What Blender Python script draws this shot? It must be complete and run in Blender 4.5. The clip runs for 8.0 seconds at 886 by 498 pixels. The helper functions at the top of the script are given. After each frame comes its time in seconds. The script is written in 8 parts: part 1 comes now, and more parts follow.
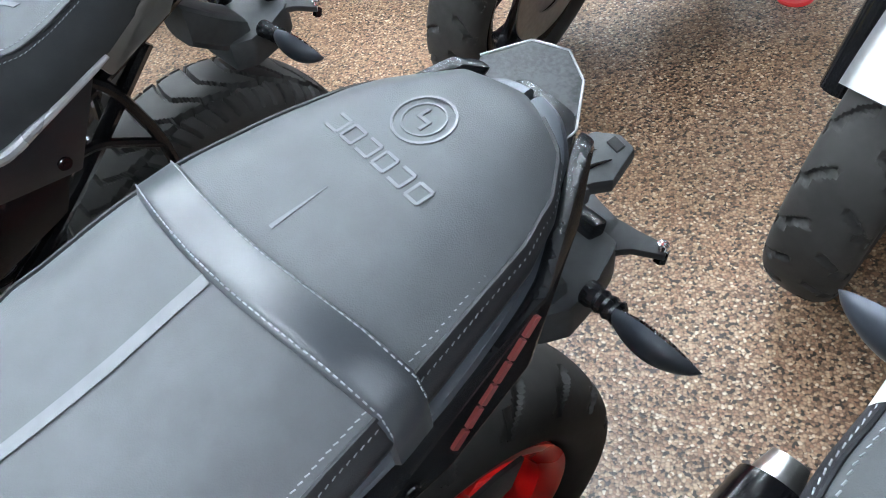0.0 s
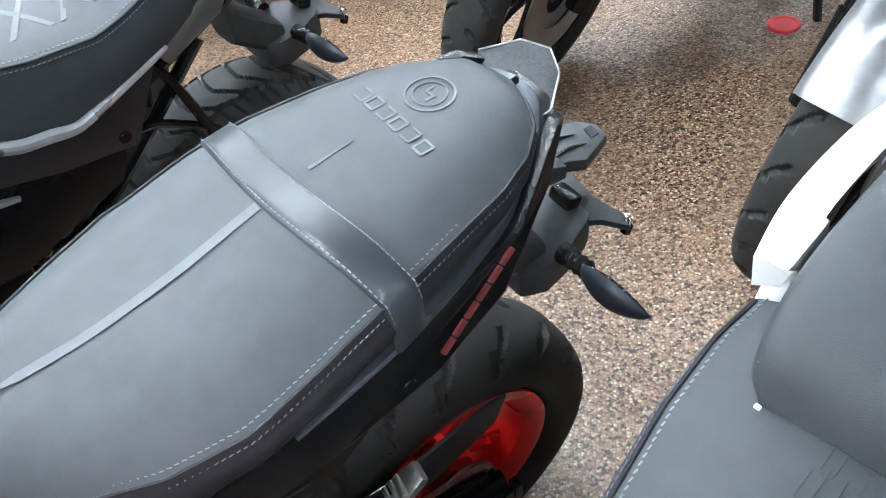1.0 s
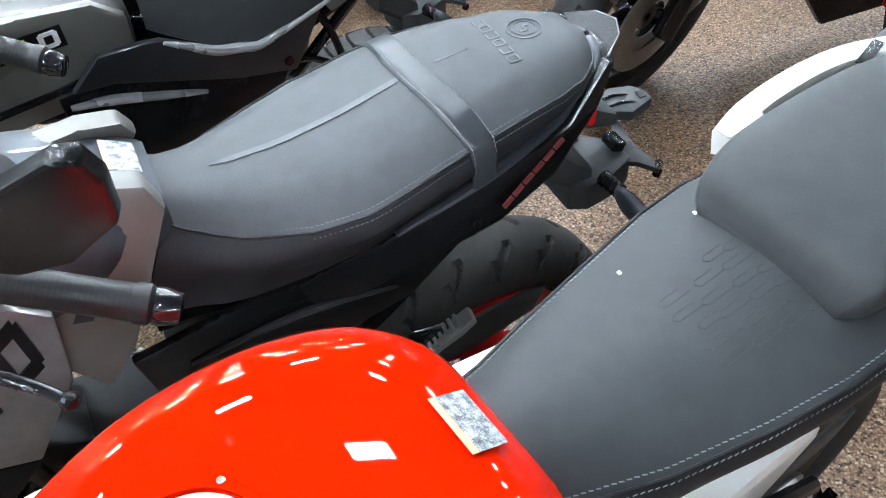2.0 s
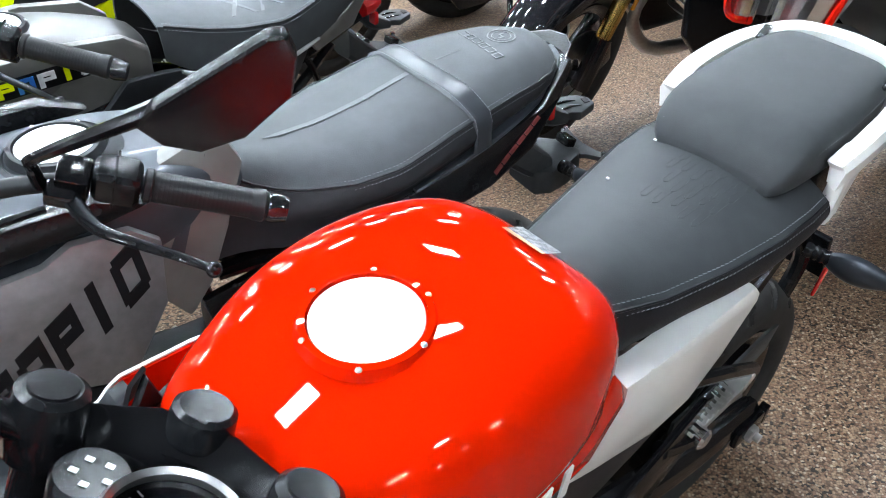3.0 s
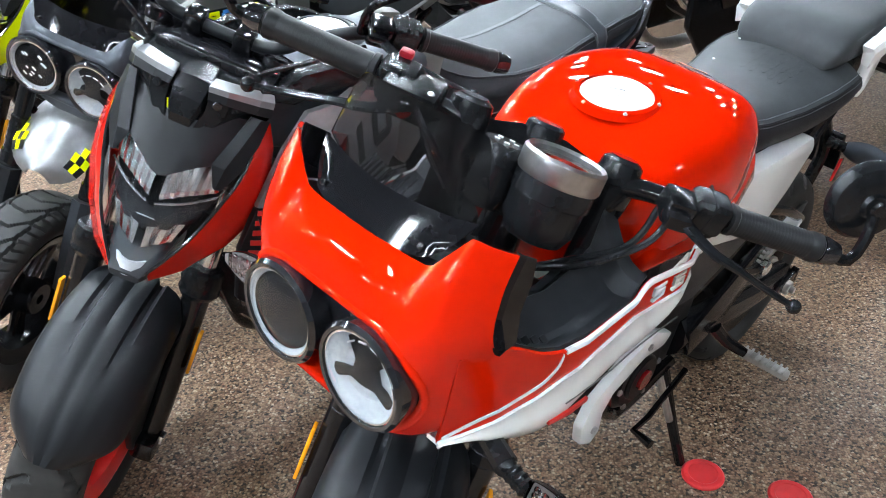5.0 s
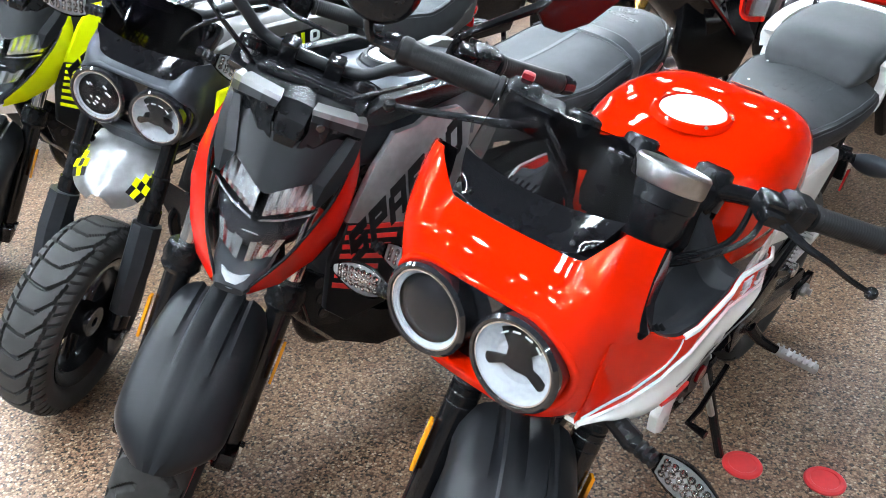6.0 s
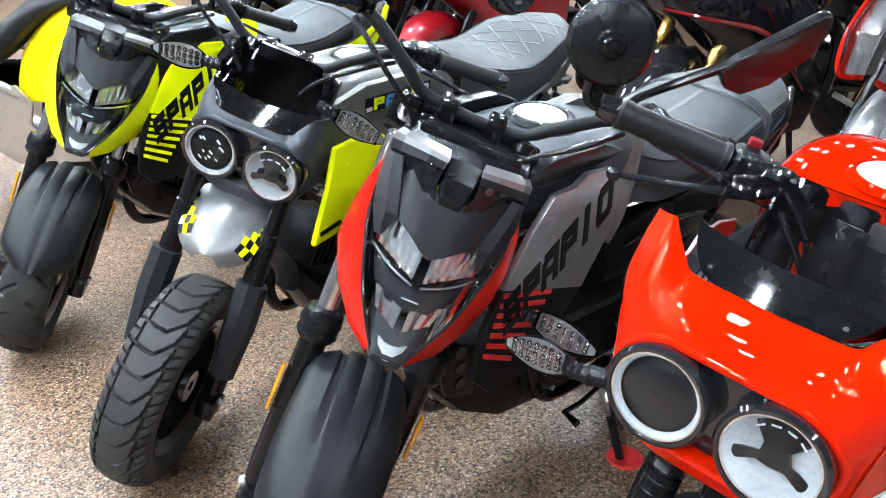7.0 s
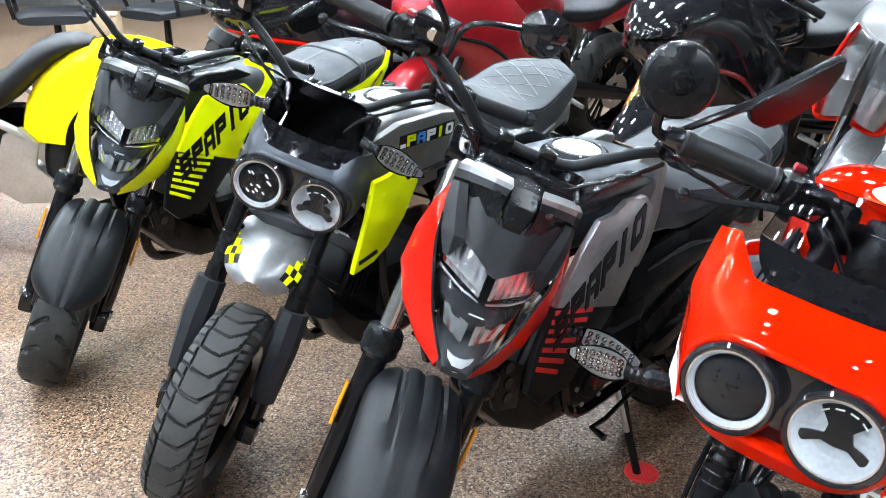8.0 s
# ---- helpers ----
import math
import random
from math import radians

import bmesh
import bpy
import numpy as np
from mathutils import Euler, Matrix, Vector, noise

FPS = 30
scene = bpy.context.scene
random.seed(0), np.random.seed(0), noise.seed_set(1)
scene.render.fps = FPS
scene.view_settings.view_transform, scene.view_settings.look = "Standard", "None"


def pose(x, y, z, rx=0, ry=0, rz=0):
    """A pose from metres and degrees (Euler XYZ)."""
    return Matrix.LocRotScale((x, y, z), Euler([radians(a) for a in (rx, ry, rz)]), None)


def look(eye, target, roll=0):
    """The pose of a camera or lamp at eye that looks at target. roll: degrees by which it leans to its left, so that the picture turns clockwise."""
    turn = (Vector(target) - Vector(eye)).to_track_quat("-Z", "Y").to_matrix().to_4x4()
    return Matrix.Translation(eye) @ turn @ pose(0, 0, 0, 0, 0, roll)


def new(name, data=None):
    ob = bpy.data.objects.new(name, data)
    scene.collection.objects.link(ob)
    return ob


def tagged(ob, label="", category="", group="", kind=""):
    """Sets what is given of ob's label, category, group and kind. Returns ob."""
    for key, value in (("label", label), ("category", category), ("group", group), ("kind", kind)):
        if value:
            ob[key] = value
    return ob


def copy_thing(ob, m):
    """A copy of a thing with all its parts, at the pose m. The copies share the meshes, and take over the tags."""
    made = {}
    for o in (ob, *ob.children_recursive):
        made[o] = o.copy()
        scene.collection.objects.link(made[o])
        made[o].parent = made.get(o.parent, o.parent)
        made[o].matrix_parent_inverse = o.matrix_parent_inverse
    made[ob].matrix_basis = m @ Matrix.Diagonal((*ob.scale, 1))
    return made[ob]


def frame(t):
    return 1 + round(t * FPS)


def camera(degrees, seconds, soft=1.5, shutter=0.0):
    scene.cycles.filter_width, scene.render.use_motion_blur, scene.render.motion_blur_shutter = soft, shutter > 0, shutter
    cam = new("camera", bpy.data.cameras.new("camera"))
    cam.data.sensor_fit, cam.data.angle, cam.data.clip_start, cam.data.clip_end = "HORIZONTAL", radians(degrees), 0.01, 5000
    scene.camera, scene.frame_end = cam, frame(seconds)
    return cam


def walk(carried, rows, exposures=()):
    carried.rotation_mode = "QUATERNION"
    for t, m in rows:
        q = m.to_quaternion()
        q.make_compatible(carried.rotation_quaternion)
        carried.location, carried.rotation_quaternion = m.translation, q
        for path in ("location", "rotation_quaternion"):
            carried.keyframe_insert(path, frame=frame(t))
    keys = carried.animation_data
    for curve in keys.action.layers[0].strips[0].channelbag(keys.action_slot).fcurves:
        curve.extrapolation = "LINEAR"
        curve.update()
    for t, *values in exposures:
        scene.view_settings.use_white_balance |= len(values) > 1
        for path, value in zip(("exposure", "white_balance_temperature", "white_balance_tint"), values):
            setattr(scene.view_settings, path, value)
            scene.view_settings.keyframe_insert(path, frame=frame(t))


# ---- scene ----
cam = camera(55.1, 8.0, soft=1.0)
PATH = [
    (0, (0.379, 0.339, 1.176), (-0.013, 1.689, -0.247), -14.1),
    (0.5, (0.391, 0.281, 1.204), (-0.019, 1.638, -0.207), -14.1),
    (1, (0.421, 0.185, 1.243), (0.005, 1.568, -0.141), -12.3),
    (1.5, (0.479, 0.021, 1.284), (-0.001, 1.439, -0.042), -8.5),
    (2, (0.514, -0.173, 1.314), (-0.076, 1.241, 0.027), -6.8),
    (2.2, (0.509, -0.24, 1.323), (-0.093, 1.191, 0.062), -6.6),
    (3.3, (0.429, -0.624, 1.288), (0.12, 1.044, 0.228), -2.9),
    (3.5, (0.417, -0.69, 1.281), (0.125, 0.988, 0.232), -2.3),
    (4, (0.368, -0.872, 1.269), (0.066, 0.813, 0.234), -2.1),
    (4.5, (0.285, -0.981, 1.263), (-0.014, 0.709, 0.235), -1.5),
    (4.7, (0.241, -1.019, 1.259), (-0.049, 0.675, 0.237), -1.4),
    (5.8, (0.008, -1.227, 1.296), (-0.115, 0.513, 0.317), -1.3),
    (6, (-0.032, -1.216, 1.295), (-0.162, 0.533, 0.334), -0.9),
    (6.5, (-0.182, -1.15, 1.283), (-0.309, 0.613, 0.348), -0.5),
    (7, (-0.304, -1.142, 1.29), (-0.423, 0.657, 0.425), -0.1),
    (7.5, (-0.415, -1.203, 1.297), (-0.47, 0.625, 0.488), 0.5),
    (8, (-0.48, -1.271, 1.303), (-0.483, 0.576, 0.535), 0.8),
]
walk(cam, [(t, look(eye, target, roll)) for t, eye, target, roll in PATH], ((0.0, 0.36), (1.0, 0.38), (1.5, 0.43), (2.0, 0.18), (4.5, 0.10), (6.0, 0.24), (8.0, 0.18)))

# ---- world, lamps and exposure ----
world = bpy.data.worlds.new("showroom_world")
world.use_nodes = True
scene.world = world
world.node_tree.nodes["Background"].inputs[0].default_value = (0.9, 0.93, 1.0, 1)
world.node_tree.nodes["Background"].inputs[1].default_value = 0.01
scene.view_settings.exposure = 0.0
LAMP_POWER = 410.0


# ---- materials ----
def rgb(c):
    return (c[0], c[1], c[2], 1.0)


def material(name, base, rough=0.5, metal=0.0, alt=None, scale=30.0, mix=0.5, bump=0.0, bump_scale=400.0,
             rough_var=0.08, coat=0.0, transmission=0.0, ior=1.45, emit=0.0, spec=0.5, coat_ior=1.5):
    """A surface with colour variation at two scales, uneven gloss and fine relief."""
    m = bpy.data.materials.new(name)
    m.use_nodes = True
    nt = m.node_tree
    b = nt.nodes["Principled BSDF"]
    b.inputs["Metallic"].default_value = metal
    b.inputs["Roughness"].default_value = rough
    b.inputs["Specular IOR Level"].default_value = spec
    b.inputs["Coat Weight"].default_value = coat
    b.inputs["Coat Roughness"].default_value = 0.015
    b.inputs["Coat IOR"].default_value = coat_ior
    b.inputs["Transmission Weight"].default_value = transmission
    b.inputs["IOR"].default_value = ior
    if emit:
        b.inputs["Emission Color"].default_value = rgb(base)
        b.inputs["Emission Strength"].default_value = emit
    tc = nt.nodes.new("ShaderNodeTexCoord")
    big = nt.nodes.new("ShaderNodeTexNoise")
    big.inputs["Scale"].default_value = scale * 0.15
    big.inputs["Detail"].default_value = 3
    fine = nt.nodes.new("ShaderNodeTexNoise")
    fine.inputs["Scale"].default_value = scale
    fine.inputs["Detail"].default_value = 4
    nt.links.new(tc.outputs["Object"], big.inputs["Vector"])
    nt.links.new(tc.outputs["Object"], fine.inputs["Vector"])
    blend = nt.nodes.new("ShaderNodeMix")
    blend.data_type = "FLOAT"
    blend.inputs[0].default_value = 0.5
    nt.links.new(big.outputs[0], blend.inputs[2])
    nt.links.new(fine.outputs[0], blend.inputs[3])
    ramp = nt.nodes.new("ShaderNodeValToRGB")
    alt = alt or tuple(min(1.0, c * 0.78) for c in base)
    ramp.color_ramp.elements[0].position = 0.5 - 0.25 * mix
    ramp.color_ramp.elements[1].position = 0.5 + 0.25 * mix
    ramp.color_ramp.elements[0].color = rgb(alt)
    ramp.color_ramp.elements[1].color = rgb(base)
    nt.links.new(blend.outputs[0], ramp.inputs[0])
    nt.links.new(ramp.outputs[0], b.inputs["Base Color"])
    if rough_var:
        mr = nt.nodes.new("ShaderNodeMapRange")
        mr.inputs[3].default_value = max(0.01, rough - rough_var)
        mr.inputs[4].default_value = min(1.0, rough + rough_var)
        nt.links.new(big.outputs[0], mr.inputs[0])
        nt.links.new(mr.outputs[0], b.inputs["Roughness"])
    if bump:
        n = nt.nodes.new("ShaderNodeTexNoise")
        n.inputs["Scale"].default_value = bump_scale
        n.inputs["Detail"].default_value = 2
        nt.links.new(tc.outputs["Object"], n.inputs["Vector"])
        bp = nt.nodes.new("ShaderNodeBump")
        bp.inputs["Strength"].default_value = bump
        bp.inputs["Distance"].default_value = 0.0006
        nt.links.new(n.outputs[0], bp.inputs["Height"])
        nt.links.new(bp.outputs[0], b.inputs["Normal"])
    return m


def floor_material():
    """Resin-bound pebble floor: small rounded stones in beige, brown, cream and black."""
    m = bpy.data.materials.new("pebble_floor")
    m.use_nodes = True
    nt = m.node_tree
    b = nt.nodes["Principled BSDF"]
    tc = nt.nodes.new("ShaderNodeTexCoord")
    warp = nt.nodes.new("ShaderNodeTexNoise")
    warp.inputs["Scale"].default_value = 90
    nt.links.new(tc.outputs["Object"], warp.inputs["Vector"])
    add = nt.nodes.new("ShaderNodeMix")
    add.data_type = "VECTOR"
    add.inputs[0].default_value = 0.006
    nt.links.new(tc.outputs["Object"], add.inputs[4])
    nt.links.new(warp.outputs["Color"], add.inputs[5])
    v = nt.nodes.new("ShaderNodeTexVoronoi")
    v.inputs["Scale"].default_value = 190
    nt.links.new(add.outputs[1], v.inputs["Vector"])
    ramp = nt.nodes.new("ShaderNodeValToRGB")
    ramp.color_ramp.interpolation = "CONSTANT"
    stones = ((0.00, (0.029, 0.018, 0.013)), (0.12, (0.142, 0.074, 0.041)), (0.27, (0.255, 0.148, 0.087)), (0.46, (0.343, 0.215, 0.135)),
              (0.64, (0.412, 0.278, 0.182)), (0.82, (0.265, 0.142, 0.083)), (0.93, (0.568, 0.445, 0.328)))
    ramp.color_ramp.elements[0].color = rgb(stones[0][1])
    ramp.color_ramp.elements[1].position, ramp.color_ramp.elements[1].color = stones[1][0], rgb(stones[1][1])
    for at, col in stones[2:]:
        ramp.color_ramp.elements.new(at).color = rgb(col)
    sep = nt.nodes.new("ShaderNodeSeparateColor")
    nt.links.new(v.outputs["Color"], sep.inputs[0])
    nt.links.new(sep.outputs[0], ramp.inputs[0])
    gap = nt.nodes.new("ShaderNodeMapRange")
    gap.inputs[1].default_value, gap.inputs[2].default_value = 0.35, 0.75
    gap.inputs[3].default_value, gap.inputs[4].default_value = 1.0, 0.45
    nt.links.new(v.outputs["Distance"], gap.inputs[0])
    stain = nt.nodes.new("ShaderNodeTexNoise")
    stain.inputs["Scale"].default_value = 2.2
    stain.inputs["Detail"].default_value = 5
    nt.links.new(tc.outputs["Object"], stain.inputs["Vector"])
    sr = nt.nodes.new("ShaderNodeMapRange")
    sr.inputs[1].default_value, sr.inputs[2].default_value = 0.3, 0.7
    sr.inputs[3].default_value, sr.inputs[4].default_value = 0.64, 0.86
    nt.links.new(stain.outputs[0], sr.inputs[0])
    mul = nt.nodes.new("ShaderNodeMath")
    mul.operation = "MULTIPLY"
    nt.links.new(gap.outputs[0], mul.inputs[0])
    nt.links.new(sr.outputs[0], mul.inputs[1])
    vm = nt.nodes.new("ShaderNodeVectorMath")
    vm.operation = "SCALE"
    nt.links.new(ramp.outputs[0], vm.inputs[0])
    nt.links.new(mul.outputs[0], vm.inputs["Scale"])
    nt.links.new(vm.outputs[0], b.inputs["Base Color"])
    bp = nt.nodes.new("ShaderNodeBump")
    bp.invert = True
    bp.inputs["Strength"].default_value = 0.55
    bp.inputs["Distance"].default_value = 0.0015
    nt.links.new(v.outputs["Distance"], bp.inputs["Height"])
    nt.links.new(bp.outputs[0], b.inputs["Normal"])
    b.inputs["Roughness"].default_value = 0.42
    return m


def leather_material(name, base, alt):
    """Coated seat fabric with a fine woven grain."""
    m = material(name, base, 0.50, alt=alt, scale=40, bump=0.0, rough_var=0.07, spec=0.22)
    nt = m.node_tree
    b = nt.nodes["Principled BSDF"]
    tc = nt.nodes.new("ShaderNodeTexCoord")
    v = nt.nodes.new("ShaderNodeTexVoronoi")
    v.inputs["Scale"].default_value = 900
    nt.links.new(tc.outputs["Object"], v.inputs["Vector"])
    n = nt.nodes.new("ShaderNodeTexNoise")
    n.inputs["Scale"].default_value = 25
    nt.links.new(tc.outputs["Object"], n.inputs["Vector"])
    mx = nt.nodes.new("ShaderNodeMath")
    mx.operation = "MULTIPLY_ADD"
    mx.inputs[1].default_value = 0.35
    nt.links.new(v.outputs["Distance"], mx.inputs[0])
    nt.links.new(n.outputs[0], mx.inputs[2])
    bp = nt.nodes.new("ShaderNodeBump")
    bp.inputs["Strength"].default_value = 0.30
    bp.inputs["Distance"].default_value = 0.0012
    nt.links.new(mx.outputs[0], bp.inputs["Height"])
    nt.links.new(bp.outputs[0], b.inputs["Normal"])
    return m


FLOOR = floor_material()
WALL = material("wall_paint", (0.08, 0.077, 0.074), 0.8, alt=(0.066, 0.064, 0.062), scale=6, bump=0.2, bump_scale=120)
# ceiling stays out of view; kept dark to hold down bounced light
CEIL = material("ceiling_paint", (0.032, 0.032, 0.034), 0.9, scale=5)
LED = material("led_diffuser", (0.76, 0.87, 0.965), 0.5, emit=LAMP_POWER)
STEEL_WHITE = material("white_enamel", (0.7, 0.7, 0.7), 0.4)
LEATHER = leather_material("seat_cover", (0.058, 0.063, 0.068), (0.047, 0.051, 0.055))
LEATHER_SIDE = leather_material("seat_side_cover", (0.016, 0.0165, 0.019), (0.012, 0.0125, 0.0145))
SUEDE = leather_material("grip_seat_cover", (0.039, 0.042, 0.045), (0.031, 0.034, 0.0365))
STRAP = material("strap_leather", (0.03, 0.034, 0.04), 0.34, alt=(0.0225, 0.0255, 0.03), scale=50, bump=0.15, bump_scale=900)
THREAD = material("thread", (0.22, 0.235, 0.25), 0.7, scale=300)
SEAT_LINE = material("seat_line", (0.08, 0.087, 0.095), 0.5, scale=80)
EMBOSS = material("embossed_mark", (0.085, 0.092, 0.1), 0.3, scale=90)
RUBBER = material("tyre_rubber", (0.03, 0.029, 0.028), 0.62, alt=(0.0225, 0.02175, 0.021), scale=60, bump=0.25, bump_scale=500, spec=0.15)
TRAIL_RUBBER = material("trail_rubber", (0.042, 0.041, 0.040), 0.55, alt=(0.034, 0.0335, 0.033), scale=60, bump=0.2, bump_scale=500, spec=0.15)
LEVER_GREY = material("satin_black_lever", (0.018, 0.019, 0.021), 0.2, metal=0.5, scale=60, rough_var=0.04)
STOP_RED = material("dark_red_switch", (0.26, 0.010, 0.018), 0.35, scale=60)
GRIP_RUBBER = material("grip_rubber", (0.013, 0.013, 0.014), 0.42, scale=80, bump=0.2, bump_scale=700, spec=0.3)
PLASTIC = material("black_plastic", (0.0075, 0.008, 0.0092), 0.24, alt=(0.0055, 0.0058, 0.0066), scale=60, bump=0.14, bump_scale=1200, spec=0.30, rough_var=0.03)
FENDER = material("satin_mudguard_plastic", (0.009, 0.0098, 0.0115), 0.40, alt=(0.0075, 0.0082, 0.0095), scale=50, bump=0.05, bump_scale=1500, spec=0.24, rough_var=0.02)
PLASTIC_GREY = material("grey_plastic", (0.02, 0.0215, 0.0245), 0.36, alt=(0.015, 0.01613, 0.01838), scale=60, bump=0.2, bump_scale=1200, spec=0.2)
HOLDER = material("plate_holder_plastic", (0.045, 0.048, 0.05), 0.5, alt=(0.03375, 0.036, 0.0375), scale=70, bump=0.22, bump_scale=1100, spec=0.2)
GLOSS_BLACK = material("gloss_black", (0.012, 0.012, 0.014), 0.10, coat=0.6, scale=40, rough_var=0.03)
SATIN_BLACK = material("satin_black_metal", (0.007, 0.007, 0.008), 0.15, metal=0.2, scale=60, bump=0.08, bump_scale=900, spec=0.5, rough_var=0.05)
ENGINE = material("engine_casting", (0.012, 0.012, 0.013), 0.4, metal=0.5, scale=70, bump=0.3, bump_scale=500, spec=0.3)
CHROME = material("chrome", (0.92, 0.92, 0.93), 0.16, metal=1.0, alt=(0.69, 0.69, 0.6975), scale=50, rough_var=0.04)
STEEL = material("brushed_steel", (0.55, 0.55, 0.55), 0.32, metal=1.0, alt=(0.42, 0.42, 0.42), scale=90, bump=0.1, bump_scale=600)
ALU = material("bare_aluminium", (0.66, 0.66, 0.65), 0.36, metal=1.0, alt=(0.55, 0.55, 0.54), scale=90)
CAP_WHITE = material("pale_filler_cap", (0.86, 0.86, 0.87), 0.35, metal=0.25, alt=(0.8, 0.8, 0.81), scale=120)
ORANGE = material("orange_red_paint", (0.56, 0.0105, 0.0004), 0.5, alt=(0.54, 0.0098, 0.0004), scale=14, coat=1.0, rough_var=0.04, spec=0.0, coat_ior=1.32)
RED = material("red_paint", (0.46, 0.008, 0.003), 0.5, alt=(0.42, 0.007, 0.0025), scale=14, coat=1.0, rough_var=0.04, spec=0.0, coat_ior=1.36)
CRIMSON = material("crimson_paint", (0.36, 0.006, 0.014), 0.35, metal=0.3, alt=(0.30, 0.005, 0.011), scale=20, coat=1.0, rough_var=0.04)
RIM_RED = material("red_rim_enamel", (0.66, 0.012, 0.01), 0.3, alt=(0.58, 0.01, 0.009), scale=30, coat=0.4)
DARK_RED = material("dark_red_lens", (0.16, 0.004, 0.006), 0.12, scale=40, coat=0.5)
LIME = material("lime_paint", (0.74, 0.83, 0.004), 0.5, alt=(0.703, 0.7885, 0.0038), scale=14, coat=1.0, rough_var=0.04, spec=0.0, coat_ior=1.26)
YELLOW = material("yellow_paint", (0.88, 0.68, 0.005), 0.5, alt=(0.836, 0.646, 0.0047), scale=14, coat=1.0, rough_var=0.04, spec=0.0, coat_ior=1.26)
WHITE = material("white_paint", (0.78, 0.78, 0.76), 0.30, alt=(0.72, 0.72, 0.7), scale=20, coat=0.6, rough_var=0.03)
SILVER = material("silver_paint", (0.22, 0.22, 0.225), 0.33, metal=0.55, alt=(0.165, 0.165, 0.1688), scale=60, coat=0.3)
MATT_GREY = material("matt_grey_paint", (0.06, 0.067, 0.078), 0.40, metal=0.25, alt=(0.045, 0.05025, 0.0585), scale=40, coat=0.12, spec=0.25)
WARM_GREY = material("warm_grey_paint", (0.145, 0.141, 0.13), 0.40, metal=0.3, alt=(0.125, 0.122, 0.113), scale=40)
RAIL_GREY = material("blue_grey_satin", (0.040, 0.046, 0.056), 0.36, metal=0.4, alt=(0.034, 0.039, 0.048), scale=60, spec=0.5)
GUN_GREY = material("gunmetal_paint", (0.12, 0.118, 0.115), 0.36, metal=0.45, alt=(0.10, 0.098, 0.096), scale=40, coat=0.2)
AMBER = material("amber_lens", (0.75, 0.27, 0.01), 0.2, scale=60, coat=0.5)
RED_LENS = material("red_lens", (0.55, 0.01, 0.012), 0.15, scale=60, coat=0.6)
DISC_RED = material("red_stand_disc", (0.72, 0.03, 0.035), 0.45, scale=30)
LAMP_WHITE = material("lamp_reflector", (0.9, 0.91, 0.92), 0.25, alt=(0.675, 0.6825, 0.69), scale=120)
LAMP_FROST = material("frosted_lamp_bowl", (0.42, 0.44, 0.46), 0.09, alt=(0.32, 0.34, 0.36), scale=160, bump=0.3, bump_scale=260)
LAMP_STEEL = material("lamp_mirror_grey", (0.92, 0.93, 0.95), 0.20, metal=1.0, alt=(0.80, 0.81, 0.83), scale=160)
LAMP_DARK = material("lamp_bowl", (0.018, 0.018, 0.020), 0.12, metal=0.5, scale=80, rough_var=0.04)
CLEAR = material("clear_lens", (0.95, 0.96, 0.97), 0.02, transmission=1.0, ior=1.35, rough_var=0.0, alt=(0.95, 0.96, 0.97))
SMOKE = material("smoked_screen", (0.46, 0.45, 0.47), 0.02, transmission=1.0, ior=1.5, rough_var=0.0, alt=(0.42, 0.41, 0.43))
SMOKE_DARK = material("dark_screen", (0.075, 0.066, 0.085), 0.02, transmission=1.0, ior=1.5, rough_var=0.0, alt=(0.045, 0.04275, 0.0525))
TAIL_DARK = material("tail_side_paint", (0.020, 0.021, 0.024), 0.32, metal=0.2, alt=(0.014, 0.015, 0.017), scale=40, coat=0.2)
BRIGHT_TRIM = material("bright_trim", (0.38, 0.39, 0.41), 0.28, metal=0.6, alt=(0.34, 0.35, 0.37), scale=60)
PLATE_GREY = material("grey_visor_paint", (0.20, 0.20, 0.205), 0.30, metal=0.5, alt=(0.17, 0.17, 0.175), scale=60, spec=0.4)
SCUFFED = material("scuffed_dark_plastic", (0.03, 0.032, 0.035), 0.5, alt=(0.010, 0.011, 0.012), scale=220, mix=0.3, bump=0.5, bump_scale=260, spec=0.2)
COWL_BLACK = material("cowl_black", (0.006, 0.006, 0.007), 0.05, scale=40, rough_var=0.03, spec=0.25)
LABEL = material("printed_label", (0.40, 0.41, 0.43), 0.45, alt=(0.05, 0.055, 0.065), scale=900, mix=0.3)
LABEL_ORANGE = material("label_orange_band", (0.9, 0.42, 0.22), 0.4, scale=90)
STICKER_BLUE = material("blue_print", (0.04, 0.22, 0.75), 0.35, scale=50)
INK = material("black_print", (0.007, 0.007, 0.008), 0.38, scale=60, spec=0.15)
PRINT_RED = material("red_print", (0.62, 0.02, 0.015), 0.4, scale=60)
PRINT_PALE_RED = material("pale_red_print", (0.2, 0.035, 0.032), 0.5, scale=60)
GOLD = material("gold_fork", (0.62, 0.42, 0.12), 0.25, metal=1.0, scale=60)
CARD = material("cardboard", (0.45, 0.33, 0.2), 0.8, scale=20)
MIRROR = material("mirror_glass", (0.85, 0.86, 0.87), 0.02, metal=1.0, rough_var=0.0, alt=(0.85, 0.86, 0.87))


# ---- mesh helpers ----
TURNED = set()


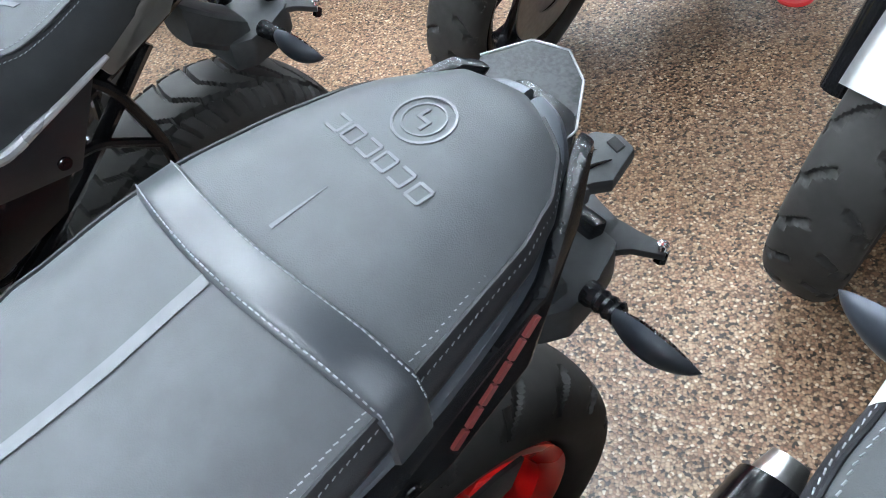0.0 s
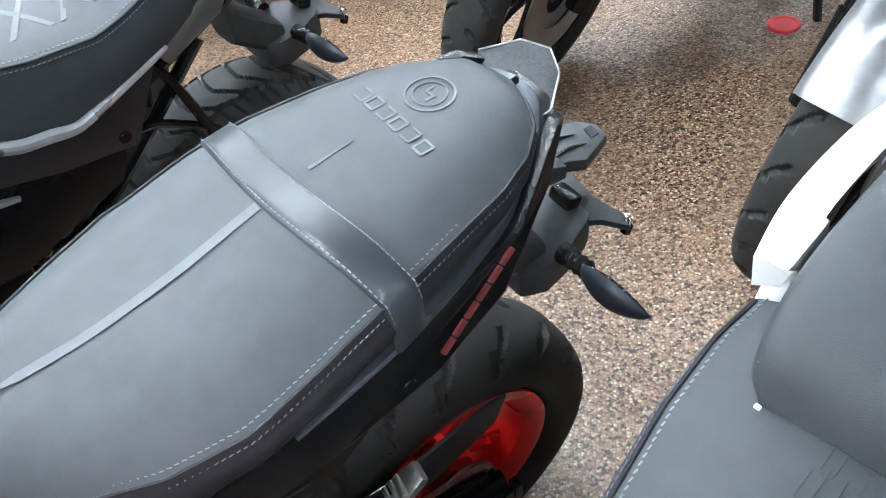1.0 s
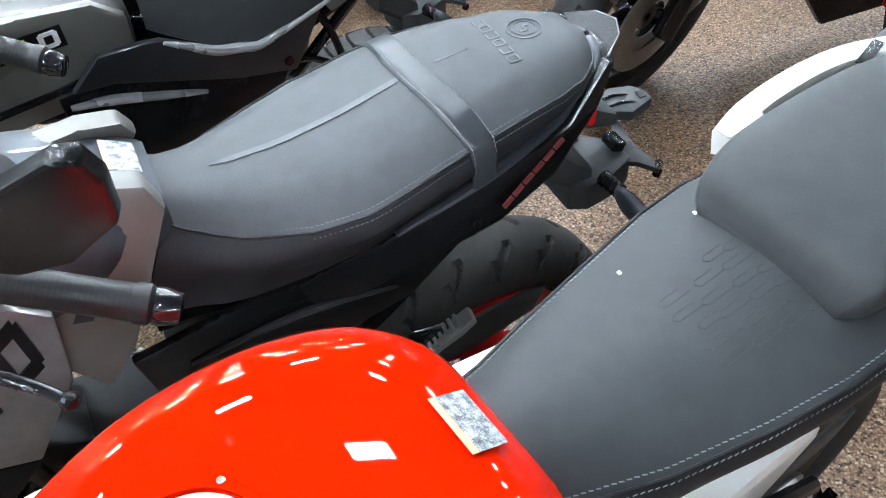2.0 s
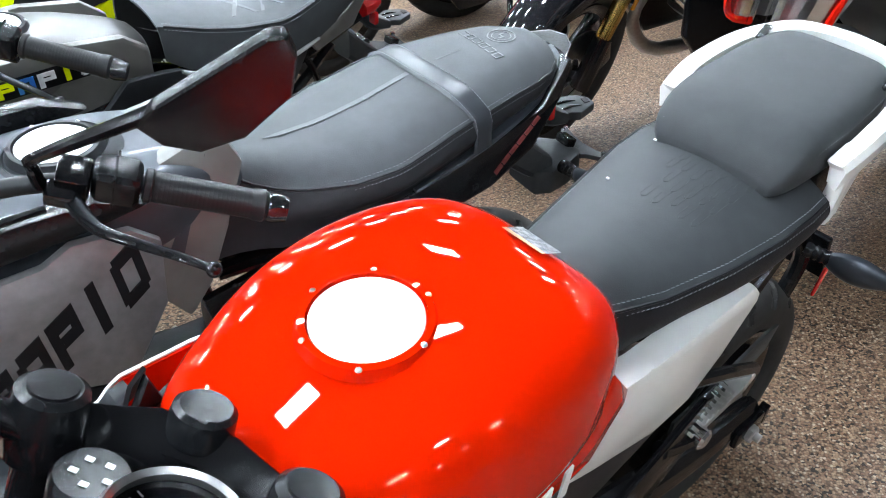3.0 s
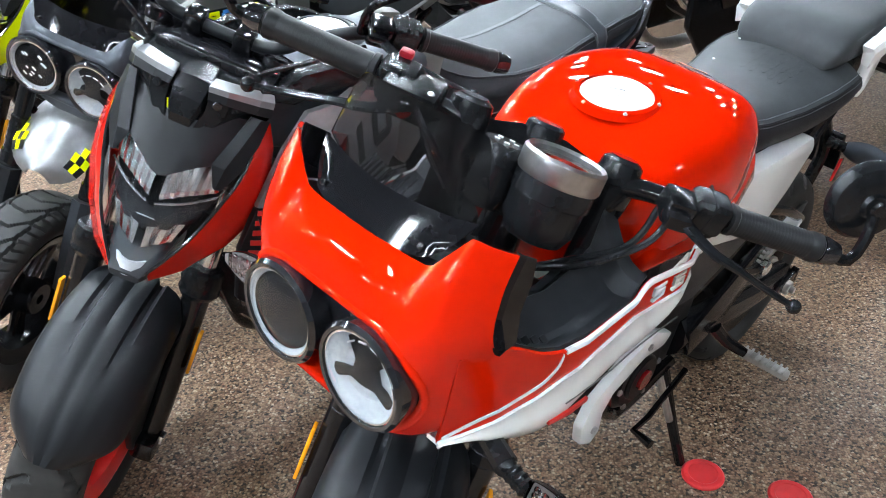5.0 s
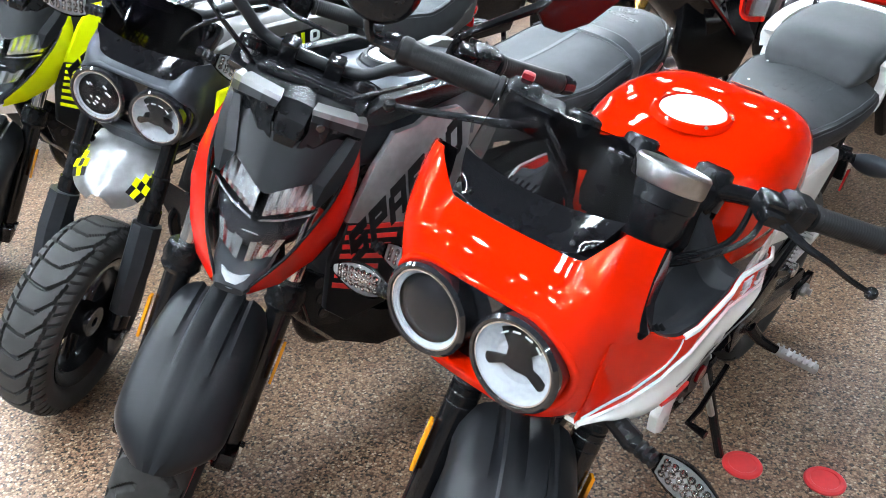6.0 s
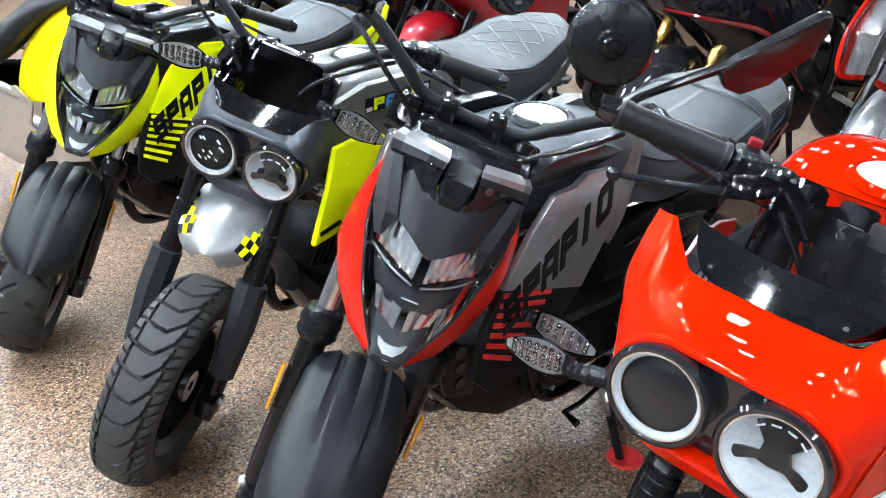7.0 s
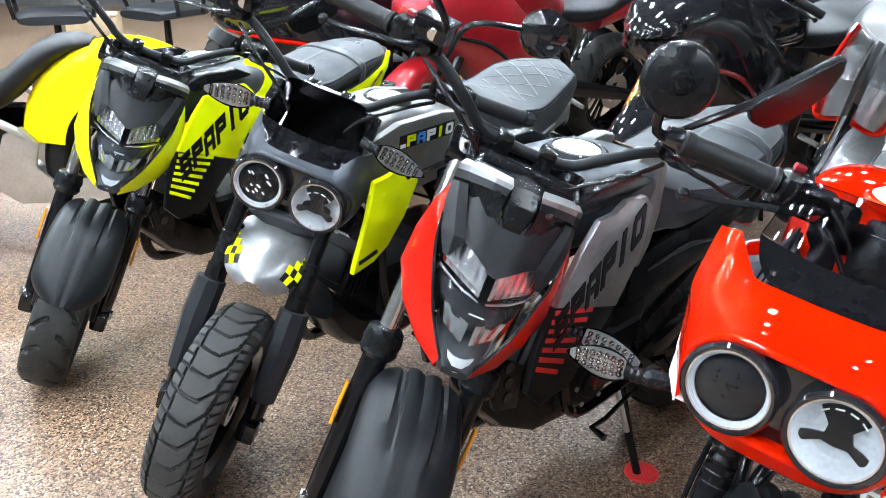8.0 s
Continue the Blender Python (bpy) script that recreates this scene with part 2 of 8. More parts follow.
def lengthen(e, knots, lifts=((0.0, 0.0), (1.0, 0.0)), axle=0.0):
    """Shifts the parts that do not turn with the bars along the frame; knots are (y, shift), lifts are (y, rise of what lies above 0.7 m).
    Wheels keep their shape; axle is the rear wheel's own shift, which the swingarm follows."""
    def shift(y, rows=knots):
        for (a, p), (b, q) in zip(rows, rows[1:]):
            if y <= b:
                return p + (q - p) * (max(y, a) - a) / (b - a)
        return rows[-1][1]

    round_parts = {"rear_wheel", "tyre", "hub", "spoke", "brake_disc"}
    for ob in e.children_recursive:
        kind = ob.name.split(".")[0]
        if ob.name in TURNED and kind not in round_parts:
            continue
        if kind in round_parts:
            if ob.parent.name.startswith("front_wheel") or kind == "front_wheel":
                continue
            if kind == "tyre":
                ob.matrix_basis = Matrix.Translation((0, axle, 0)) @ ob.matrix_basis
            else:
                ob.data.transform(Matrix.Translation((0, axle, 0)))
            continue
        if kind in {"swingarm", "chain_adjuster", "axle_nut", "swingarm_plate", "chain_guard", "chain", "sprocket"}:
            for v in ob.data.vertices:
                v.co.y += axle * min(1.0, max(0.0, (0.44 - v.co.y) / 0.40))
            continue
        for v in ob.data.vertices:
            v.co.z += shift(v.co.y, lifts) * max(0.0, min(1.0, (v.co.z - 0.60) / 0.10))
            v.co.y += shift(v.co.y)


def part(name, bm, mat, parent=None, label="", M=None, sharp=32):
    """Links a bmesh as one mesh object under a thing or a part."""
    bmesh.ops.recalc_face_normals(bm, faces=bm.faces)
    if M is not None:
        bm.transform(M)
    me = bpy.data.meshes.new(name)
    bm.to_mesh(me)
    bm.free()
    me.materials.append(mat)
    me.polygons.foreach_set("use_smooth", [True] * len(me.polygons))
    me.set_sharp_from_angle(angle=radians(sharp))
    ob = new(name, me)
    ob.parent = parent
    if M is not None and M != Matrix.Identity(4):
        TURNED.add(ob.name)
    if label:
        tagged(ob, label)
    return ob


def join(*bms):
    out = bms[0]
    for b in bms[1:]:
        me = bpy.data.meshes.new("tmp")
        b.to_mesh(me)
        b.free()
        out.from_mesh(me)
        bpy.data.meshes.remove(me)
    return out


def bm_box(c, s, bevel=0.0, rot=(0, 0, 0), seg=2):
    bm = bmesh.new()
    bmesh.ops.create_cube(bm, size=1.0, matrix=pose(*c, *rot) @ Matrix.Diagonal((*s, 1)))
    if bevel:
        bmesh.ops.bevel(bm, geom=bm.edges[:], offset=bevel, segments=seg, affect="EDGES", profile=0.6)
    return bm


def smooth_path(pts, n=6):
    """Catmull-Rom through the points."""
    p = [Vector(q) for q in pts]
    if len(p) < 3:
        return p
    out = []
    for i in range(len(p) - 1):
        a, b, c, d = p[max(i - 1, 0)], p[i], p[i + 1], p[min(i + 2, len(p) - 1)]
        for k in range(n):
            t = k / n
            out.append(0.5 * (2 * b + (c - a) * t + (2 * a - 5 * b + 4 * c - d) * t * t + (3 * b - a - 3 * c + d) * t ** 3))
    out.append(p[-1])
    return out


def bm_rings(rings, cap=True, closed=True, wrap=False):
    """A skin over rings of equal length."""
    bm = bmesh.new()
    vs = [[bm.verts.new(q) for q in r] for r in rings]
    n = len(rings[0])
    m = n if closed else n - 1
    rows = len(vs) if wrap else len(vs) - 1
    for i in range(rows):
        a, b = vs[i], vs[(i + 1) % len(vs)]
        for j in range(m):
            try:
                bm.faces.new((a[j], a[(j + 1) % n], b[(j + 1) % n], b[j]))
            except ValueError:
                pass
    if cap and closed and not wrap:
        bm.faces.new(vs[0])
        bm.faces.new(vs[-1])
    return bm


def bm_tube(pts, r, seg=10, smooth=0, cap=True, flat=1.0):
    """A round bar along points; r is one radius or one for each point."""
    p = smooth_path(pts, smooth) if smooth else [Vector(q) for q in pts]
    if isinstance(r, (tuple, list)):
        k = (len(r) - 1) / (len(p) - 1)
        rad = [r[min(int(i * k), len(r) - 1)] * (1 - (i * k) % 1) + r[min(int(i * k) + 1, len(r) - 1)] * ((i * k) % 1) for i in range(len(p))]
    else:
        rad = [r] * len(p)
    up = None
    rings = []
    for i, q in enumerate(p):
        d = (p[min(i + 1, len(p) - 1)] - p[max(i - 1, 0)]).normalized()
        if up is None:
            up = d.orthogonal().normalized() if abs(d.z) > 0.9 else Vector((0, 0, 1))
        up = (up - d * up.dot(d)).normalized()
        side = d.cross(up)
        rings.append([q + (side * math.cos(a) + up * math.sin(a) * flat) * rad[i] for a in [2 * math.pi * k / seg for k in range(seg)]])
    return bm_rings(rings, cap)


def bm_lathe(profile, at=(0, 0, 0), axis=(1, 0, 0), seg=32, closed=False):
    """Turns (radius, height) points round an axis."""
    M = Matrix.Translation(at) @ Vector(axis).to_track_quat("Z", "Y").to_matrix().to_4x4()
    rings = []
    for k in range(seg):
        a = 2 * math.pi * k / seg
        rings.append([M @ Vector((r * math.cos(a), r * math.sin(a), h)) for r, h in profile])
    bm = bm_rings(rings, False, closed, True)
    bmesh.ops.remove_doubles(bm, verts=bm.verts, dist=1e-6)
    return bm


def bm_sheet(grid, thick, sign=1, inside=None):
    """A grid of points as a shell that grows thicker towards its inside (a point; by default the grid's middle)."""
    rows, n = len(grid), len(grid[0])
    g = [[Vector(q) for q in r] for r in grid]
    mid = Vector(inside) if inside is not None else sum((q for r in g for q in r), Vector()) / (rows * n)
    nor, vote = [], 0.0
    for i in range(rows):
        line = []
        for j in range(n):
            u = g[min(i + 1, rows - 1)][j] - g[max(i - 1, 0)][j]
            v = g[i][min(j + 1, n - 1)] - g[i][max(j - 1, 0)]
            w = u.cross(v)
            w = w.normalized() if w.length > 1e-12 else Vector((0, 0, 1))
            vote += w.dot(g[i][j] - mid)
            line.append(w)
        nor.append(line)
    k = -thick if vote > 0 else thick
    bm = bmesh.new()
    A = [[bm.verts.new(q) for q in r] for r in g]
    B = [[bm.verts.new(g[i][j] + nor[i][j] * k) for j in range(n)] for i in range(rows)]
    for i in range(rows - 1):
        for j in range(n - 1):
            bm.faces.new((A[i][j], A[i][j + 1], A[i + 1][j + 1], A[i + 1][j]))
            bm.faces.new((B[i][j], B[i + 1][j], B[i + 1][j + 1], B[i][j + 1]))
    for j in range(n - 1):
        bm.faces.new((A[0][j], B[0][j], B[0][j + 1], A[0][j + 1]))
        bm.faces.new((A[-1][j], A[-1][j + 1], B[-1][j + 1], B[-1][j]))
    for i in range(rows - 1):
        bm.faces.new((A[i][0], A[i + 1][0], B[i + 1][0], B[i][0]))
        bm.faces.new((A[i][-1], B[i][-1], B[i + 1][-1], A[i + 1][-1]))
    return bm


def bm_plate(outline, thick, M=None, bevel=0.0, seg=2):
    """A flat plate: (a, b) outline in its own plane, thickness along the normal."""
    bm = bmesh.new()
    f = bm.faces.new([bm.verts.new((a, b, 0)) for a, b in outline])
    top = bmesh.ops.extrude_face_region(bm, geom=[f])
    bmesh.ops.translate(bm, vec=(0, 0, thick), verts=[v for v in top["geom"] if isinstance(v, bmesh.types.BMVert)])
    if bevel:
        bmesh.ops.bevel(bm, geom=bm.edges[:], offset=bevel, segments=seg, affect="EDGES", profile=0.6)
    if M is not None:
        bm.transform(M)
    return bm


def bm_side(outline, x0, x1, bevel=0.004, flare=None):
    """A side panel: outline in (y, z), from x0 (inner) to x1 (outer); flare(y, z) shifts x outwards."""
    s = 1 if x1 > x0 else -1
    bm = bmesh.new()
    f = bm.faces.new([bm.verts.new((x0, y, z)) for y, z in outline])
    top = bmesh.ops.extrude_face_region(bm, geom=[f])
    bmesh.ops.translate(bm, vec=(x1 - x0, 0, 0), verts=[v for v in top["geom"] if isinstance(v, bmesh.types.BMVert)])
    if bevel:
        bmesh.ops.bevel(bm, geom=bm.edges[:], offset=bevel, segments=2, affect="EDGES", profile=0.6)
    if flare:
        for v in bm.verts:
            v.co.x += s * flare(v.co.y, v.co.z)
    return bm


def smooth_rows(rows, n):
    out = []
    for i in range(len(rows) - 1):
        a, b, c, d = rows[max(i - 1, 0)], rows[i], rows[i + 1], rows[min(i + 2, len(rows) - 1)]
        for k in range(n):
            t = k / n
            out.append(tuple(0.5 * (2 * q + (r - p) * t + (2 * p - 5 * q + 4 * r - s) * t * t + (3 * q - p - 3 * r + s) * t ** 3)
                             for p, q, r, s in zip(a, b, c, d)))
    out.append(tuple(rows[-1]))
    return out


def bm_hull(rows, seg=28, n=4, e_top=2.6, e_bot=2.6, x0=0.0):
    """A body along y: rows of (y, z of the widest line, half width, height above it, depth below it)."""
    rings = []
    for y, z, w, up, dn in smooth_rows(rows, n):
        ring = []
        for k in range(seg):
            a = 2 * math.pi * k / seg
            c, s = math.cos(a), math.sin(a)
            e = e_top if s >= 0 else e_bot
            ring.append(Vector((x0 + max(w, 0.001) * math.copysign(abs(c) ** (2 / e), c), y,
                                z + (up if s >= 0 else dn) * math.copysign(abs(s) ** (2 / e), s))))
        rings.append(ring)
    return bm_rings(rings)


def bm_stitches(pts, length=0.0045, gap=0.0035, r=0.0007, slant=0.0):
    """Short threads along a line."""
    p = [Vector(q) for q in pts]
    bm = bmesh.new()
    run, nxt = 0.0, 0.0
    for a, b in zip(p, p[1:]):
        L = (b - a).length
        if L < 1e-6:
            continue
        d = (b - a) / L
        side = d.cross(Vector((0, 0, 1))).normalized()
        while nxt <= run + L:
            c = a + d * (nxt - run)
            h = d * length * 0.5 + side * slant * length
            u = d.cross(side).normalized() * r
            w = side * r
            vs = [bm.verts.new(c + s * h + o) for s in (-1, 1) for o in (u, w, -u, -w)]
            for k in range(4):
                bm.faces.new((vs[k], vs[(k + 1) % 4], vs[4 + (k + 1) % 4], vs[4 + k]))
            bm.faces.new(vs[:4])
            bm.faces.new(vs[4:])
            nxt += length + gap
        run += L
    return bm


def bm_disc(c, axis, r, thick, seg=24, bevel=0.0):
    h = thick / 2
    b = min(bevel, h * 0.9, r * 0.5)
    prof = [(0, -h), (r - b, -h), (r, -h + b), (r, h - b), (r - b, h), (0, h)] if b else [(0, -h), (r, -h), (r, h), (0, h)]
    return bm_lathe(prof, c, axis, seg)


def bm_bolt(c, axis, r=0.006, h=0.005):
    return join(bm_disc(c, axis, r, h, 12, 0.0012), bm_disc(Vector(c) + Vector(axis).normalized() * h * 0.5, axis, r * 0.45, h * 0.5, 6))


def empty(name, m):
    e = new(name)
    e.empty_display_size = 0.1
    e.matrix_world = m
    return e


RAKE = radians(25)
AXIS = Vector((0, -math.sin(RAKE), math.cos(RAKE)))
HEAD = Vector((0, 0.859, 0.85))


def steering(deg):
    """Turns the front end about the steering axis."""
    return Matrix.Translation(HEAD) @ Matrix.Rotation(radians(deg), 4, AXIS) @ Matrix.Translation(-HEAD)


# ---- tyres and wheels ----
def tread_road(s, u, L):
    side = 1.0 if u > 0 else -1.0
    a = abs(u)
    per = L / round(L / 0.085)
    ph = (s + 0.075 * a ** 1.4 + (per / 2 if side < 0 else 0)) % per
    depth = 0.0
    if 0.12 < a < 0.80:
        depth = max(0.0, 1 - abs(ph - per / 2) / 0.0075)
    ph2 = (s + 0.02 * a + 0.03 + (per / 2 if side < 0 else 0)) % per
    if 0.45 < a < 0.92:
        depth = max(depth, max(0.0, 1 - abs(ph2 - per / 2) / 0.006))
    return -0.008 * min(1.0, depth * 3)


def tread_trail(s, u, L):
    """Zigzag cross grooves, two lengthwise ones and short sipes; repeats along the tyre."""
    per = L / round(L / 0.052)
    z = float(np.interp(u, (-1.0, -0.48, -0.34, -0.06, 0.10, 0.38, 1.0), (0.030, 0.012, 0.010, -0.022, -0.020, -0.012, 0.004)))
    ph = ((s - z) % per) / per
    cut = lambda d, w: max(0.0, min(1.0, (w - d) / (0.2 * w)))
    near = lambda p: min(abs(ph - p), 1 - abs(ph - p)) * per
    g = cut(near(0.0), 0.0038)
    g = max(g, cut(abs(u - 0.38 - 0.03 * (ph - 0.5)), 0.036), cut(abs(u + 0.44 + 0.12 * (ph - 0.5)), 0.046))
    if u < -0.44 or u > 0.42:
        g = max(g, cut(near(0.5), 0.0030))
    return -0.011 * g * (1 if abs(u) < 0.94 else 0)


def tyre_mesh(R, W, rim_r, pattern, nseg=640, nu=60):
    if pattern == "trail":
        nseg, nu = 1000, 96
    L = 2 * math.pi * R
    rc, h = (R + rim_r) / 2, (R - rim_r) / 2
    fn = {"road": tread_road, "trail": tread_trail}[pattern]
    verts, faces = [], []
    for i in range(nseg):
        a = 2 * math.pi * i / nseg
        ca, sa = math.cos(a), math.sin(a)
        for j in range(nu):
            phi = radians(-150 + 300 * j / (nu - 1))
            sp, cp = math.sin(phi), math.cos(phi)
            x = W / 2 * math.copysign(abs(sp) ** 0.78, sp)
            r = rc + h * math.copysign(abs(cp) ** 0.78, cp)
            if abs(phi) < radians(80):
                r += fn(a * R, phi / radians(80), L)
            verts.append((x, r * ca, r * sa))
    for i in range(nseg):
        for j in range(nu - 1):
            p, q = i * nu + j, ((i + 1) % nseg) * nu + j
            faces.append((p, p + 1, q + 1, q))
    me = bpy.data.meshes.new("tyre")
    me.from_pydata(verts, [], faces)
    me.update()
    me.polygons.foreach_set("use_smooth", [True] * len(me.polygons))
    me.set_sharp_from_angle(angle=radians(40))
    return me


TYRES = {}


def wheel(name, centre, R, W, rim_r, pattern, rim_mat, parent, M, disc_side=-1, spokes=5, label=""):
    """A cast wheel with its tyre and brake disc; the rim is the part, the rest hangs on it."""
    prof = [(rim_r - 0.004, -W * 0.40), (rim_r + 0.006, -W * 0.40), (rim_r + 0.006, -W * 0.36), (rim_r - 0.018, -W * 0.30),
            (rim_r - 0.022, 0), (rim_r - 0.018, W * 0.30), (rim_r + 0.006, W * 0.36), (rim_r + 0.006, W * 0.40),
            (rim_r - 0.004, W * 0.40), (rim_r - 0.026, W * 0.30), (rim_r - 0.032, 0), (rim_r - 0.026, -W * 0.30)]
    bm = bm_lathe(prof, seg=64, closed=True)
    T = M @ Matrix.Translation(centre)
    rim = part(name, bm, rim_mat, parent, label, T)
    part("hub", bm_lathe([(0.012, -0.045), (0.036, -0.045), (0.042, -0.03), (0.042, 0.03), (0.036, 0.045), (0.012, 0.045)], seg=32), rim_mat, rim, "", T)
    for k in range(spokes):
        a, legs = 2 * math.pi * k / spokes, []
        for off in (-0.13, 0.13):
            b = a + off
            p0 = Vector((0, 0.036 * math.cos(a + off * 2), 0.036 * math.sin(a + off * 2)))
            p1 = Vector((0, (rim_r - 0.024) * math.cos(b), (rim_r - 0.024) * math.sin(b)))
            legs.append(bm_tube([p0, (p0 + p1) / 2, p1], (0.013, 0.009, 0.012), 8))
        part("spoke", join(*legs), rim_mat, rim, "", T)
    key = (R, W, rim_r, pattern)
    if key not in TYRES:
        TYRES[key] = tyre_mesh(R, W, rim_r, pattern)
        TYRES[key].materials.append(TRAIL_RUBBER if pattern == "trail" else RUBBER)
    ty = new("tyre", TYRES[key])
    ty.parent = rim
    ty.matrix_basis = T
    tagged(ty, "black tyre with deep chevron tread blocks" if pattern == "trail" else "black road tyre with curved grooves")
    d = bm_lathe([(0.055, -0.002), (0.098, -0.002), (0.098, 0.002), (0.055, 0.002)], (disc_side * 0.055, 0, 0), seg=48, closed=True)
    part("brake_disc", d, STEEL, rim, "bare steel brake disc", T)
    return rim


# ---- parts common to the four small motorcycles ----
RW = Vector((0, 0, 0.243))
FW = Vector((0, 1.172, 0.238))


def fork_point(x, s):
    """A point on the fork leg's line: s = 0 at the top clamp, 1 at the axle."""
    a, b = Vector((x, 0.886, 0.892)), Vector((x, 1.176, 0.225))
    return a + (b - a) * s


def chassis(e, rim_mat, rear_tread, swing_mat=SATIN_BLACK):
    """Rear wheel, swingarm, engine, frame, stand and pegs."""
    I = Matrix.Identity(4)
    if rear_tread == "trail":
        wheel("rear_wheel", RW + Vector((0, 0, 0.020)), 0.263, 0.150, 0.153, rear_tread, rim_mat, e, I, disc_side=1)
    else:
        wheel("rear_wheel", RW, 0.243, 0.132, 0.153, rear_tread, rim_mat, e, I, disc_side=1)
    for s, nm in ((-1, "swingarm"), (1, "swingarm")):
        arm = bm_tube([(s * 0.078, 0.44, 0.34), (s * 0.085, 0.30, 0.315), (s * 0.092, 0.12, 0.275), (s * 0.092, -0.045, 0.246)], (0.030, 0.027, 0.023, 0.019), 10, 4, flat=1.35)
        a = part(nm, arm, swing_mat, e, "black box-section swingarm")
        part("chain_adjuster", join(bm_box((s * 0.115, -0.005, 0.247), (0.012, 0.085, 0.035), 0.004), bm_box((s * 0.113, -0.055, 0.247), (0.016, 0.012, 0.04), 0.002)), SATIN_BLACK, a)
        part("axle_nut", join(bm_disc((s * 0.126, 0.0, 0.247), (1, 0, 0), 0.017, 0.012, 6, 0.002), bm_disc((s * 0.134, 0.0, 0.247), (1, 0, 0), 0.008, 0.016, 12)), STEEL, a, "bare steel axle nut")
    part("swingarm_plate", bm_side([(0.27, 0.36), (0.10, 0.33), (-0.03, 0.285), (-0.035, 0.225), (0.10, 0.215), (0.27, 0.25)], -0.082, -0.094, 0.004), PLASTIC, e)
    part("chain_guard", bm_side([(0.20, 0.395), (0.10, 0.405), (-0.04, 0.425), (-0.075, 0.42), (-0.055, 0.375), (0.05, 0.34), (0.20, 0.33)], -0.072, -0.078, 0.002), HOLDER, e, "dark grey plastic chain guard")
    part("chain", bm_tube([(-0.074, 0.47, 0.365), (-0.074, 0.2, 0.31), (-0.074, 0.0, 0.287), (-0.074, -0.04, 0.243), (-0.074, 0.0, 0.2), (-0.074, 0.2, 0.22), (-0.074, 0.47, 0.30)], 0.007, 6, 3), STEEL, e, "steel drive chain")
    part("sprocket", bm_lathe([(0.03, -0.003), (0.052, -0.003), (0.052, 0.003), (0.03, 0.003)], (-0.070, 0, 0.243), seg=40, closed=True), STEEL, e)
    # frame
    fr = bm_tube([(0, 0.80, 0.76), (0.0, 0.66, 0.70), (0, 0.50, 0.64), (0, 0.40, 0.50), (0, 0.42, 0.33)], 0.026, 12, 5)
    for s in (-1, 1):
        fr = join(fr, bm_tube([(s * 0.03, 0.84, 0.70), (s * 0.085, 0.74, 0.56), (s * 0.09, 0.70, 0.40), (s * 0.085, 0.62, 0.26), (s * 0.08, 0.42, 0.26)], 0.013, 8, 4))
        fr = join(fr, bm_tube([(s * 0.06, 0.52, 0.63), (s * 0.085, 0.25, 0.64), (s * 0.075, -0.02, 0.72)], 0.012, 8, 4))
        fr = join(fr, bm_tube([(s * 0.07, 0.42, 0.40), (s * 0.085, 0.28, 0.50), (s * 0.082, 0.06, 0.68)], 0.011, 8, 3))
    part("frame", fr, SATIN_BLACK, e, "black tubular steel frame")
    part("steering_head", bm_tube([HEAD - AXIS * 0.13, HEAD - AXIS * 0.0], 0.030, 16), SATIN_BLACK, e)
    # shock
    sh = part("rear_shock", bm_tube([(0.0, 0.36, 0.36), (0.0, 0.25, 0.60)], 0.014, 12), STEEL, e, "rear shock absorber")
    coil = [Vector((0.027 * math.cos(a), 0.355 - 0.10 * t, 0.38 + 0.21 * t)) + Vector((0, 0.027 * math.sin(a), 0)) for t, a in [(k / 90, k * 0.42) for k in range(91)]]
    part("spring", bm_tube(coil, 0.005, 6), SATIN_BLACK, sh)
    # engine
    eng = part("engine", join(bm_box((0, 0.55, 0.36), (0.17, 0.30, 0.17), 0.03, seg=3), bm_box((0, 0.46, 0.44), (0.15, 0.14, 0.10), 0.02)), ENGINE, e, "dark cast engine block")
    part("cylinder", bm_box((0, 0.74, 0.445), (0.11, 0.16, 0.09), 0.015, (25, 0, 0)), ENGINE, eng, "finned cylinder")
    for k in range(5):
        part("fin", bm_box((0, 0.735 + 0.017 * k, 0.445 + 0.006 * k), (0.135, 0.005, 0.115), 0.002, (25, 0, 0)), ENGINE, eng)
    for s in (-1, 1):
        part("engine_cover", join(bm_disc((s * 0.088, 0.60, 0.355), (1, 0, 0), 0.072, 0.035, 36, 0.012), bm_disc((s * 0.107, 0.60, 0.355), (1, 0, 0), 0.045, 0.012, 32, 0.004)), ENGINE, eng, "round engine side cover")
        part("cover_boss", join(bm_disc((s * 0.115, 0.60, 0.355), (1, 0, 0), 0.02, 0.008, 24, 0.002)), DARK_RED if s < 0 else STEEL, eng)
        for a in (0, 60, 120, 180, 240, 300):
            part("cover_bolt", bm_bolt((s * 0.106, 0.60 + 0.061 * math.cos(radians(a)), 0.355 + 0.061 * math.sin(radians(a))), (s, 0, 0)), STEEL, eng)
    part("exhaust_pipe", bm_tube([(0.02, 0.80, 0.42), (0.03, 0.87, 0.36), (0.05, 0.82, 0.24), (0.09, 0.62, 0.20), (0.11, 0.40, 0.22)], 0.016, 12, 5), SATIN_BLACK, e, "black exhaust pipe")
    mf = part("muffler", bm_tube([(0.115, 0.42, 0.22), (0.135, 0.36, 0.245), (0.15, 0.10, 0.33), (0.152, -0.02, 0.36)], (0.022, 0.046, 0.048, 0.036), 18, 4), SATIN_BLACK, e, "stubby black muffler")
    part("end_cap", bm_tube([(0.152, -0.015, 0.358), (0.152, -0.05, 0.37)], (0.03, 0.02), 18), STEEL, mf)
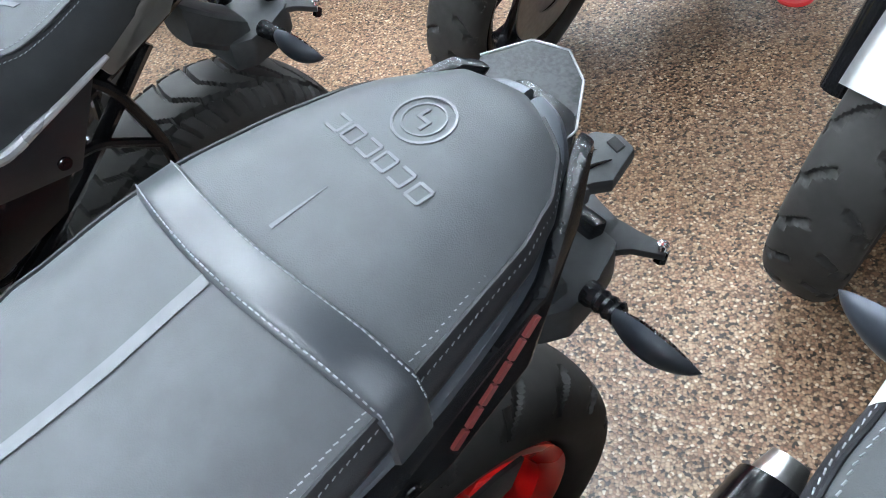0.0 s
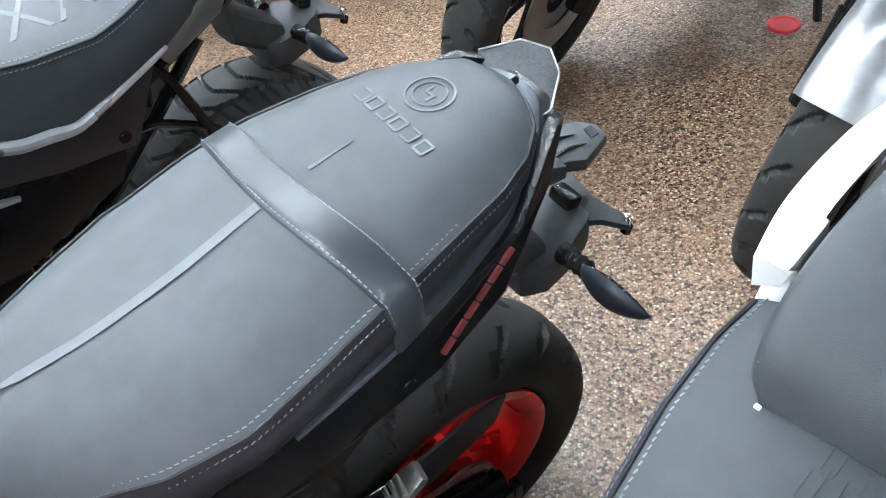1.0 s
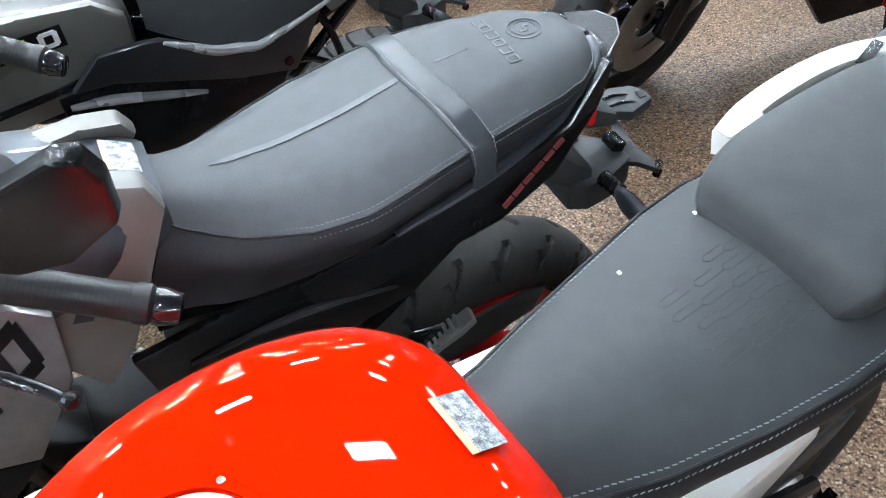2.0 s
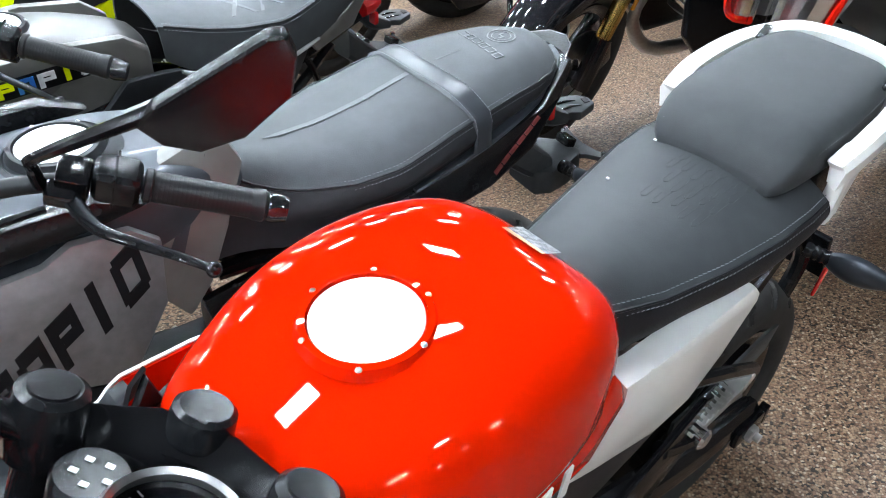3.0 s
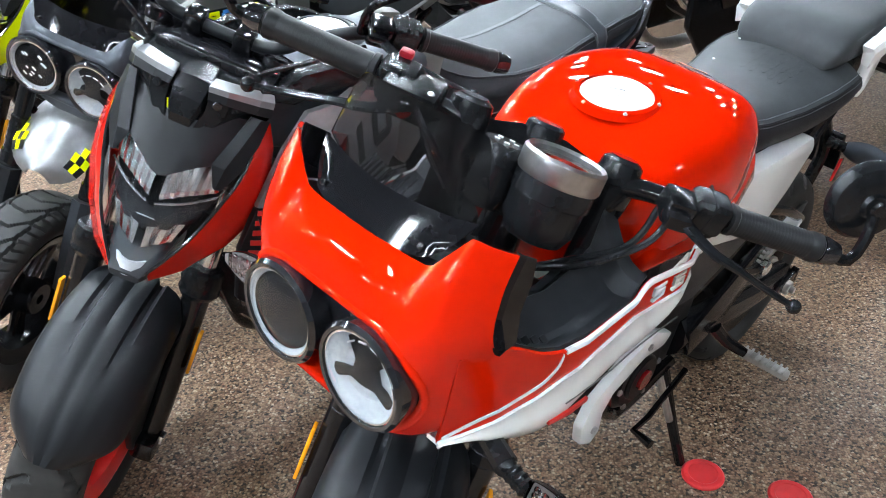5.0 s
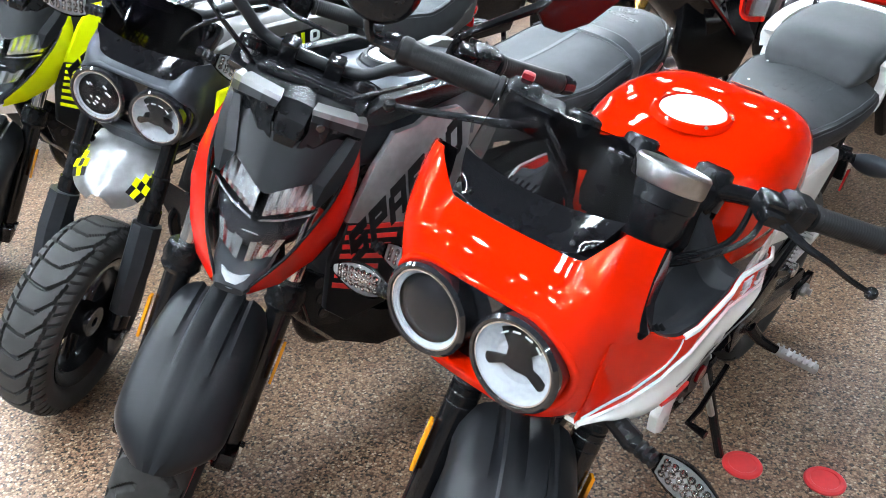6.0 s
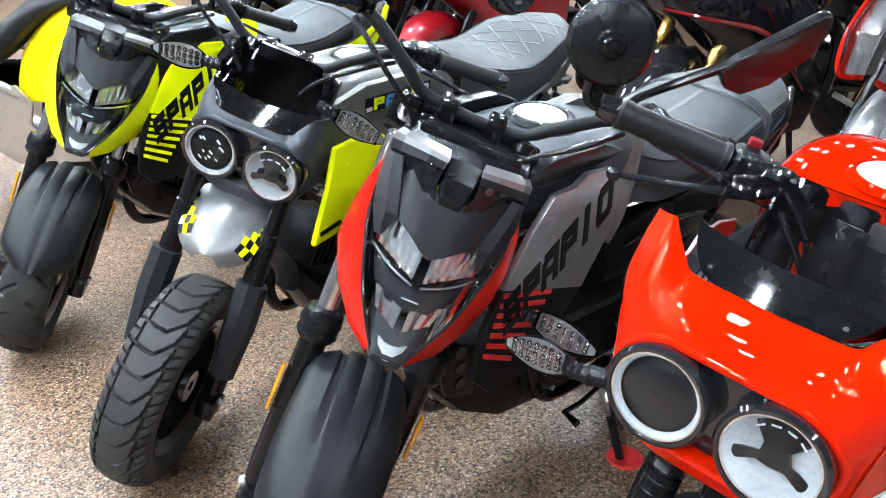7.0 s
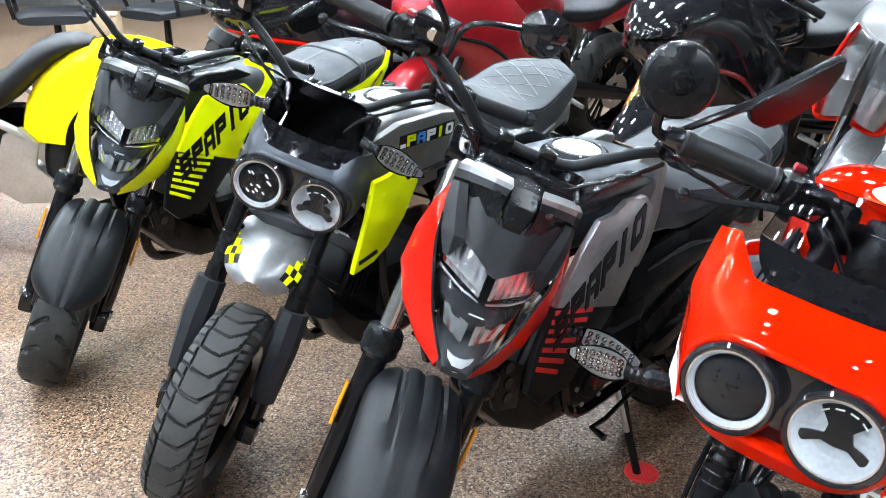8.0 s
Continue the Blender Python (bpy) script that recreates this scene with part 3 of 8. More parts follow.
    # pegs, levers, stand
    for s in (-1, 1):
        part("footrest_bracket", bm_side([(0.44, 0.36), (0.36, 0.40), (0.22, 0.47), (0.13, 0.455), (0.20, 0.40), (0.32, 0.31), (0.42, 0.29)], s * 0.098, s * 0.110, 0.003), SATIN_BLACK, e, "cast footrest bracket")
        peg = part("rider_peg", bm_box((s * 0.205, 0.282, 0.240), (0.100, 0.024, 0.014), 0.005, (0, s * 6, s * -10)), STEEL, e, "ribbed steel footrest")
        part("peg_arm", bm_tube([(s * 0.105, 0.33, 0.30), (s * 0.13, 0.31, 0.265), (s * 0.165, 0.292, 0.246)], (0.014, 0.012, 0.010), 10, 2), SATIN_BLACK, e)
        ribs = bmesh.new()
        for k in range(8):
            ribs = join(ribs, bm_box((s * (0.163 + 0.0115 * k), 0.288 - 0.0019 * k, 0.252 - 0.0012 * k), (0.0045, 0.023, 0.007), 0.001))
        part("ribs", ribs, STEEL, peg)
        P = pose(s * 0.112, 0.175, 0.440, -38, 0, s * 8)
        pp = part("pillion_peg", bm_plate([(-0.011, 0.050), (0.011, 0.050), (0.015, -0.03), (0.014, -0.056), (-0.012, -0.056), (-0.015, -0.03)], 0.012, P, 0.003), ALU, e, "folded ribbed alloy pillion footrest")
        tread = bmesh.new()
        for k in range(9):
            tread = join(tread, bm_box((0, 0.040 - 0.0105 * k, 0.0135), (0.024, 0.0055, 0.004), 0.001))
        part("ribs", tread, ALU, pp, "", P)
        part("peg_pivot", bm_disc((s * 0.114, 0.225, 0.402), (1, 0, 0), 0.017, 0.030, 20, 0.004), CHROME, pp)
        part("peg_bracket", bm_tube([(s * 0.10, 0.30, 0.42), (s * 0.108, 0.26, 0.405), (s * 0.112, 0.225, 0.400)], (0.014, 0.012, 0.012), 8, 2), SATIN_BLACK, e)
    part("gear_lever", bm_tube([(-0.115, 0.42, 0.26), (-0.125, 0.55, 0.235), (-0.125, 0.60, 0.235), (-0.165, 0.605, 0.235)], (0.006, 0.006, 0.006, 0.009), 8), SATIN_BLACK, e)
    part("brake_pedal", bm_tube([(0.115, 0.42, 0.26), (0.13, 0.56, 0.235), (0.165, 0.57, 0.235)], (0.007, 0.007, 0.010), 8), SATIN_BLACK, e)
    st = part("side_stand", bm_tube([(-0.07, 0.43, 0.26), (-0.13, 0.425, 0.12), (-0.168, 0.41, 0.018)], (0.012, 0.010, 0.010), 10), SATIN_BLACK, e, "black side stand")
    part("foot", bm_box((-0.172, 0.40, 0.006), (0.035, 0.07, 0.008), 0.003), SATIN_BLACK, st)
    part("stand_spring", bm_tube([(-0.08, 0.45, 0.25), (-0.125, 0.435, 0.14)], 0.007, 8), STEEL, st)
    if rear_tread == "trail":
        part("rear_hugger", bm_sheet([[Vector((x, RW.y + (0.262 - 0.006 * (x / 0.05) ** 2) * math.cos(a), RW.z + (0.262 - 0.02 * (x / 0.06) ** 2) * math.sin(a))) for x in (-0.06, -0.04, -0.015, 0.015, 0.04, 0.06)]
                                  for a in [radians(40 + 60 * k / 10) for k in range(11)]], 0.003), PLASTIC, e)
    hose = [(0.05, 0.70, 0.6), (0.09, 0.5, 0.55), (0.095, 0.3, 0.45), (0.10, 0.08, 0.30)]
    part("brake_hose", bm_tube(hose, 0.0045, 8, 6), PLASTIC, e)


def front_end(e, S, rim_mat, tread, tube_mat, boots=False, guards=False):
    """Front wheel, fork, clamps."""
    wheel("front_wheel", FW, 0.238, 0.124, 0.153, tread, rim_mat, e, S, disc_side=1)
    for s in (-1, 1):
        top, mid, bot = fork_point(s * 0.096, -0.01), fork_point(s * 0.096, 0.50), fork_point(s * 0.096, 1.02)
        leg = part("fork_leg", bm_tube([top, mid], 0.0175, 18), tube_mat, e, "fork tube", S)
        low = join(bm_tube([fork_point(s * 0.096, 0.56), fork_point(s * 0.096, 0.9), bot], (0.024, 0.0235, 0.020), 18),
                   bm_box(bot + Vector((0, 0.004, 0.012)), (0.045, 0.05, 0.06), 0.012))
        part("slider", low, SATIN_BLACK, leg, "black lower fork slider", S)
        if boots:
            cup = bm_lathe([(0.018, 0.0), (0.030, 0.004), (0.036, 0.014), (0.034, 0.024), (0.037, 0.034), (0.033, 0.055), (0.028, 0.06), (0.018, 0.06)], fork_point(s * 0.096, 0.57), fork_point(s * 0.096, 0) - fork_point(s * 0.096, 1), 20)
            part("dust_boot", cup, PLASTIC, leg, "black rubber dust boot", S)
        else:
            g = []
            for k in range(13):
                g += [((0.0195 if k % 2 else 0.0208) if guards else (0.021 if k % 2 else 0.0245), 0.009 * k)]
            part("gaiter", bm_lathe([(0.0176, 0)] + g + [(0.0176, 0.11)], fork_point(s * 0.096, 0.60), fork_point(s * 0.096, 0) - fork_point(s * 0.096, 1), 20), PLASTIC, leg, "ribbed black fork gaiter", S)
        if guards:
            gd = bm_tube([fork_point(s * 0.099, 0.60) + Vector((0, 0.008, 0)), fork_point(s * 0.102, 0.72) + Vector((0, 0.01, 0)), fork_point(s * 0.100, 0.90) + Vector((0, 0.008, 0))], (0.034, 0.035, 0.029), 8)
            part("fork_guard", gd, PLASTIC_GREY, leg, "dark grey plastic fork guard", S)
        part("reflector", bm_box(fork_point(s * 0.126, 0.70) + Vector((0, 0.012, 0)), (0.006, 0.018, 0.085), 0.002, (23.5, 0, 0)), AMBER, leg, "narrow amber side reflector", S)
        part("axle_end", join(bm_disc(FW + Vector((s * 0.118, 0.002, 0)), (1, 0, 0), 0.014, 0.014, 6, 0.002)), CHROME, leg, "bright axle end", S)
    lower = join(bm_tube([fork_point(-0.096, 0.27), fork_point(0.096, 0.27)], 0.024, 10), bm_box(fork_point(0, 0.27) - Vector((0, 0.015, 0)), (0.10, 0.06, 0.04), 0.01, (-25, 0, 0)))
    part("lower_clamp", lower, INK, e, "", S)
    part("brake_caliper", bm_box(FW + Vector((0.078, -0.09, 0.055)), (0.05, 0.06, 0.09), 0.012, (-20, 0, 0)), SATIN_BLACK, e, "black brake caliper", S)
    part("brake_hose", bm_tube([FW + Vector((0.08, -0.11, 0.09)), (0.105, 1.03, 0.45), (0.10, 0.98, 0.6), (0.06, 0.93, 0.74), (0.10, 0.90, 0.9)], 0.0045, 8, 6), PLASTIC, e, "", S)


def low_fender(e, S, mat, label):
    """A front mudguard with a raised middle, two fading grooves and folded sides, standing clear of the tyre."""
    grid = []
    for k in range(31):
        t = k / 30
        a = radians(112 - 74 * t)
        r = 0.258 + 0.050 * (1 - t) ** 1.5
        wide = 1.0 + 0.16 * math.sin(math.pi * min(1.0, 0.15 + 0.75 * t)) - 0.52 * max(0.0, (t - 0.74) / 0.26) ** 2.2
        fade = max(0.0, 1 - t / 0.62)
        mid = max(0.0, 1 - t / 0.38)
        half = [(0.0, -0.005 * mid), (0.005 + 0.006 * mid, 0.001), (0.018, 0.002), (0.028 - 0.004 * t, 0.0), (0.031 - 0.004 * t, -0.010 * fade - 0.001), (0.037, -0.009 * fade - 0.003), (0.043, -0.006), (0.060, -0.014), (0.075, -0.028), (0.083, -0.048), (0.084, -0.072 + 0.02 * t)]
        row = [(-x, d) for x, d in half[:0:-1]] + half
        grid.append([FW + Vector((x * wide, (r + d) * math.cos(a), (r + d) * math.sin(a))) for x, d in row])
    f = part("front_mudguard", bm_sheet(grid, 0.003, inside=FW), mat, e, label, S, sharp=28)
    for s in (-1, 1):
        part("mudguard_stay", bm_side([(1.09, 0.42), (1.17, 0.44), (1.245, 0.36), (1.215, 0.23), (1.165, 0.21), (1.13, 0.30)], s * 0.070, s * 0.084, 0.004), mat, f, "", S)


def lever(e, S, s, root, tip, label):
    r, t = Vector(root), Vector(tip)
    m = r.lerp(t, 0.45) + Vector((0, 0.018, 0.004))
    lv = part("lever", bm_tube([r, r.lerp(m, 0.5) + Vector((0, 0.01, 0)), m, r.lerp(t, 0.75) + Vector((0, 0.004, -0.002)), t], (0.010, 0.008, 0.0065, 0.006, 0.005), 10, 4, flat=0.6), LEVER_GREY, e, label, S)
    bm = bmesh.new()
    bmesh.ops.create_uvsphere(bm, u_segments=14, v_segments=10, radius=0.009, matrix=Matrix.Translation(t))
    part("ball_end", bm, LEVER_GREY, lv, "", S)


def controls(e, S, s, inner, outer, clamp, tank_at=None, reach=(0.100, -0.008)):
    """Grip, bar end, switch box, lever on one side of the handlebar."""
    i, o, c = Vector(inner), Vector(outer), Vector(clamp)
    d = (o - i).normalized()
    L = (o - i).length
    prof = [(0.0145, 0.0), (0.019, 0.002), (0.019, 0.008), (0.0165, 0.010)]
    for k in range(22):
        h = 0.012 + (L - 0.03) * k / 22
        prof += [(0.0168, h), (0.0171, h + (L - 0.03) * 0.020), (0.0168, h + (L - 0.03) * 0.036)]
    prof += [(0.0168, L - 0.018), (0.0185, L - 0.014), (0.0185, L - 0.004), (0.0145, L)]
    g = part("grip", bm_lathe(prof, i, d, 20), GRIP_RUBBER, e, "black ribbed rubber grip", S)
    part("bar_end", bm_lathe([(0.0, 0.0), (0.0165, 0.0), (0.0175, 0.006), (0.014, 0.022), (0.0, 0.024)], o, d, 20), GLOSS_BLACK, g, "black bar-end weight", S)
    sw = i - d * 0.026
    rot = (0, math.degrees(math.atan2(-d.z, abs(d.x))) * (1 if s > 0 else -1), math.degrees(math.atan2(d.y, abs(d.x))) * (1 if s > 0 else -1))
    box = part("switch_box", join(bm_box(sw, (0.050, 0.042, 0.046), 0.014, rot, 3), bm_box(sw + Vector((0, -0.004, -0.022)), (0.042, 0.030, 0.016), 0.006, rot), bm_box(sw - d * 0.002, (0.003, 0.0435, 0.0475), 0.0013, rot)), PLASTIC, e, "black handlebar switch box", S)
    if s > 0:
        part("stop_switch", bm_box(sw + Vector((0.002, -0.016, 0.026)), (0.017, 0.013, 0.010), 0.004, rot), STOP_RED, box, "dark red stop switch", S)
    else:
        part("indicator_switch", bm_box(sw + Vector((0.004, -0.026, -0.004)), (0.014, 0.010, 0.012), 0.003, rot), LAMP_WHITE, box, "pale grey switch", S)
        part("horn_button", bm_disc(sw + Vector((-0.008, -0.024, -0.016)), (0, 1, 0), 0.006, 0.008, 14, 0.001), STEEL, box, "", S)
    per = i - d * 0.065
    pv = per + Vector((0, 0.032, 0.0))
    part("lever_perch", join(bm_box(per + Vector((0, 0.008, 0)), (0.034, 0.04, 0.032), 0.006, rot), bm_box(pv, (0.030, 0.026, 0.018), 0.005, rot)), SATIN_BLACK, e, "", S)
    lever(e, S, s, pv + d * 0.012 + Vector((0, 0.004, 0)), o + Vector((s * -0.015, reach[0], reach[1])), "black brake lever" if s > 0 else "black clutch lever")
    if s > 0:
        rs = Vector(tank_at) if tank_at else per + Vector((-0.005, 0.022, 0.032))
        r = part("brake_reservoir", bm_box(rs, (0.062, 0.044, 0.034), 0.006, rot), SATIN_BLACK, e, "square black brake fluid reservoir", S)
        part("reservoir_lid", bm_box(rs + Vector((0, 0, 0.019)), (0.064, 0.046, 0.007), 0.003, rot), PLASTIC, r, "", S)
        part("sight_glass", bm_disc(rs + Vector((0, 0.023, -0.002)), (0, 1, 0), 0.011, 0.003, 20, 0.001), CHROME, r, "bright sight glass ring", S)
        for q in (-1, 1):
            part("lid_screw", bm_bolt(rs + Vector((q * 0.022, -q * 0.012, 0.024)), (0, 0, 1), 0.004, 0.003), STEEL, r, "", S)
    return per


def cables(e, S, ends):
    for k, (a, m, b) in enumerate(ends):
        part("cable", bm_tube([a, m[0], m[1], b], 0.0042, 8, 6), PLASTIC, e, "black control cable", S)


def indicator(e, M, root, tip, lens_dir, name="indicator"):
    """A leaf-shaped turn signal on a ribbed rubber stem."""
    r, t = Vector(root), Vector(tip)
    d = (t - r).normalized()
    L = (t - r).length
    rings = [(0.013, 0), (0.013, 0.008)] + [(0.0105 if k % 2 else 0.0125, 0.008 + 0.005 * k) for k in range(1, 7)] + [(0.009, 0.042)]
    st = part(name, bm_lathe([(0.0, 0)] + rings + [(0.0, 0.042)], r, d, 14), PLASTIC, e, "turn signal on a ribbed black stem", M)
    f = Vector(lens_dir).normalized()
    f = (f - d * f.dot(d)).normalized()
    w = d.cross(f)
    shell, lens = [], []
    for k in range(13):
        q = k / 12
        c = r + d * (0.038 + (L - 0.038) * q)
        h = 0.030 * (math.sin(math.pi * min(1, 0.10 + q * 0.9)) ** 0.75) * (1 - 0.35 * q) + 0.0015
        shell.append([c + w * h * math.cos(a) - f * 0.021 * (math.sin(math.pi * (0.12 + 0.88 * q)) ** 0.7) * math.sin(a) for a in [math.pi * j / 10 for j in range(11)]])
        lens.append([c + w * h * 0.94 * math.cos(a) + f * 0.007 * math.sin(a) * math.sin(math.pi * (0.1 + 0.9 * q)) for a in [math.pi * j / 8 for j in range(9)]])
    part("shell", bm_rings(shell, False, False), RAIL_GREY if name == "rear_indicator" else PLASTIC, st, "", M)
    part("lens", bm_rings(lens, False, False), CLEAR, st, "clear faceted lens", M)
    flat = []
    for k in range(9):
        q = 0.06 + 0.88 * k / 8
        h = 0.026 * (math.sin(math.pi * min(1, 0.10 + q * 0.9)) ** 0.75) * (1 - 0.35 * q)
        c = r + d * (0.038 + (L - 0.038) * q) - f * 0.003
        flat.append([c - w * h, c - w * h * 0.3, c + w * h * 0.3, c + w * h])
    part("reflector_plate", bm_sheet(flat, 0.001), LAMP_FROST, st, "", M)
    cells = bmesh.new()
    for k in range(7):
        for j in (-1, 0, 1):
            q = 0.14 + 0.11 * k
            h = 0.022 * (math.sin(math.pi * min(1, 0.10 + q * 0.9)) ** 0.75) * (1 - 0.35 * q)
            c = r + d * (0.038 + (L - 0.038) * q) + w * h * 0.6 * j - f * 0.002
            cells = join(cells, bm_lathe([(0, 0.0048), (0.0030, 0.0034), (0.0052, 0.0012), (0.0062, -0.001)], c, f, 10))
    part("reflector_cells", cells, CHROME, st, "bright reflector cells", M)
    return st


def tall_bars(e, S, grip_z=1.005):
    """A raised tubular handlebar with its clamps and both sides' controls."""
    bar = [(-0.41, 0.765, 0.993), (-0.29, 0.81, grip_z), (-0.20, 0.855, grip_z - 0.006), (-0.13, 0.872, 0.958), (-0.07, 0.872, 0.918), (0.07, 0.872, 0.918), (0.13, 0.872, 0.958), (0.20, 0.855, grip_z - 0.006), (0.29, 0.81, grip_z), (0.41, 0.765, 0.993)]
    part("handlebar", bm_tube(bar, 0.0105, 12, 4), FENDER, e, "black raised handlebar", S)
    part("upper_clamp", join(bm_plate([(-0.125, -0.03), (-0.125, 0.03), (-0.05, 0.045), (0.05, 0.045), (0.125, 0.03), (0.125, -0.03), (0.05, -0.045), (-0.05, -0.045)], 0.028, pose(0, 0.875, 0.868, -25), 0.005),
                            bm_box((-0.04, 0.872, 0.912), (0.03, 0.036, 0.045), 0.006), bm_box((0.04, 0.872, 0.912), (0.03, 0.036, 0.045), 0.006)), SATIN_BLACK, e, "black upper fork clamp", S)
    for s in (-1, 1):
        part("fork_cap", bm_disc(fork_point(s * 0.096, -0.02), AXIS, 0.02, 0.02, 20, 0.004), SATIN_BLACK, e, "", S)
        controls(e, S, s, (s * 0.288, 0.812, grip_z), (s * 0.41, 0.765, 0.993), (0, 0.895, 0.935))
    cables(e, S, [((-0.22, 0.882, 0.998), ((-0.16, 0.935, 0.975), (-0.08, 0.935, 0.905)), (-0.03, 0.90, 0.80)),
                  ((0.22, 0.882, 0.998), ((0.16, 0.935, 0.975), (0.08, 0.935, 0.905)), (0.03, 0.90, 0.80))])


def stalk_mirror(e, S, s):
    """An angular mirror on a bent stalk."""
    fx = lambda x, y, z: Vector((s * x, y, z))
    root, inner, tip, low = fx(0.205, 0.865, 1.010), fx(0.300, 0.848, 1.134), fx(0.415, 0.800, 1.272), fx(0.342, 0.826, 1.092)
    m = part("mirror", bm_tube([root, fx(0.207, 0.878, 1.05), fx(0.225, 0.890, 1.085), inner.lerp(tip, 0.10)], (0.008, 0.0065, 0.006, 0.009), 10, 4), SATIN_BLACK, e, "black mirror on a thin stalk", S)
    A = (tip - inner).normalized()
    B = low - inner
    B = (B - A * B.dot(A)).normalized()
    N = A.cross(B)
    if N.y < 0:
        N = -N
    f = Matrix.Translation(inner) @ Matrix((A, B, N)).transposed().to_4x4()
    outline = [(0, -0.004), (0.0, 0.030), (0.02, 0.060), (0.065, 0.072), (0.135, 0.058), (0.168, 0.024), (0.176, 0.0), (0.162, -0.009), (0.03, -0.011)]
    part("mirror_shell", bm_plate(outline, 0.018, f @ Matrix.Translation((0, 0, -0.006)), 0.006, 3), PLASTIC, m, "black angular mirror housing", S)
    inset = [(0.098 + (a - 0.098) * 0.90, 0.028 + (b - 0.028) * 0.86) for a, b in outline]
    part("mirror_glass", bm_plate(inset, 0.002, f @ Matrix.Translation((0, 0, -0.0088))), MIRROR, m, "mirror glass", S)


def seat_top(y):
    """Height of the long seat along its middle."""
    pts = [(-0.09, 0.795), (-0.07, 0.812), (-0.02, 0.822), (0.05, 0.822), (0.12, 0.817), (0.18, 0.806), (0.25, 0.787), (0.33, 0.773), (0.40, 0.769), (0.45, 0.777), (0.475, 0.79)]
    for (a, p), (b, q) in zip(pts, pts[1:]):
        if y <= b:
            return p + (q - p) * (y - a) / (b - a)
    return pts[-1][1]


SEAT_W = [(-0.092, 0.010), (-0.086, 0.036), (-0.070, 0.066), (-0.04, 0.092), (0.0, 0.112), (0.06, 0.127), (0.13, 0.142), (0.20, 0.150), (0.27, 0.154), (0.33, 0.140), (0.39, 0.112), (0.44, 0.082), (0.475, 0.068)]


def seat_half(y):
    for (a, p), (b, q) in zip(SEAT_W, SEAT_W[1:]):
        if y <= b:
            return p + (q - p) * (y - a) / (b - a)
    return SEAT_W[-1][1]


def seat_low(y):
    """Lower edge of the seat's side skirt."""
    pts = [(-0.092, 0.765), (0.0, 0.742), (0.10, 0.722), (0.20, 0.700), (0.30, 0.675), (0.40, 0.668), (0.475, 0.69)]
    for (a, p), (b, q) in zip(pts, pts[1:]):
        if y <= b:
            return p + (q - p) * (y - a) / (b - a)
    return pts[-1][1]


def seam_at(y, side):
    """A point on the piped seam between seat top and side."""
    return Vector((side * (seat_half(y) * 0.93), y, seat_top(y) - 0.034 * min(1, seat_half(y) / 0.09)))


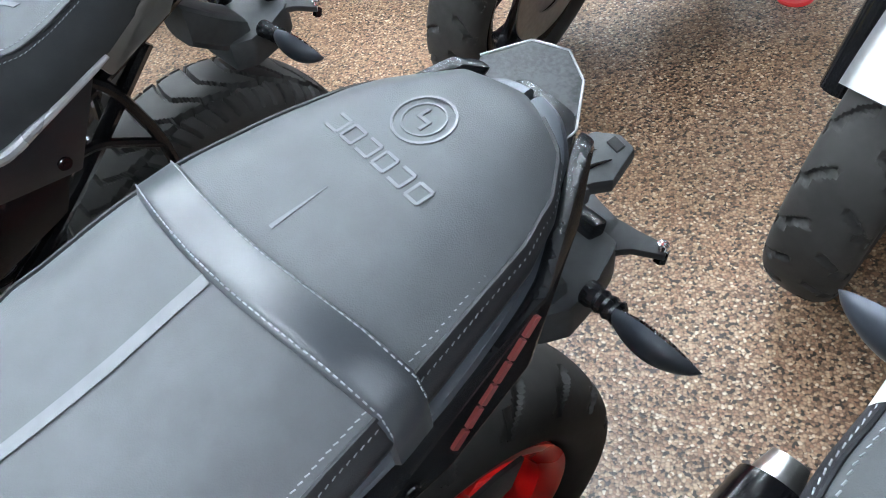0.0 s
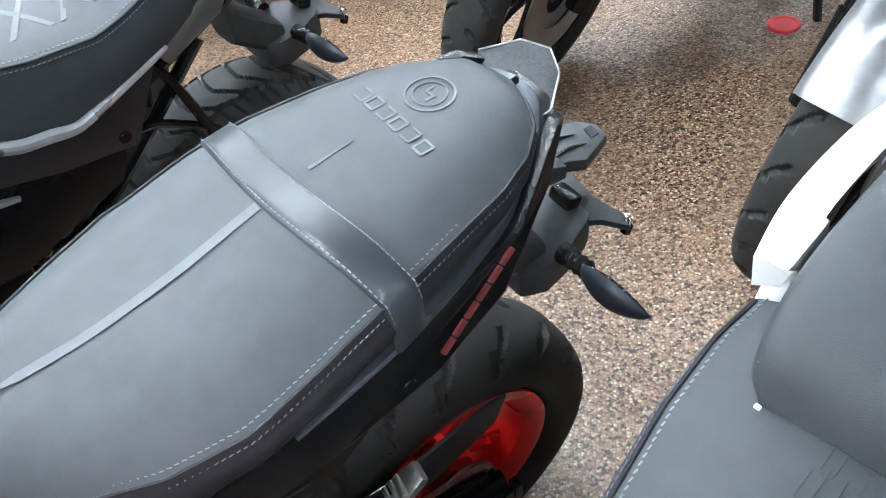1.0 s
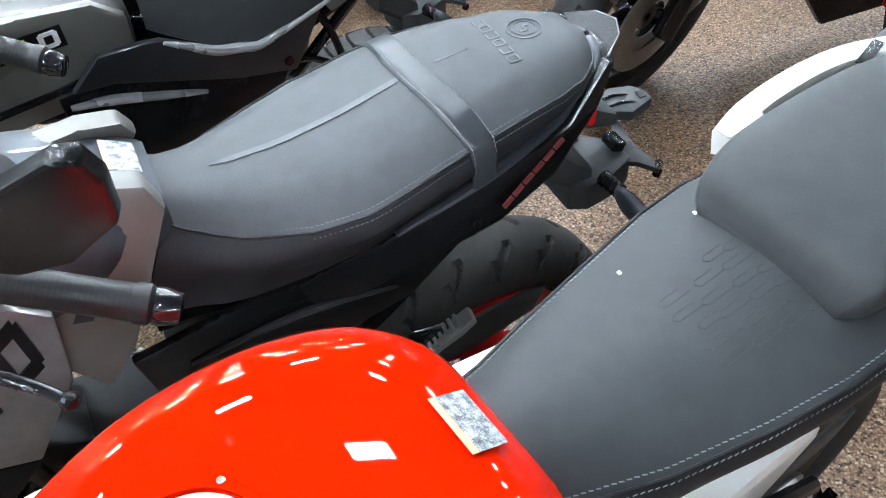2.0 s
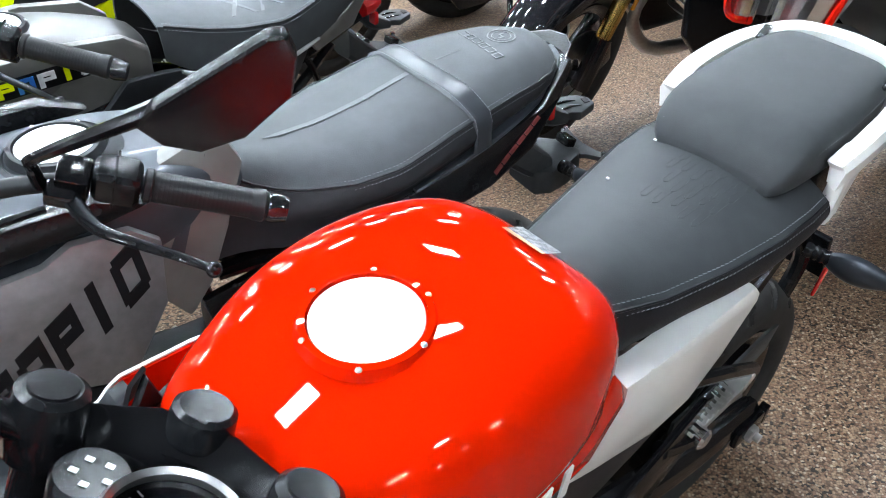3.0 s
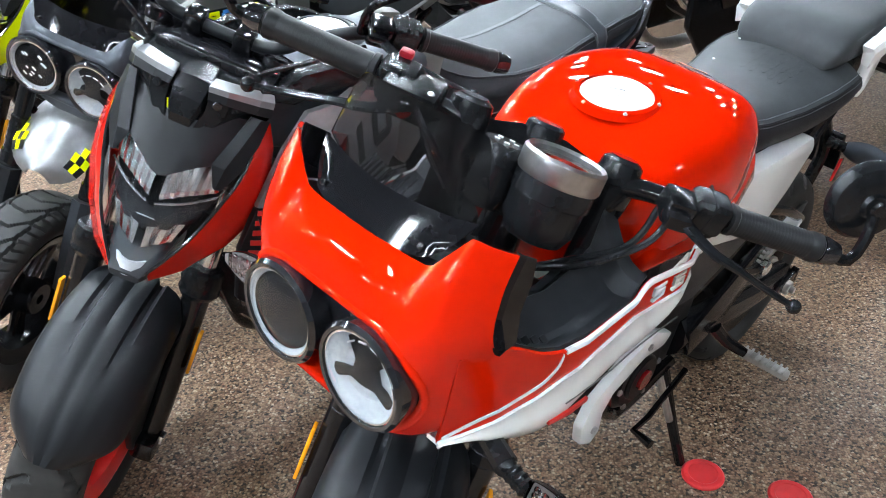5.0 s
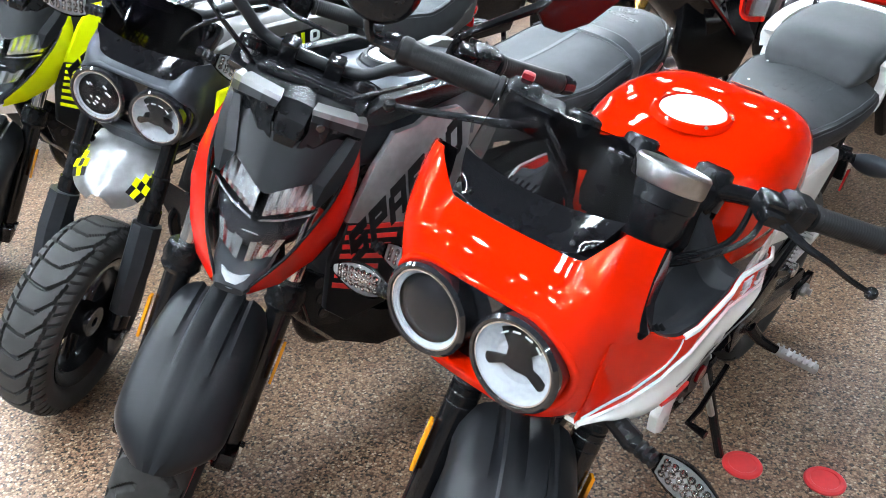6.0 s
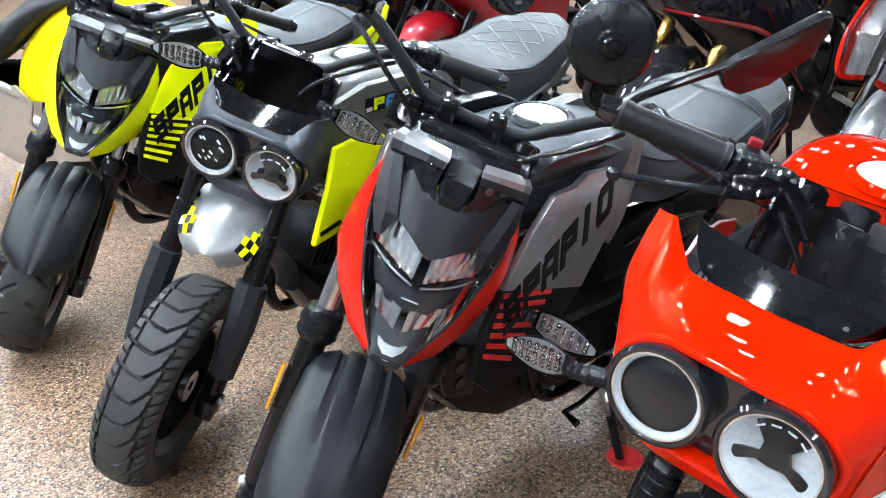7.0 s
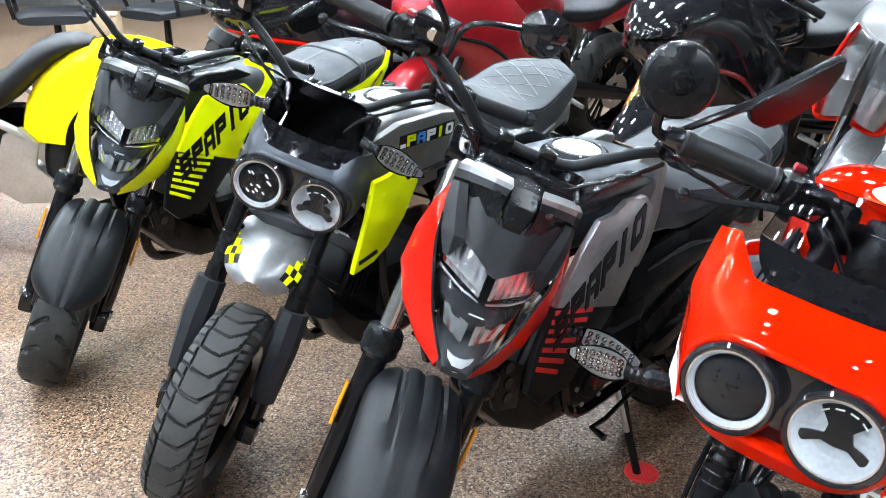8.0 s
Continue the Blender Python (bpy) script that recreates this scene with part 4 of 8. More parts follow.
def long_seat(e, tail_mat):
    """The long two-person seat: top, skirts, piping, stitches, strap."""
    ys = [-0.092, -0.088, -0.08, -0.07, -0.055, -0.035] + [-0.02 + 0.0225 * k for k in range(23)]
    top, left, right = [], [], []
    for y in ys:
        w, z, lo = seat_half(y), seat_top(y), seat_low(y)
        drop = 0.034 * min(1, w / 0.09)
        row = []
        for k in range(17):
            u = -1 + 2 * k / 16
            row.append(Vector((u * w * 0.93, y, z - drop * abs(u) ** 3.2)))
        top.append(row)
        for side, store in ((-1, left), (1, right)):
            q = []
            for k in range(8):
                t = k / 7
                bul = 0.07 * w * math.sin(math.pi * min(1, t * 1.4)) - 0.18 * w * max(0, t - 0.35)
                if y > 0.3:
                    bul += 0.055 * (y - 0.3) / 0.17 * t
                q.append(Vector((side * (w * 0.93 + bul), y + (0.05 * t * (y - 0.3) / 0.17 if y > 0.3 else 0), (z - drop) * (1 - t) + lo * t)))
            store.append(q)
    st = part("seat", bm_sheet(top, 0.004, inside=(0, 0.2, 0.3)), LEATHER, e, "dark grey seat cover with pale stitching", sharp=60)
    part("seat_skirt", bm_sheet(left, 0.004), LEATHER_SIDE, st, "smooth black seat side", sharp=60)
    part("seat_skirt", bm_sheet(right, 0.004), LEATHER_SIDE, st, "smooth black seat side", sharp=60)
    part("seat_nose", bm_sheet([left[-1], [Vector((p.x * 0.5, p.y + 0.006, p.z)) for p in left[-1]], [Vector((-p.x * 0.5, p.y + 0.006, p.z)) for p in left[-1]], right[-1]], 0.004), LEATHER_SIDE, st, "", sharp=60)
    yy = [-0.088 + 0.0075 * k for k in range(75)]
    for s in (-1, 1):
        line = [seam_at(y, s) + Vector((0, 0, 0.0012)) for y in yy]
        part("piping", bm_tube(line, 0.0022, 6), LEATHER_SIDE, st, "raised seam piping")
        part("stitching", bm_stitches([seam_at(y, s) + Vector((-s * 0.0065, 0, 0.0045)) for y in yy], 0.0036, 0.0022, 0.0006, 0.12), THREAD, st, "row of pale thread")
        part("stitching", bm_stitches([seam_at(y, s) + Vector((s * 0.0030, 0, -0.0050)) for y in yy], 0.0036, 0.0022, 0.0006, -0.12), THREAD, st, "row of pale thread")
    # strap across the seat
    grid, e1, e2 = [], [], []
    for k in range(41):
        u = -1.16 + 2.32 * k / 40
        row = []
        for j, dy in enumerate((-0.0175, -0.0148, -0.008, 0, 0.008, 0.0148, 0.0175)):
            y = 0.137 + dy + 0.016 * (1 - min(1, abs(u)) ** 2) + 0.012 * max(-1, min(1, u))
            w = seat_half(y) * 0.93
            z = seat_top(y) - 0.034 * min(1, abs(u)) ** 3.2
            x = u * w
            if abs(u) > 1:
                over = (abs(u) - 1) / 0.16
                x, z = math.copysign(w * (1.035 - 0.0 * over), u), z - 0.052 * over
            lift = 0.0015 if j in (0, 6) else 0.0055
            nx = math.copysign(min(1, max(0, (abs(u) - 0.75) / 0.25)), u)
            row.append(Vector((x + nx * lift, y, z + lift * (1 - abs(nx) * 0.6))))
        grid.append(row)
        e1.append(row[1] + Vector((0, 0.0, 0.0012)))
        e2.append(row[5] + Vector((0, 0.0, 0.0012)))
    sp = part("strap", bm_sheet(grid, 0.0025, inside=(0, 0.15, 0.3)), STRAP, st, "black leather strap across the seat", sharp=50)
    part("stitching", bm_stitches(e1, 0.0034, 0.0022, 0.0006), THREAD, sp, "pale thread along the edge")
    part("stitching", bm_stitches(e2, 0.0034, 0.0022, 0.0006), THREAD, sp, "pale thread along the edge")
    ln = [[Vector((s * 0.0050 * min(1, (0.405 - y) / 0.03 + 0.15), y, seat_top(y) + 0.0009)) for s in (-1, 1)] for y in [0.171 + 0.0234 * k for k in range(11)]]
    part("centre_line", bm_sheet(ln, 0.0005), SEAT_LINE, st, "pale line along the seat's middle")
    ln2 = [[Vector((s * 0.0020 * (y - 0.072) / 0.05, y, seat_top(y) + 0.0009)) for s in (-1, 1)] for y in [0.076 + 0.009 * k for k in range(6)]]
    part("centre_line", bm_sheet(ln2, 0.0005), SEAT_LINE, st)
    # embossed round badge and a row of plain blocks
    z = seat_top(-0.02) + 0.0006
    part("embossed_badge", join(bm_lathe([(0.0215, -0.0006), (0.0235, -0.0006), (0.0235, 0.0006), (0.0215, 0.0006)], (0.003, -0.006, z - 0.0002), (0, 0, 1), 36, True),
                                bm_lathe([(0.0150, -0.0006), (0.0162, -0.0006), (0.0162, 0.0006), (0.0150, 0.0006)], (0.003, -0.006, z - 0.0002), (0, 0, 1), 36, True),
                                bm_box((0.003, -0.006, z - 0.0002), (0.013, 0.003, 0.0012)), bm_box((-0.002, -0.002, z - 0.0002), (0.003, 0.009, 0.0012)), bm_box((0.008, -0.010, z - 0.0002), (0.003, 0.009, 0.0012))), EMBOSS, st, "embossed round badge")
    for k in range(6):
        x = -0.044 + 0.0180 * k
        w, h = 0.0122, 0.0135
        cx, cy, cz = -x, 0.037, seat_top(0.037) + 0.0003 - 0.034 * abs(x / (seat_half(0.037) * 0.93)) ** 3.2
        bar = join(bm_box((cx, cy + h / 2, cz), (w, 0.0024, 0.0011)), bm_box((cx, cy - h / 2, cz), (w, 0.0024, 0.0011)), bm_box((cx - w / 2, cy, cz), (0.0024, h, 0.0011)))
        if k % 2:
            bar = join(bar, bm_box((cx + w / 2, cy, cz), (0.0024, h, 0.0011)))
        part("embossed_block", bar, EMBOSS, st)
    # tail panels along both sides
    for s in (-1, 1):
        outline = [(0.36, 0.655), (0.24, 0.690), (0.12, 0.722), (0.0, 0.757), (-0.085, 0.790), (-0.105, 0.782), (-0.07, 0.735), (0.02, 0.690), (0.10, 0.655), (0.20, 0.635), (0.34, 0.60)]
        tp = part("tail_panel", bm_side(outline, s * 0.092, s * 0.108, 0.005, lambda y, z: 0.026 * math.sin(math.pi * max(0, min(1, (y + 0.12) / 0.52))) - 0.045 * max(0, (-y - 0.0)) / 0.1), tail_mat, e, "tail side panel beneath the seat")
        for k in range(6):
            c = Vector((0, 0.098 - 0.0145 * k, 0.678 + 0.0116 * k))
            q = [(c.y, c.z), (c.y - 0.0128, c.z + 0.0102), (c.y - 0.0170, c.z + 0.0050), (c.y - 0.0042, c.z - 0.0052)]
            part("tail_mark", bm_side(q, s * 0.106, s * 0.1092, 0.0, lambda y, z: 0.026 * math.sin(math.pi * max(0, min(1, (y + 0.12) / 0.52))) - 0.045 * max(0, (-y - 0.0)) / 0.1), PRINT_PALE_RED, tp, "dull red block mark")
        part("seam_rail", bm_tube([(s * 0.132, 0.24, 0.696), (s * 0.126, 0.12, 0.726), (s * 0.104, 0.017, 0.752), (s * 0.076, -0.040, 0.766), (s * 0.054, -0.070, 0.772), (s * 0.026, -0.092, 0.777), (s * 0.004, -0.098, 0.779)], (0.005, 0.009, 0.012, 0.012, 0.012, 0.012, 0.011), 10, 4, flat=0.75), RAIL_GREY, e, "blue-grey satin tail rail")
        part("panel_bolt", bm_bolt((s * 0.134, 0.135, 0.668), (s, 0, 0), 0.007, 0.005), SATIN_BLACK, tp)
        part("lower_panel", bm_side([(0.56, 0.635), (0.40, 0.655), (0.25, 0.635), (0.12, 0.645), (0.22, 0.565), (0.40, 0.52), (0.54, 0.53)], s * 0.098, s * 0.112, 0.005), PLASTIC, e, "black plastic panel below the seat")
        part("panel_crease", bm_tube([(s * 0.115, 0.50, 0.60), (s * 0.12, 0.36, 0.618), (s * 0.118, 0.24, 0.60)], (0.002, 0.006, 0.002), 6, 3), PLASTIC_GREY, e)
    return st


def tail_end(e, tray=True):
    """Tail lamp, number-plate holder, rear indicators, grab tray."""
    part("tail_lamp", join(bm_hull([(-0.055, 0.715, 0.060, 0.018, 0.026), (-0.085, 0.715, 0.052, 0.018, 0.026), (-0.115, 0.712, 0.034, 0.014, 0.020)], 20, 3)), RED_LENS, e, "red tail lamp lens")
    if tray:
        part("tail_tray", bm_plate([(-0.044, -0.075), (-0.040, -0.108), (-0.005, -0.150), (0.029, -0.168), (0.060, -0.156), (0.076, -0.114), (0.045, -0.075)], 0.004, pose(0.0, 0.0, 0.768, 0), 0.0015), SCUFFED, e, "scuffed dark plastic protector")
        part("tail_tip", bm_hull([(-0.06, 0.765, 0.068, 0.010, 0.03), (-0.095, 0.768, 0.050, 0.008, 0.03), (-0.118, 0.770, 0.03, 0.006, 0.022)], 18, 3), PLASTIC, e, "grey plastic tail tip")
    if tray:
        rim = [(-0.044, -0.075), (-0.040, -0.108), (-0.005, -0.150), (0.029, -0.168), (0.060, -0.156), (0.076, -0.114)]
        part("tray_edge", bm_tube([Vector((x, y, 0.7722)) for x, y in rim], 0.0011, 6), PLATE_GREY, e, "pale clear edge of the protector")
    body = join(bm_hull([(-0.02, 0.64, 0.036, 0.03, 0.05), (-0.07, 0.60, 0.036, 0.022, 0.05), (-0.11, 0.575, 0.034, 0.015, 0.04)], 14, 3, 4, 4),
                bm_plate([(0.060, -0.095), (0.060, -0.150), (0.020, -0.192), (-0.022, -0.190), (-0.030, -0.176), (-0.042, -0.145), (-0.050, -0.100), (-0.036, -0.070), (0.04, -0.070)], 0.050, pose(0, 0, 0.520), 0.006))
    h = part("plate_holder", body, HOLDER, e, "angular dark grey number-plate holder", sharp=25)
    for s in (-1, 1):
        part("holder_arm", bm_plate([(s * 0.014, -0.182), (s * 0.006, -0.212), (s * -0.024, -0.216), (s * -0.052, -0.222), (s * -0.064, -0.212), (s * -0.036, -0.194), (s * -0.026, -0.180)][::s], 0.010, pose(0, 0, 0.556), 0.002), HOLDER, h, "angular arm of the plate holder")
        part("holder_bolt", bm_bolt((s * 0.055, -0.217, 0.568), (0, -0.3, 1), 0.0065, 0.008), CHROME, h, "bright bolt")
        part("holder_nut", bm_disc((s * 0.055, -0.217, 0.550), (0, -0.3, 1), 0.007, 0.012, 6, 0.001), SATIN_BLACK, h)
        indicator(e, Matrix.Identity(4), (s * 0.046, -0.124, 0.572), (s * 0.176, -0.130, 0.580), (0, -1, 0.35), "rear_indicator")
    part("plate_lamp", bm_box((0.01, -0.178, 0.580), (0.034, 0.022, 0.018), 0.004, (20, 0, 0)), PLASTIC, h)
    cap = part("holder_cap", bm_plate([(0.062, -0.194), (0.052, -0.228), (0.032, -0.243), (0.009, -0.239), (-0.006, -0.194), (0.006, -0.176), (0.014, -0.120), (0.046, -0.120), (0.052, -0.170)], 0.016, pose(0, 0, 0.620, 0), 0.004), HOLDER, h, "angular grey plastic cap", sharp=25)
    part("cap_neck", bm_hull([(-0.085, 0.690, 0.026, 0.014, 0.03), (-0.120, 0.655, 0.028, 0.012, 0.03), (-0.170, 0.630, 0.024, 0.008, 0.015)], 12, 3, 4, 4, x0=0.024), HOLDER, h, "")
    part("cap_inlay", bm_plate([(0.016, -0.232), (0.032, -0.235), (0.032, -0.224), (0.016, -0.221)], 0.002, pose(0, 0, 0.6355)), INK, cap, "dark inlay")
    # dark strips laid on the cap imitate the shade in two grooves
    for x in (0.016, 0.036):
        part("cap_groove", bm_tube([(x, -0.150, 0.6375), (x + 0.004, -0.185, 0.6375), (x - 0.004, -0.210, 0.6375)], (0.0008, 0.0024, 0.0006), 6, 3), PLASTIC, cap)
    part("red_reflector", bm_box((0.0, -0.108, 0.668), (0.05, 0.012, 0.03), 0.004), RED_LENS, h, "red reflector")


def filler_cap(e, c, tilt, r=0.05, ring=PLASTIC_GREY):
    M = pose(c[0], c[1], c[2], tilt)
    z = Vector((0, 0, 1))
    cap = part("filler_cap", bm_lathe([(0, 0.004), (r - 0.006, 0.004), (r, 0.0), (r, -0.01), (0, -0.01)], (0, 0, 0), z, 48), CAP_WHITE, e, "pale round fuel filler cap", M)
    part("cap_ring", bm_lathe([(r + 0.002, -0.008), (r + 0.002, 0.003), (r + 0.008, 0.002), (r + 0.013, -0.008)], (0, 0, 0), z, 48), ring, cap, "", M)
    part("key_flap", join(bm_box((0.004, -0.004, 0.0045), (0.022, 0.0016, 0.0012), 0, (0, 0, 25)), bm_box((-0.006, 0.006, 0.0045), (0.002, 0.014, 0.0012), 0, (0, 0, 25)), bm_disc((0.0, 0.0, 0.0045), (0, 0, 1), 0.004, 0.001, 16)), STEEL, cap, "small key flap outline", M)
    for k in range(6):
        a = radians(60 * k + 15)
        part("cap_screw", bm_bolt(((r + 0.0075) * math.cos(a), (r + 0.0075) * math.sin(a), 0.0015), (0, 0, 1), 0.0032, 0.003), STEEL, cap, "", M)


HOOK = [(0, 0.72, 1, 1), (0, 0.36, 0.28, 0.72), (0, 0.36, 1, 0.62), (0.72, 0, 1, 0.36), (0, 0, 0.72, 0.24)]
BLOCKS = [[(0, 0, 0.3, 1), (0.3, 0.72, 1, 1), (0.72, 0.4, 1, 0.72), (0.3, 0.4, 0.72, 0.62)],
          [(0, 0, 0.28, 0.8), (0.12, 0.72, 1, 1), (0.72, 0, 1, 0.75), (0.28, 0.3, 0.72, 0.5)],
          [(0, 0, 0.3, 1), (0.3, 0.72, 1, 1), (0.72, 0.4, 1, 0.72), (0.3, 0.4, 0.72, 0.62)],
          [(0.3, 0, 0.62, 1)],
          [(0, 0.1, 0.28, 0.9), (0.72, 0.1, 1, 0.9), (0.1, 0.76, 0.9, 1), (0.1, 0, 0.9, 0.24)]]


# ---- the street model: single wedge-shaped headlamp ----
def wedge_head(e, S, cowl_mat):
    """Headlamp, black mask, coloured cowl wings and instrument visor."""
    V = lambda s, rows: [[Vector((s * x, y, z)) for x, y, z in r] for r in rows]
    both = lambda rows: [[Vector(p) for p in r] + [Vector((-x, y, z)) for x, y, z in r[-2::-1]] for r in rows]
    lens = []
    for z, w, yc, ys in ((0.640, 0.026, 1.160, 1.150), (0.668, 0.042, 1.150, 1.130), (0.705, 0.063, 1.130, 1.098), (0.747, 0.083, 1.101, 1.064), (0.780, 0.095, 1.074, 1.036), (0.806, 0.099, 1.050, 1.014)):
        lens.append([Vector((u * w, yc - (yc - ys) * abs(u) ** 1.5, z)) for u in [-1 + k / 6 for k in range(13)]])
    bowl = [[p + Vector((0, -0.036, 0.0)) for p in r] for r in lens]
    hl = part("headlamp", bm_sheet(bowl, 0.004), LAMP_DARK, e, "wedge-shaped headlamp with a clear lens", S)
    ln = part("lens", bm_sheet(lens, 0.002), CLEAR, hl, "clear headlamp lens", S)
    ln.visible_shadow = False
    for s in (-1, 1):
        rows = []
        for i, z in enumerate((0.743, 0.752, 0.763, 0.775, 0.787, 0.800)):
            rows.append([(0.008 + 0.0062 * k * (1 + 1.5 * (z - 0.76)), 1.092 - 0.0040 * k - 0.75 * (z - 0.743) + (0.0011 if k % 2 else -0.0011) - (0.004 if i in (0, 5) else 0), z + 0.0010 * k) for k in range(13)])
        part("reflector", bm_sheet(V(s, rows), 0.002), LAMP_STEEL, hl, "bright fluted reflector", S, sharp=3)
        part("eye_edge", bm_tube(V(s, [[(0.006, 1.097, 0.741), (0.044, 1.078, 0.744), (0.084, 1.046, 0.752)]])[0], 0.0022, 6, 3), LAMP_STEEL, hl, "", S)
        rows = []
        for i, z in enumerate((0.676, 0.684, 0.694, 0.706)):
            rows.append([(0.006 + 0.0075 * k + 0.3 * (z - 0.676) * k / 4, 1.130 - 0.005 * k - 0.55 * (z - 0.676) + (0.0012 if k % 2 else -0.0012), z + 0.002 * k) for k in range(6)])
        part("reflector", bm_sheet(V(s, rows), 0.002), LAMP_STEEL, hl, "bright lower reflector", S, sharp=3)
    part("shield_bar", bm_sheet(both([[(0.072, 1.058, 0.741), (0.040, 1.084, 0.738), (0, 1.098, 0.736)], [(0.066, 1.074, 0.722), (0.038, 1.100, 0.716), (0, 1.112, 0.712)], [(0.056, 1.084, 0.710), (0.034, 1.106, 0.706), (0, 1.116, 0.703)]]), 0.003), GLOSS_BLACK, hl, "glossy dark bar across the lamp", S, sharp=15)
    part("shield_mark", bm_box((0, 1.109, 0.722), (0.026, 0.001, 0.004), 0, (-35, 0, 0)), LAMP_WHITE, hl, "", S)
    chin = both([[(0.013, 1.158, 0.645), (0.007, 1.163, 0.644), (0, 1.164, 0.643)], [(0.019, 1.150, 0.656), (0.010, 1.156, 0.655), (0, 1.157, 0.654)], [(0.024, 1.142, 0.666), (0.012, 1.150, 0.665), (0, 1.151, 0.664)]])
    part("position_lamp", bm_sheet([[p + Vector((0, 0.003, 0.001)) for p in r] for r in chin], 0.004), LAMP_FROST, hl, "pale position lamp in the chin", S)
    part("chin", bm_hull([(1.06, 0.665, 0.050, 0.030, 0.030), (1.11, 0.655, 0.046, 0.028, 0.028), (1.148, 0.647, 0.034, 0.014, 0.016), (1.166, 0.643, 0.024, 0.006, 0.009)], 16, 3, 4, 4), PLASTIC_GREY, hl, "grey chin trim", S, sharp=25)
    # mask with a pointed middle lobe
    part("headlamp_mask", bm_sheet(both([
        [(0.092, 0.955, 0.868), (0.070, 0.990, 0.872), (0.036, 1.015, 0.862), (0.018, 1.020, 0.856), (0, 1.022, 0.853)],
        [(0.098, 0.985, 0.845), (0.060, 1.020, 0.842), (0.030, 1.042, 0.830), (0.014, 1.048, 0.825), (0, 1.050, 0.823)],
        [(0.103, 1.000, 0.826), (0.052, 1.046, 0.818), (0.024, 1.066, 0.806), (0.011, 1.071, 0.801), (0, 1.072, 0.799)],
        [(0.106, 1.010, 0.812), (0.046, 1.060, 0.806), (0.019, 1.077, 0.794), (0.009, 1.082, 0.790), (0, 1.083, 0.787)]]), 0.005), FENDER, e, "matt black angular mask above the lamp", S, sharp=18)
    for s in (-1, 1):
        part("mask_blade", bm_sheet(V(s, ([(0.114, 0.958, 0.856), (0.114, 0.990, 0.832), (0.104, 1.028, 0.800), (0.088, 1.054, 0.776)], [(0.104, 0.972, 0.866), (0.096, 1.010, 0.842), (0.084, 1.044, 0.810), (0.080, 1.062, 0.780)], [(0.090, 0.978, 0.870), (0.076, 1.016, 0.840), (0.064, 1.046, 0.812), (0.076, 1.060, 0.782)])), 0.005), FENDER, e, "dark angular blade beside the mask", S, sharp=15)
        # coloured wings with a fold along the middle
        a = [(0.108, 0.972, 0.852), (0.112, 1.000, 0.818), (0.108, 1.030, 0.785), (0.094, 1.064, 0.748), (0.074, 1.104, 0.708), (0.052, 1.132, 0.676), (0.030, 1.154, 0.648)]
        b = [(0.113, 0.962, 0.848), (0.126, 0.982, 0.808), (0.131, 1.004, 0.768), (0.126, 1.036, 0.722), (0.104, 1.078, 0.676), (0.072, 1.120, 0.646), (0.034, 1.152, 0.634)]
        c = [(0.111, 0.938, 0.838), (0.125, 0.938, 0.794), (0.134, 0.952, 0.744), (0.138, 0.990, 0.690), (0.111, 1.042, 0.650), (0.070, 1.102, 0.628), (0.028, 1.144, 0.620)]
        part("cowl_wing", bm_sheet(list(map(list, zip(*V(s, (a, b, c))))), 0.004), cowl_mat, e, "glossy painted headlamp wing", S, sharp=50)
        part("wing_edge", bm_tube(V(s, [[(x - 0.003, y + 0.002, z) for x, y, z in a[1:]]])[0], 0.0028, 6, 3), GLOSS_BLACK, e, "", S)
        part("lamp_bracket", bm_side([(0.90, 0.80), (0.96, 0.83), (1.00, 0.76), (0.97, 0.68), (0.91, 0.70)], s * 0.07, s * 0.10, 0.005), PLASTIC, e, "black lamp bracket", S)
    # instrument visor
    v = part("instrument_visor", bm_hull([(0.895, 0.882, 0.104, 0.022, 0.030), (0.940, 0.888, 0.104, 0.020, 0.028), (0.980, 0.884, 0.088, 0.014, 0.022), (1.000, 0.876, 0.060, 0.008, 0.016)], 12, 2, 5, 5), PLASTIC, e, "angular black instrument visor", S, sharp=18)
    for s in (-1, 1):
        cap = V(s, ([(0.106, 0.936, 0.890), (0.093, 0.950, 0.901), (0.053, 0.974, 0.912), (0.028, 0.980, 0.913)],
                    [(0.113, 0.948, 0.886), (0.097, 0.970, 0.899), (0.055, 0.994, 0.910), (0.026, 1.000, 0.911)],
                    [(0.114, 0.956, 0.862), (0.097, 0.980, 0.877), (0.056, 1.004, 0.892), (0.030, 1.009, 0.894)]))
        mid = [p.lerp(q, 0.42) for p, q in zip(cap[1], cap[2])]
        part("visor_plate", bm_sheet([cap[0], cap[1], mid], 0.004), PLATE_GREY, v, "grey faceted visor strip", S, sharp=15)
        part("visor_front", bm_sheet([mid, cap[2]], 0.004), FENDER, v, "", S, sharp=15)
        part("visor_cheek", bm_sheet(V(s, ([(0.112, 0.952, 0.862), (0.060, 0.998, 0.892), (0.030, 1.004, 0.894)], [(0.102, 0.962, 0.840), (0.058, 1.006, 0.870), (0.030, 1.014, 0.872)], [(0.085, 0.978, 0.830), (0.046, 1.018, 0.852), (0.022, 1.028, 0.850)])), 0.004), PLASTIC, v, "black recessed cheek", S, sharp=15)
        part("visor_bolt", bm_bolt((s * 0.046, 1.010, 0.890), (s * 0.3, 1, 0.3), 0.007, 0.005), GLOSS_BLACK, v, "", S)
    part("visor_keel", bm_hull([(0.945, 0.890, 0.022, 0.020, 0.04), (0.988, 0.886, 0.028, 0.022, 0.042), (1.014, 0.870, 0.025, 0.018, 0.030), (1.028, 0.856, 0.017, 0.007, 0.016)], 8, 1, 6, 6), PLASTIC, v, "", S, sharp=18)
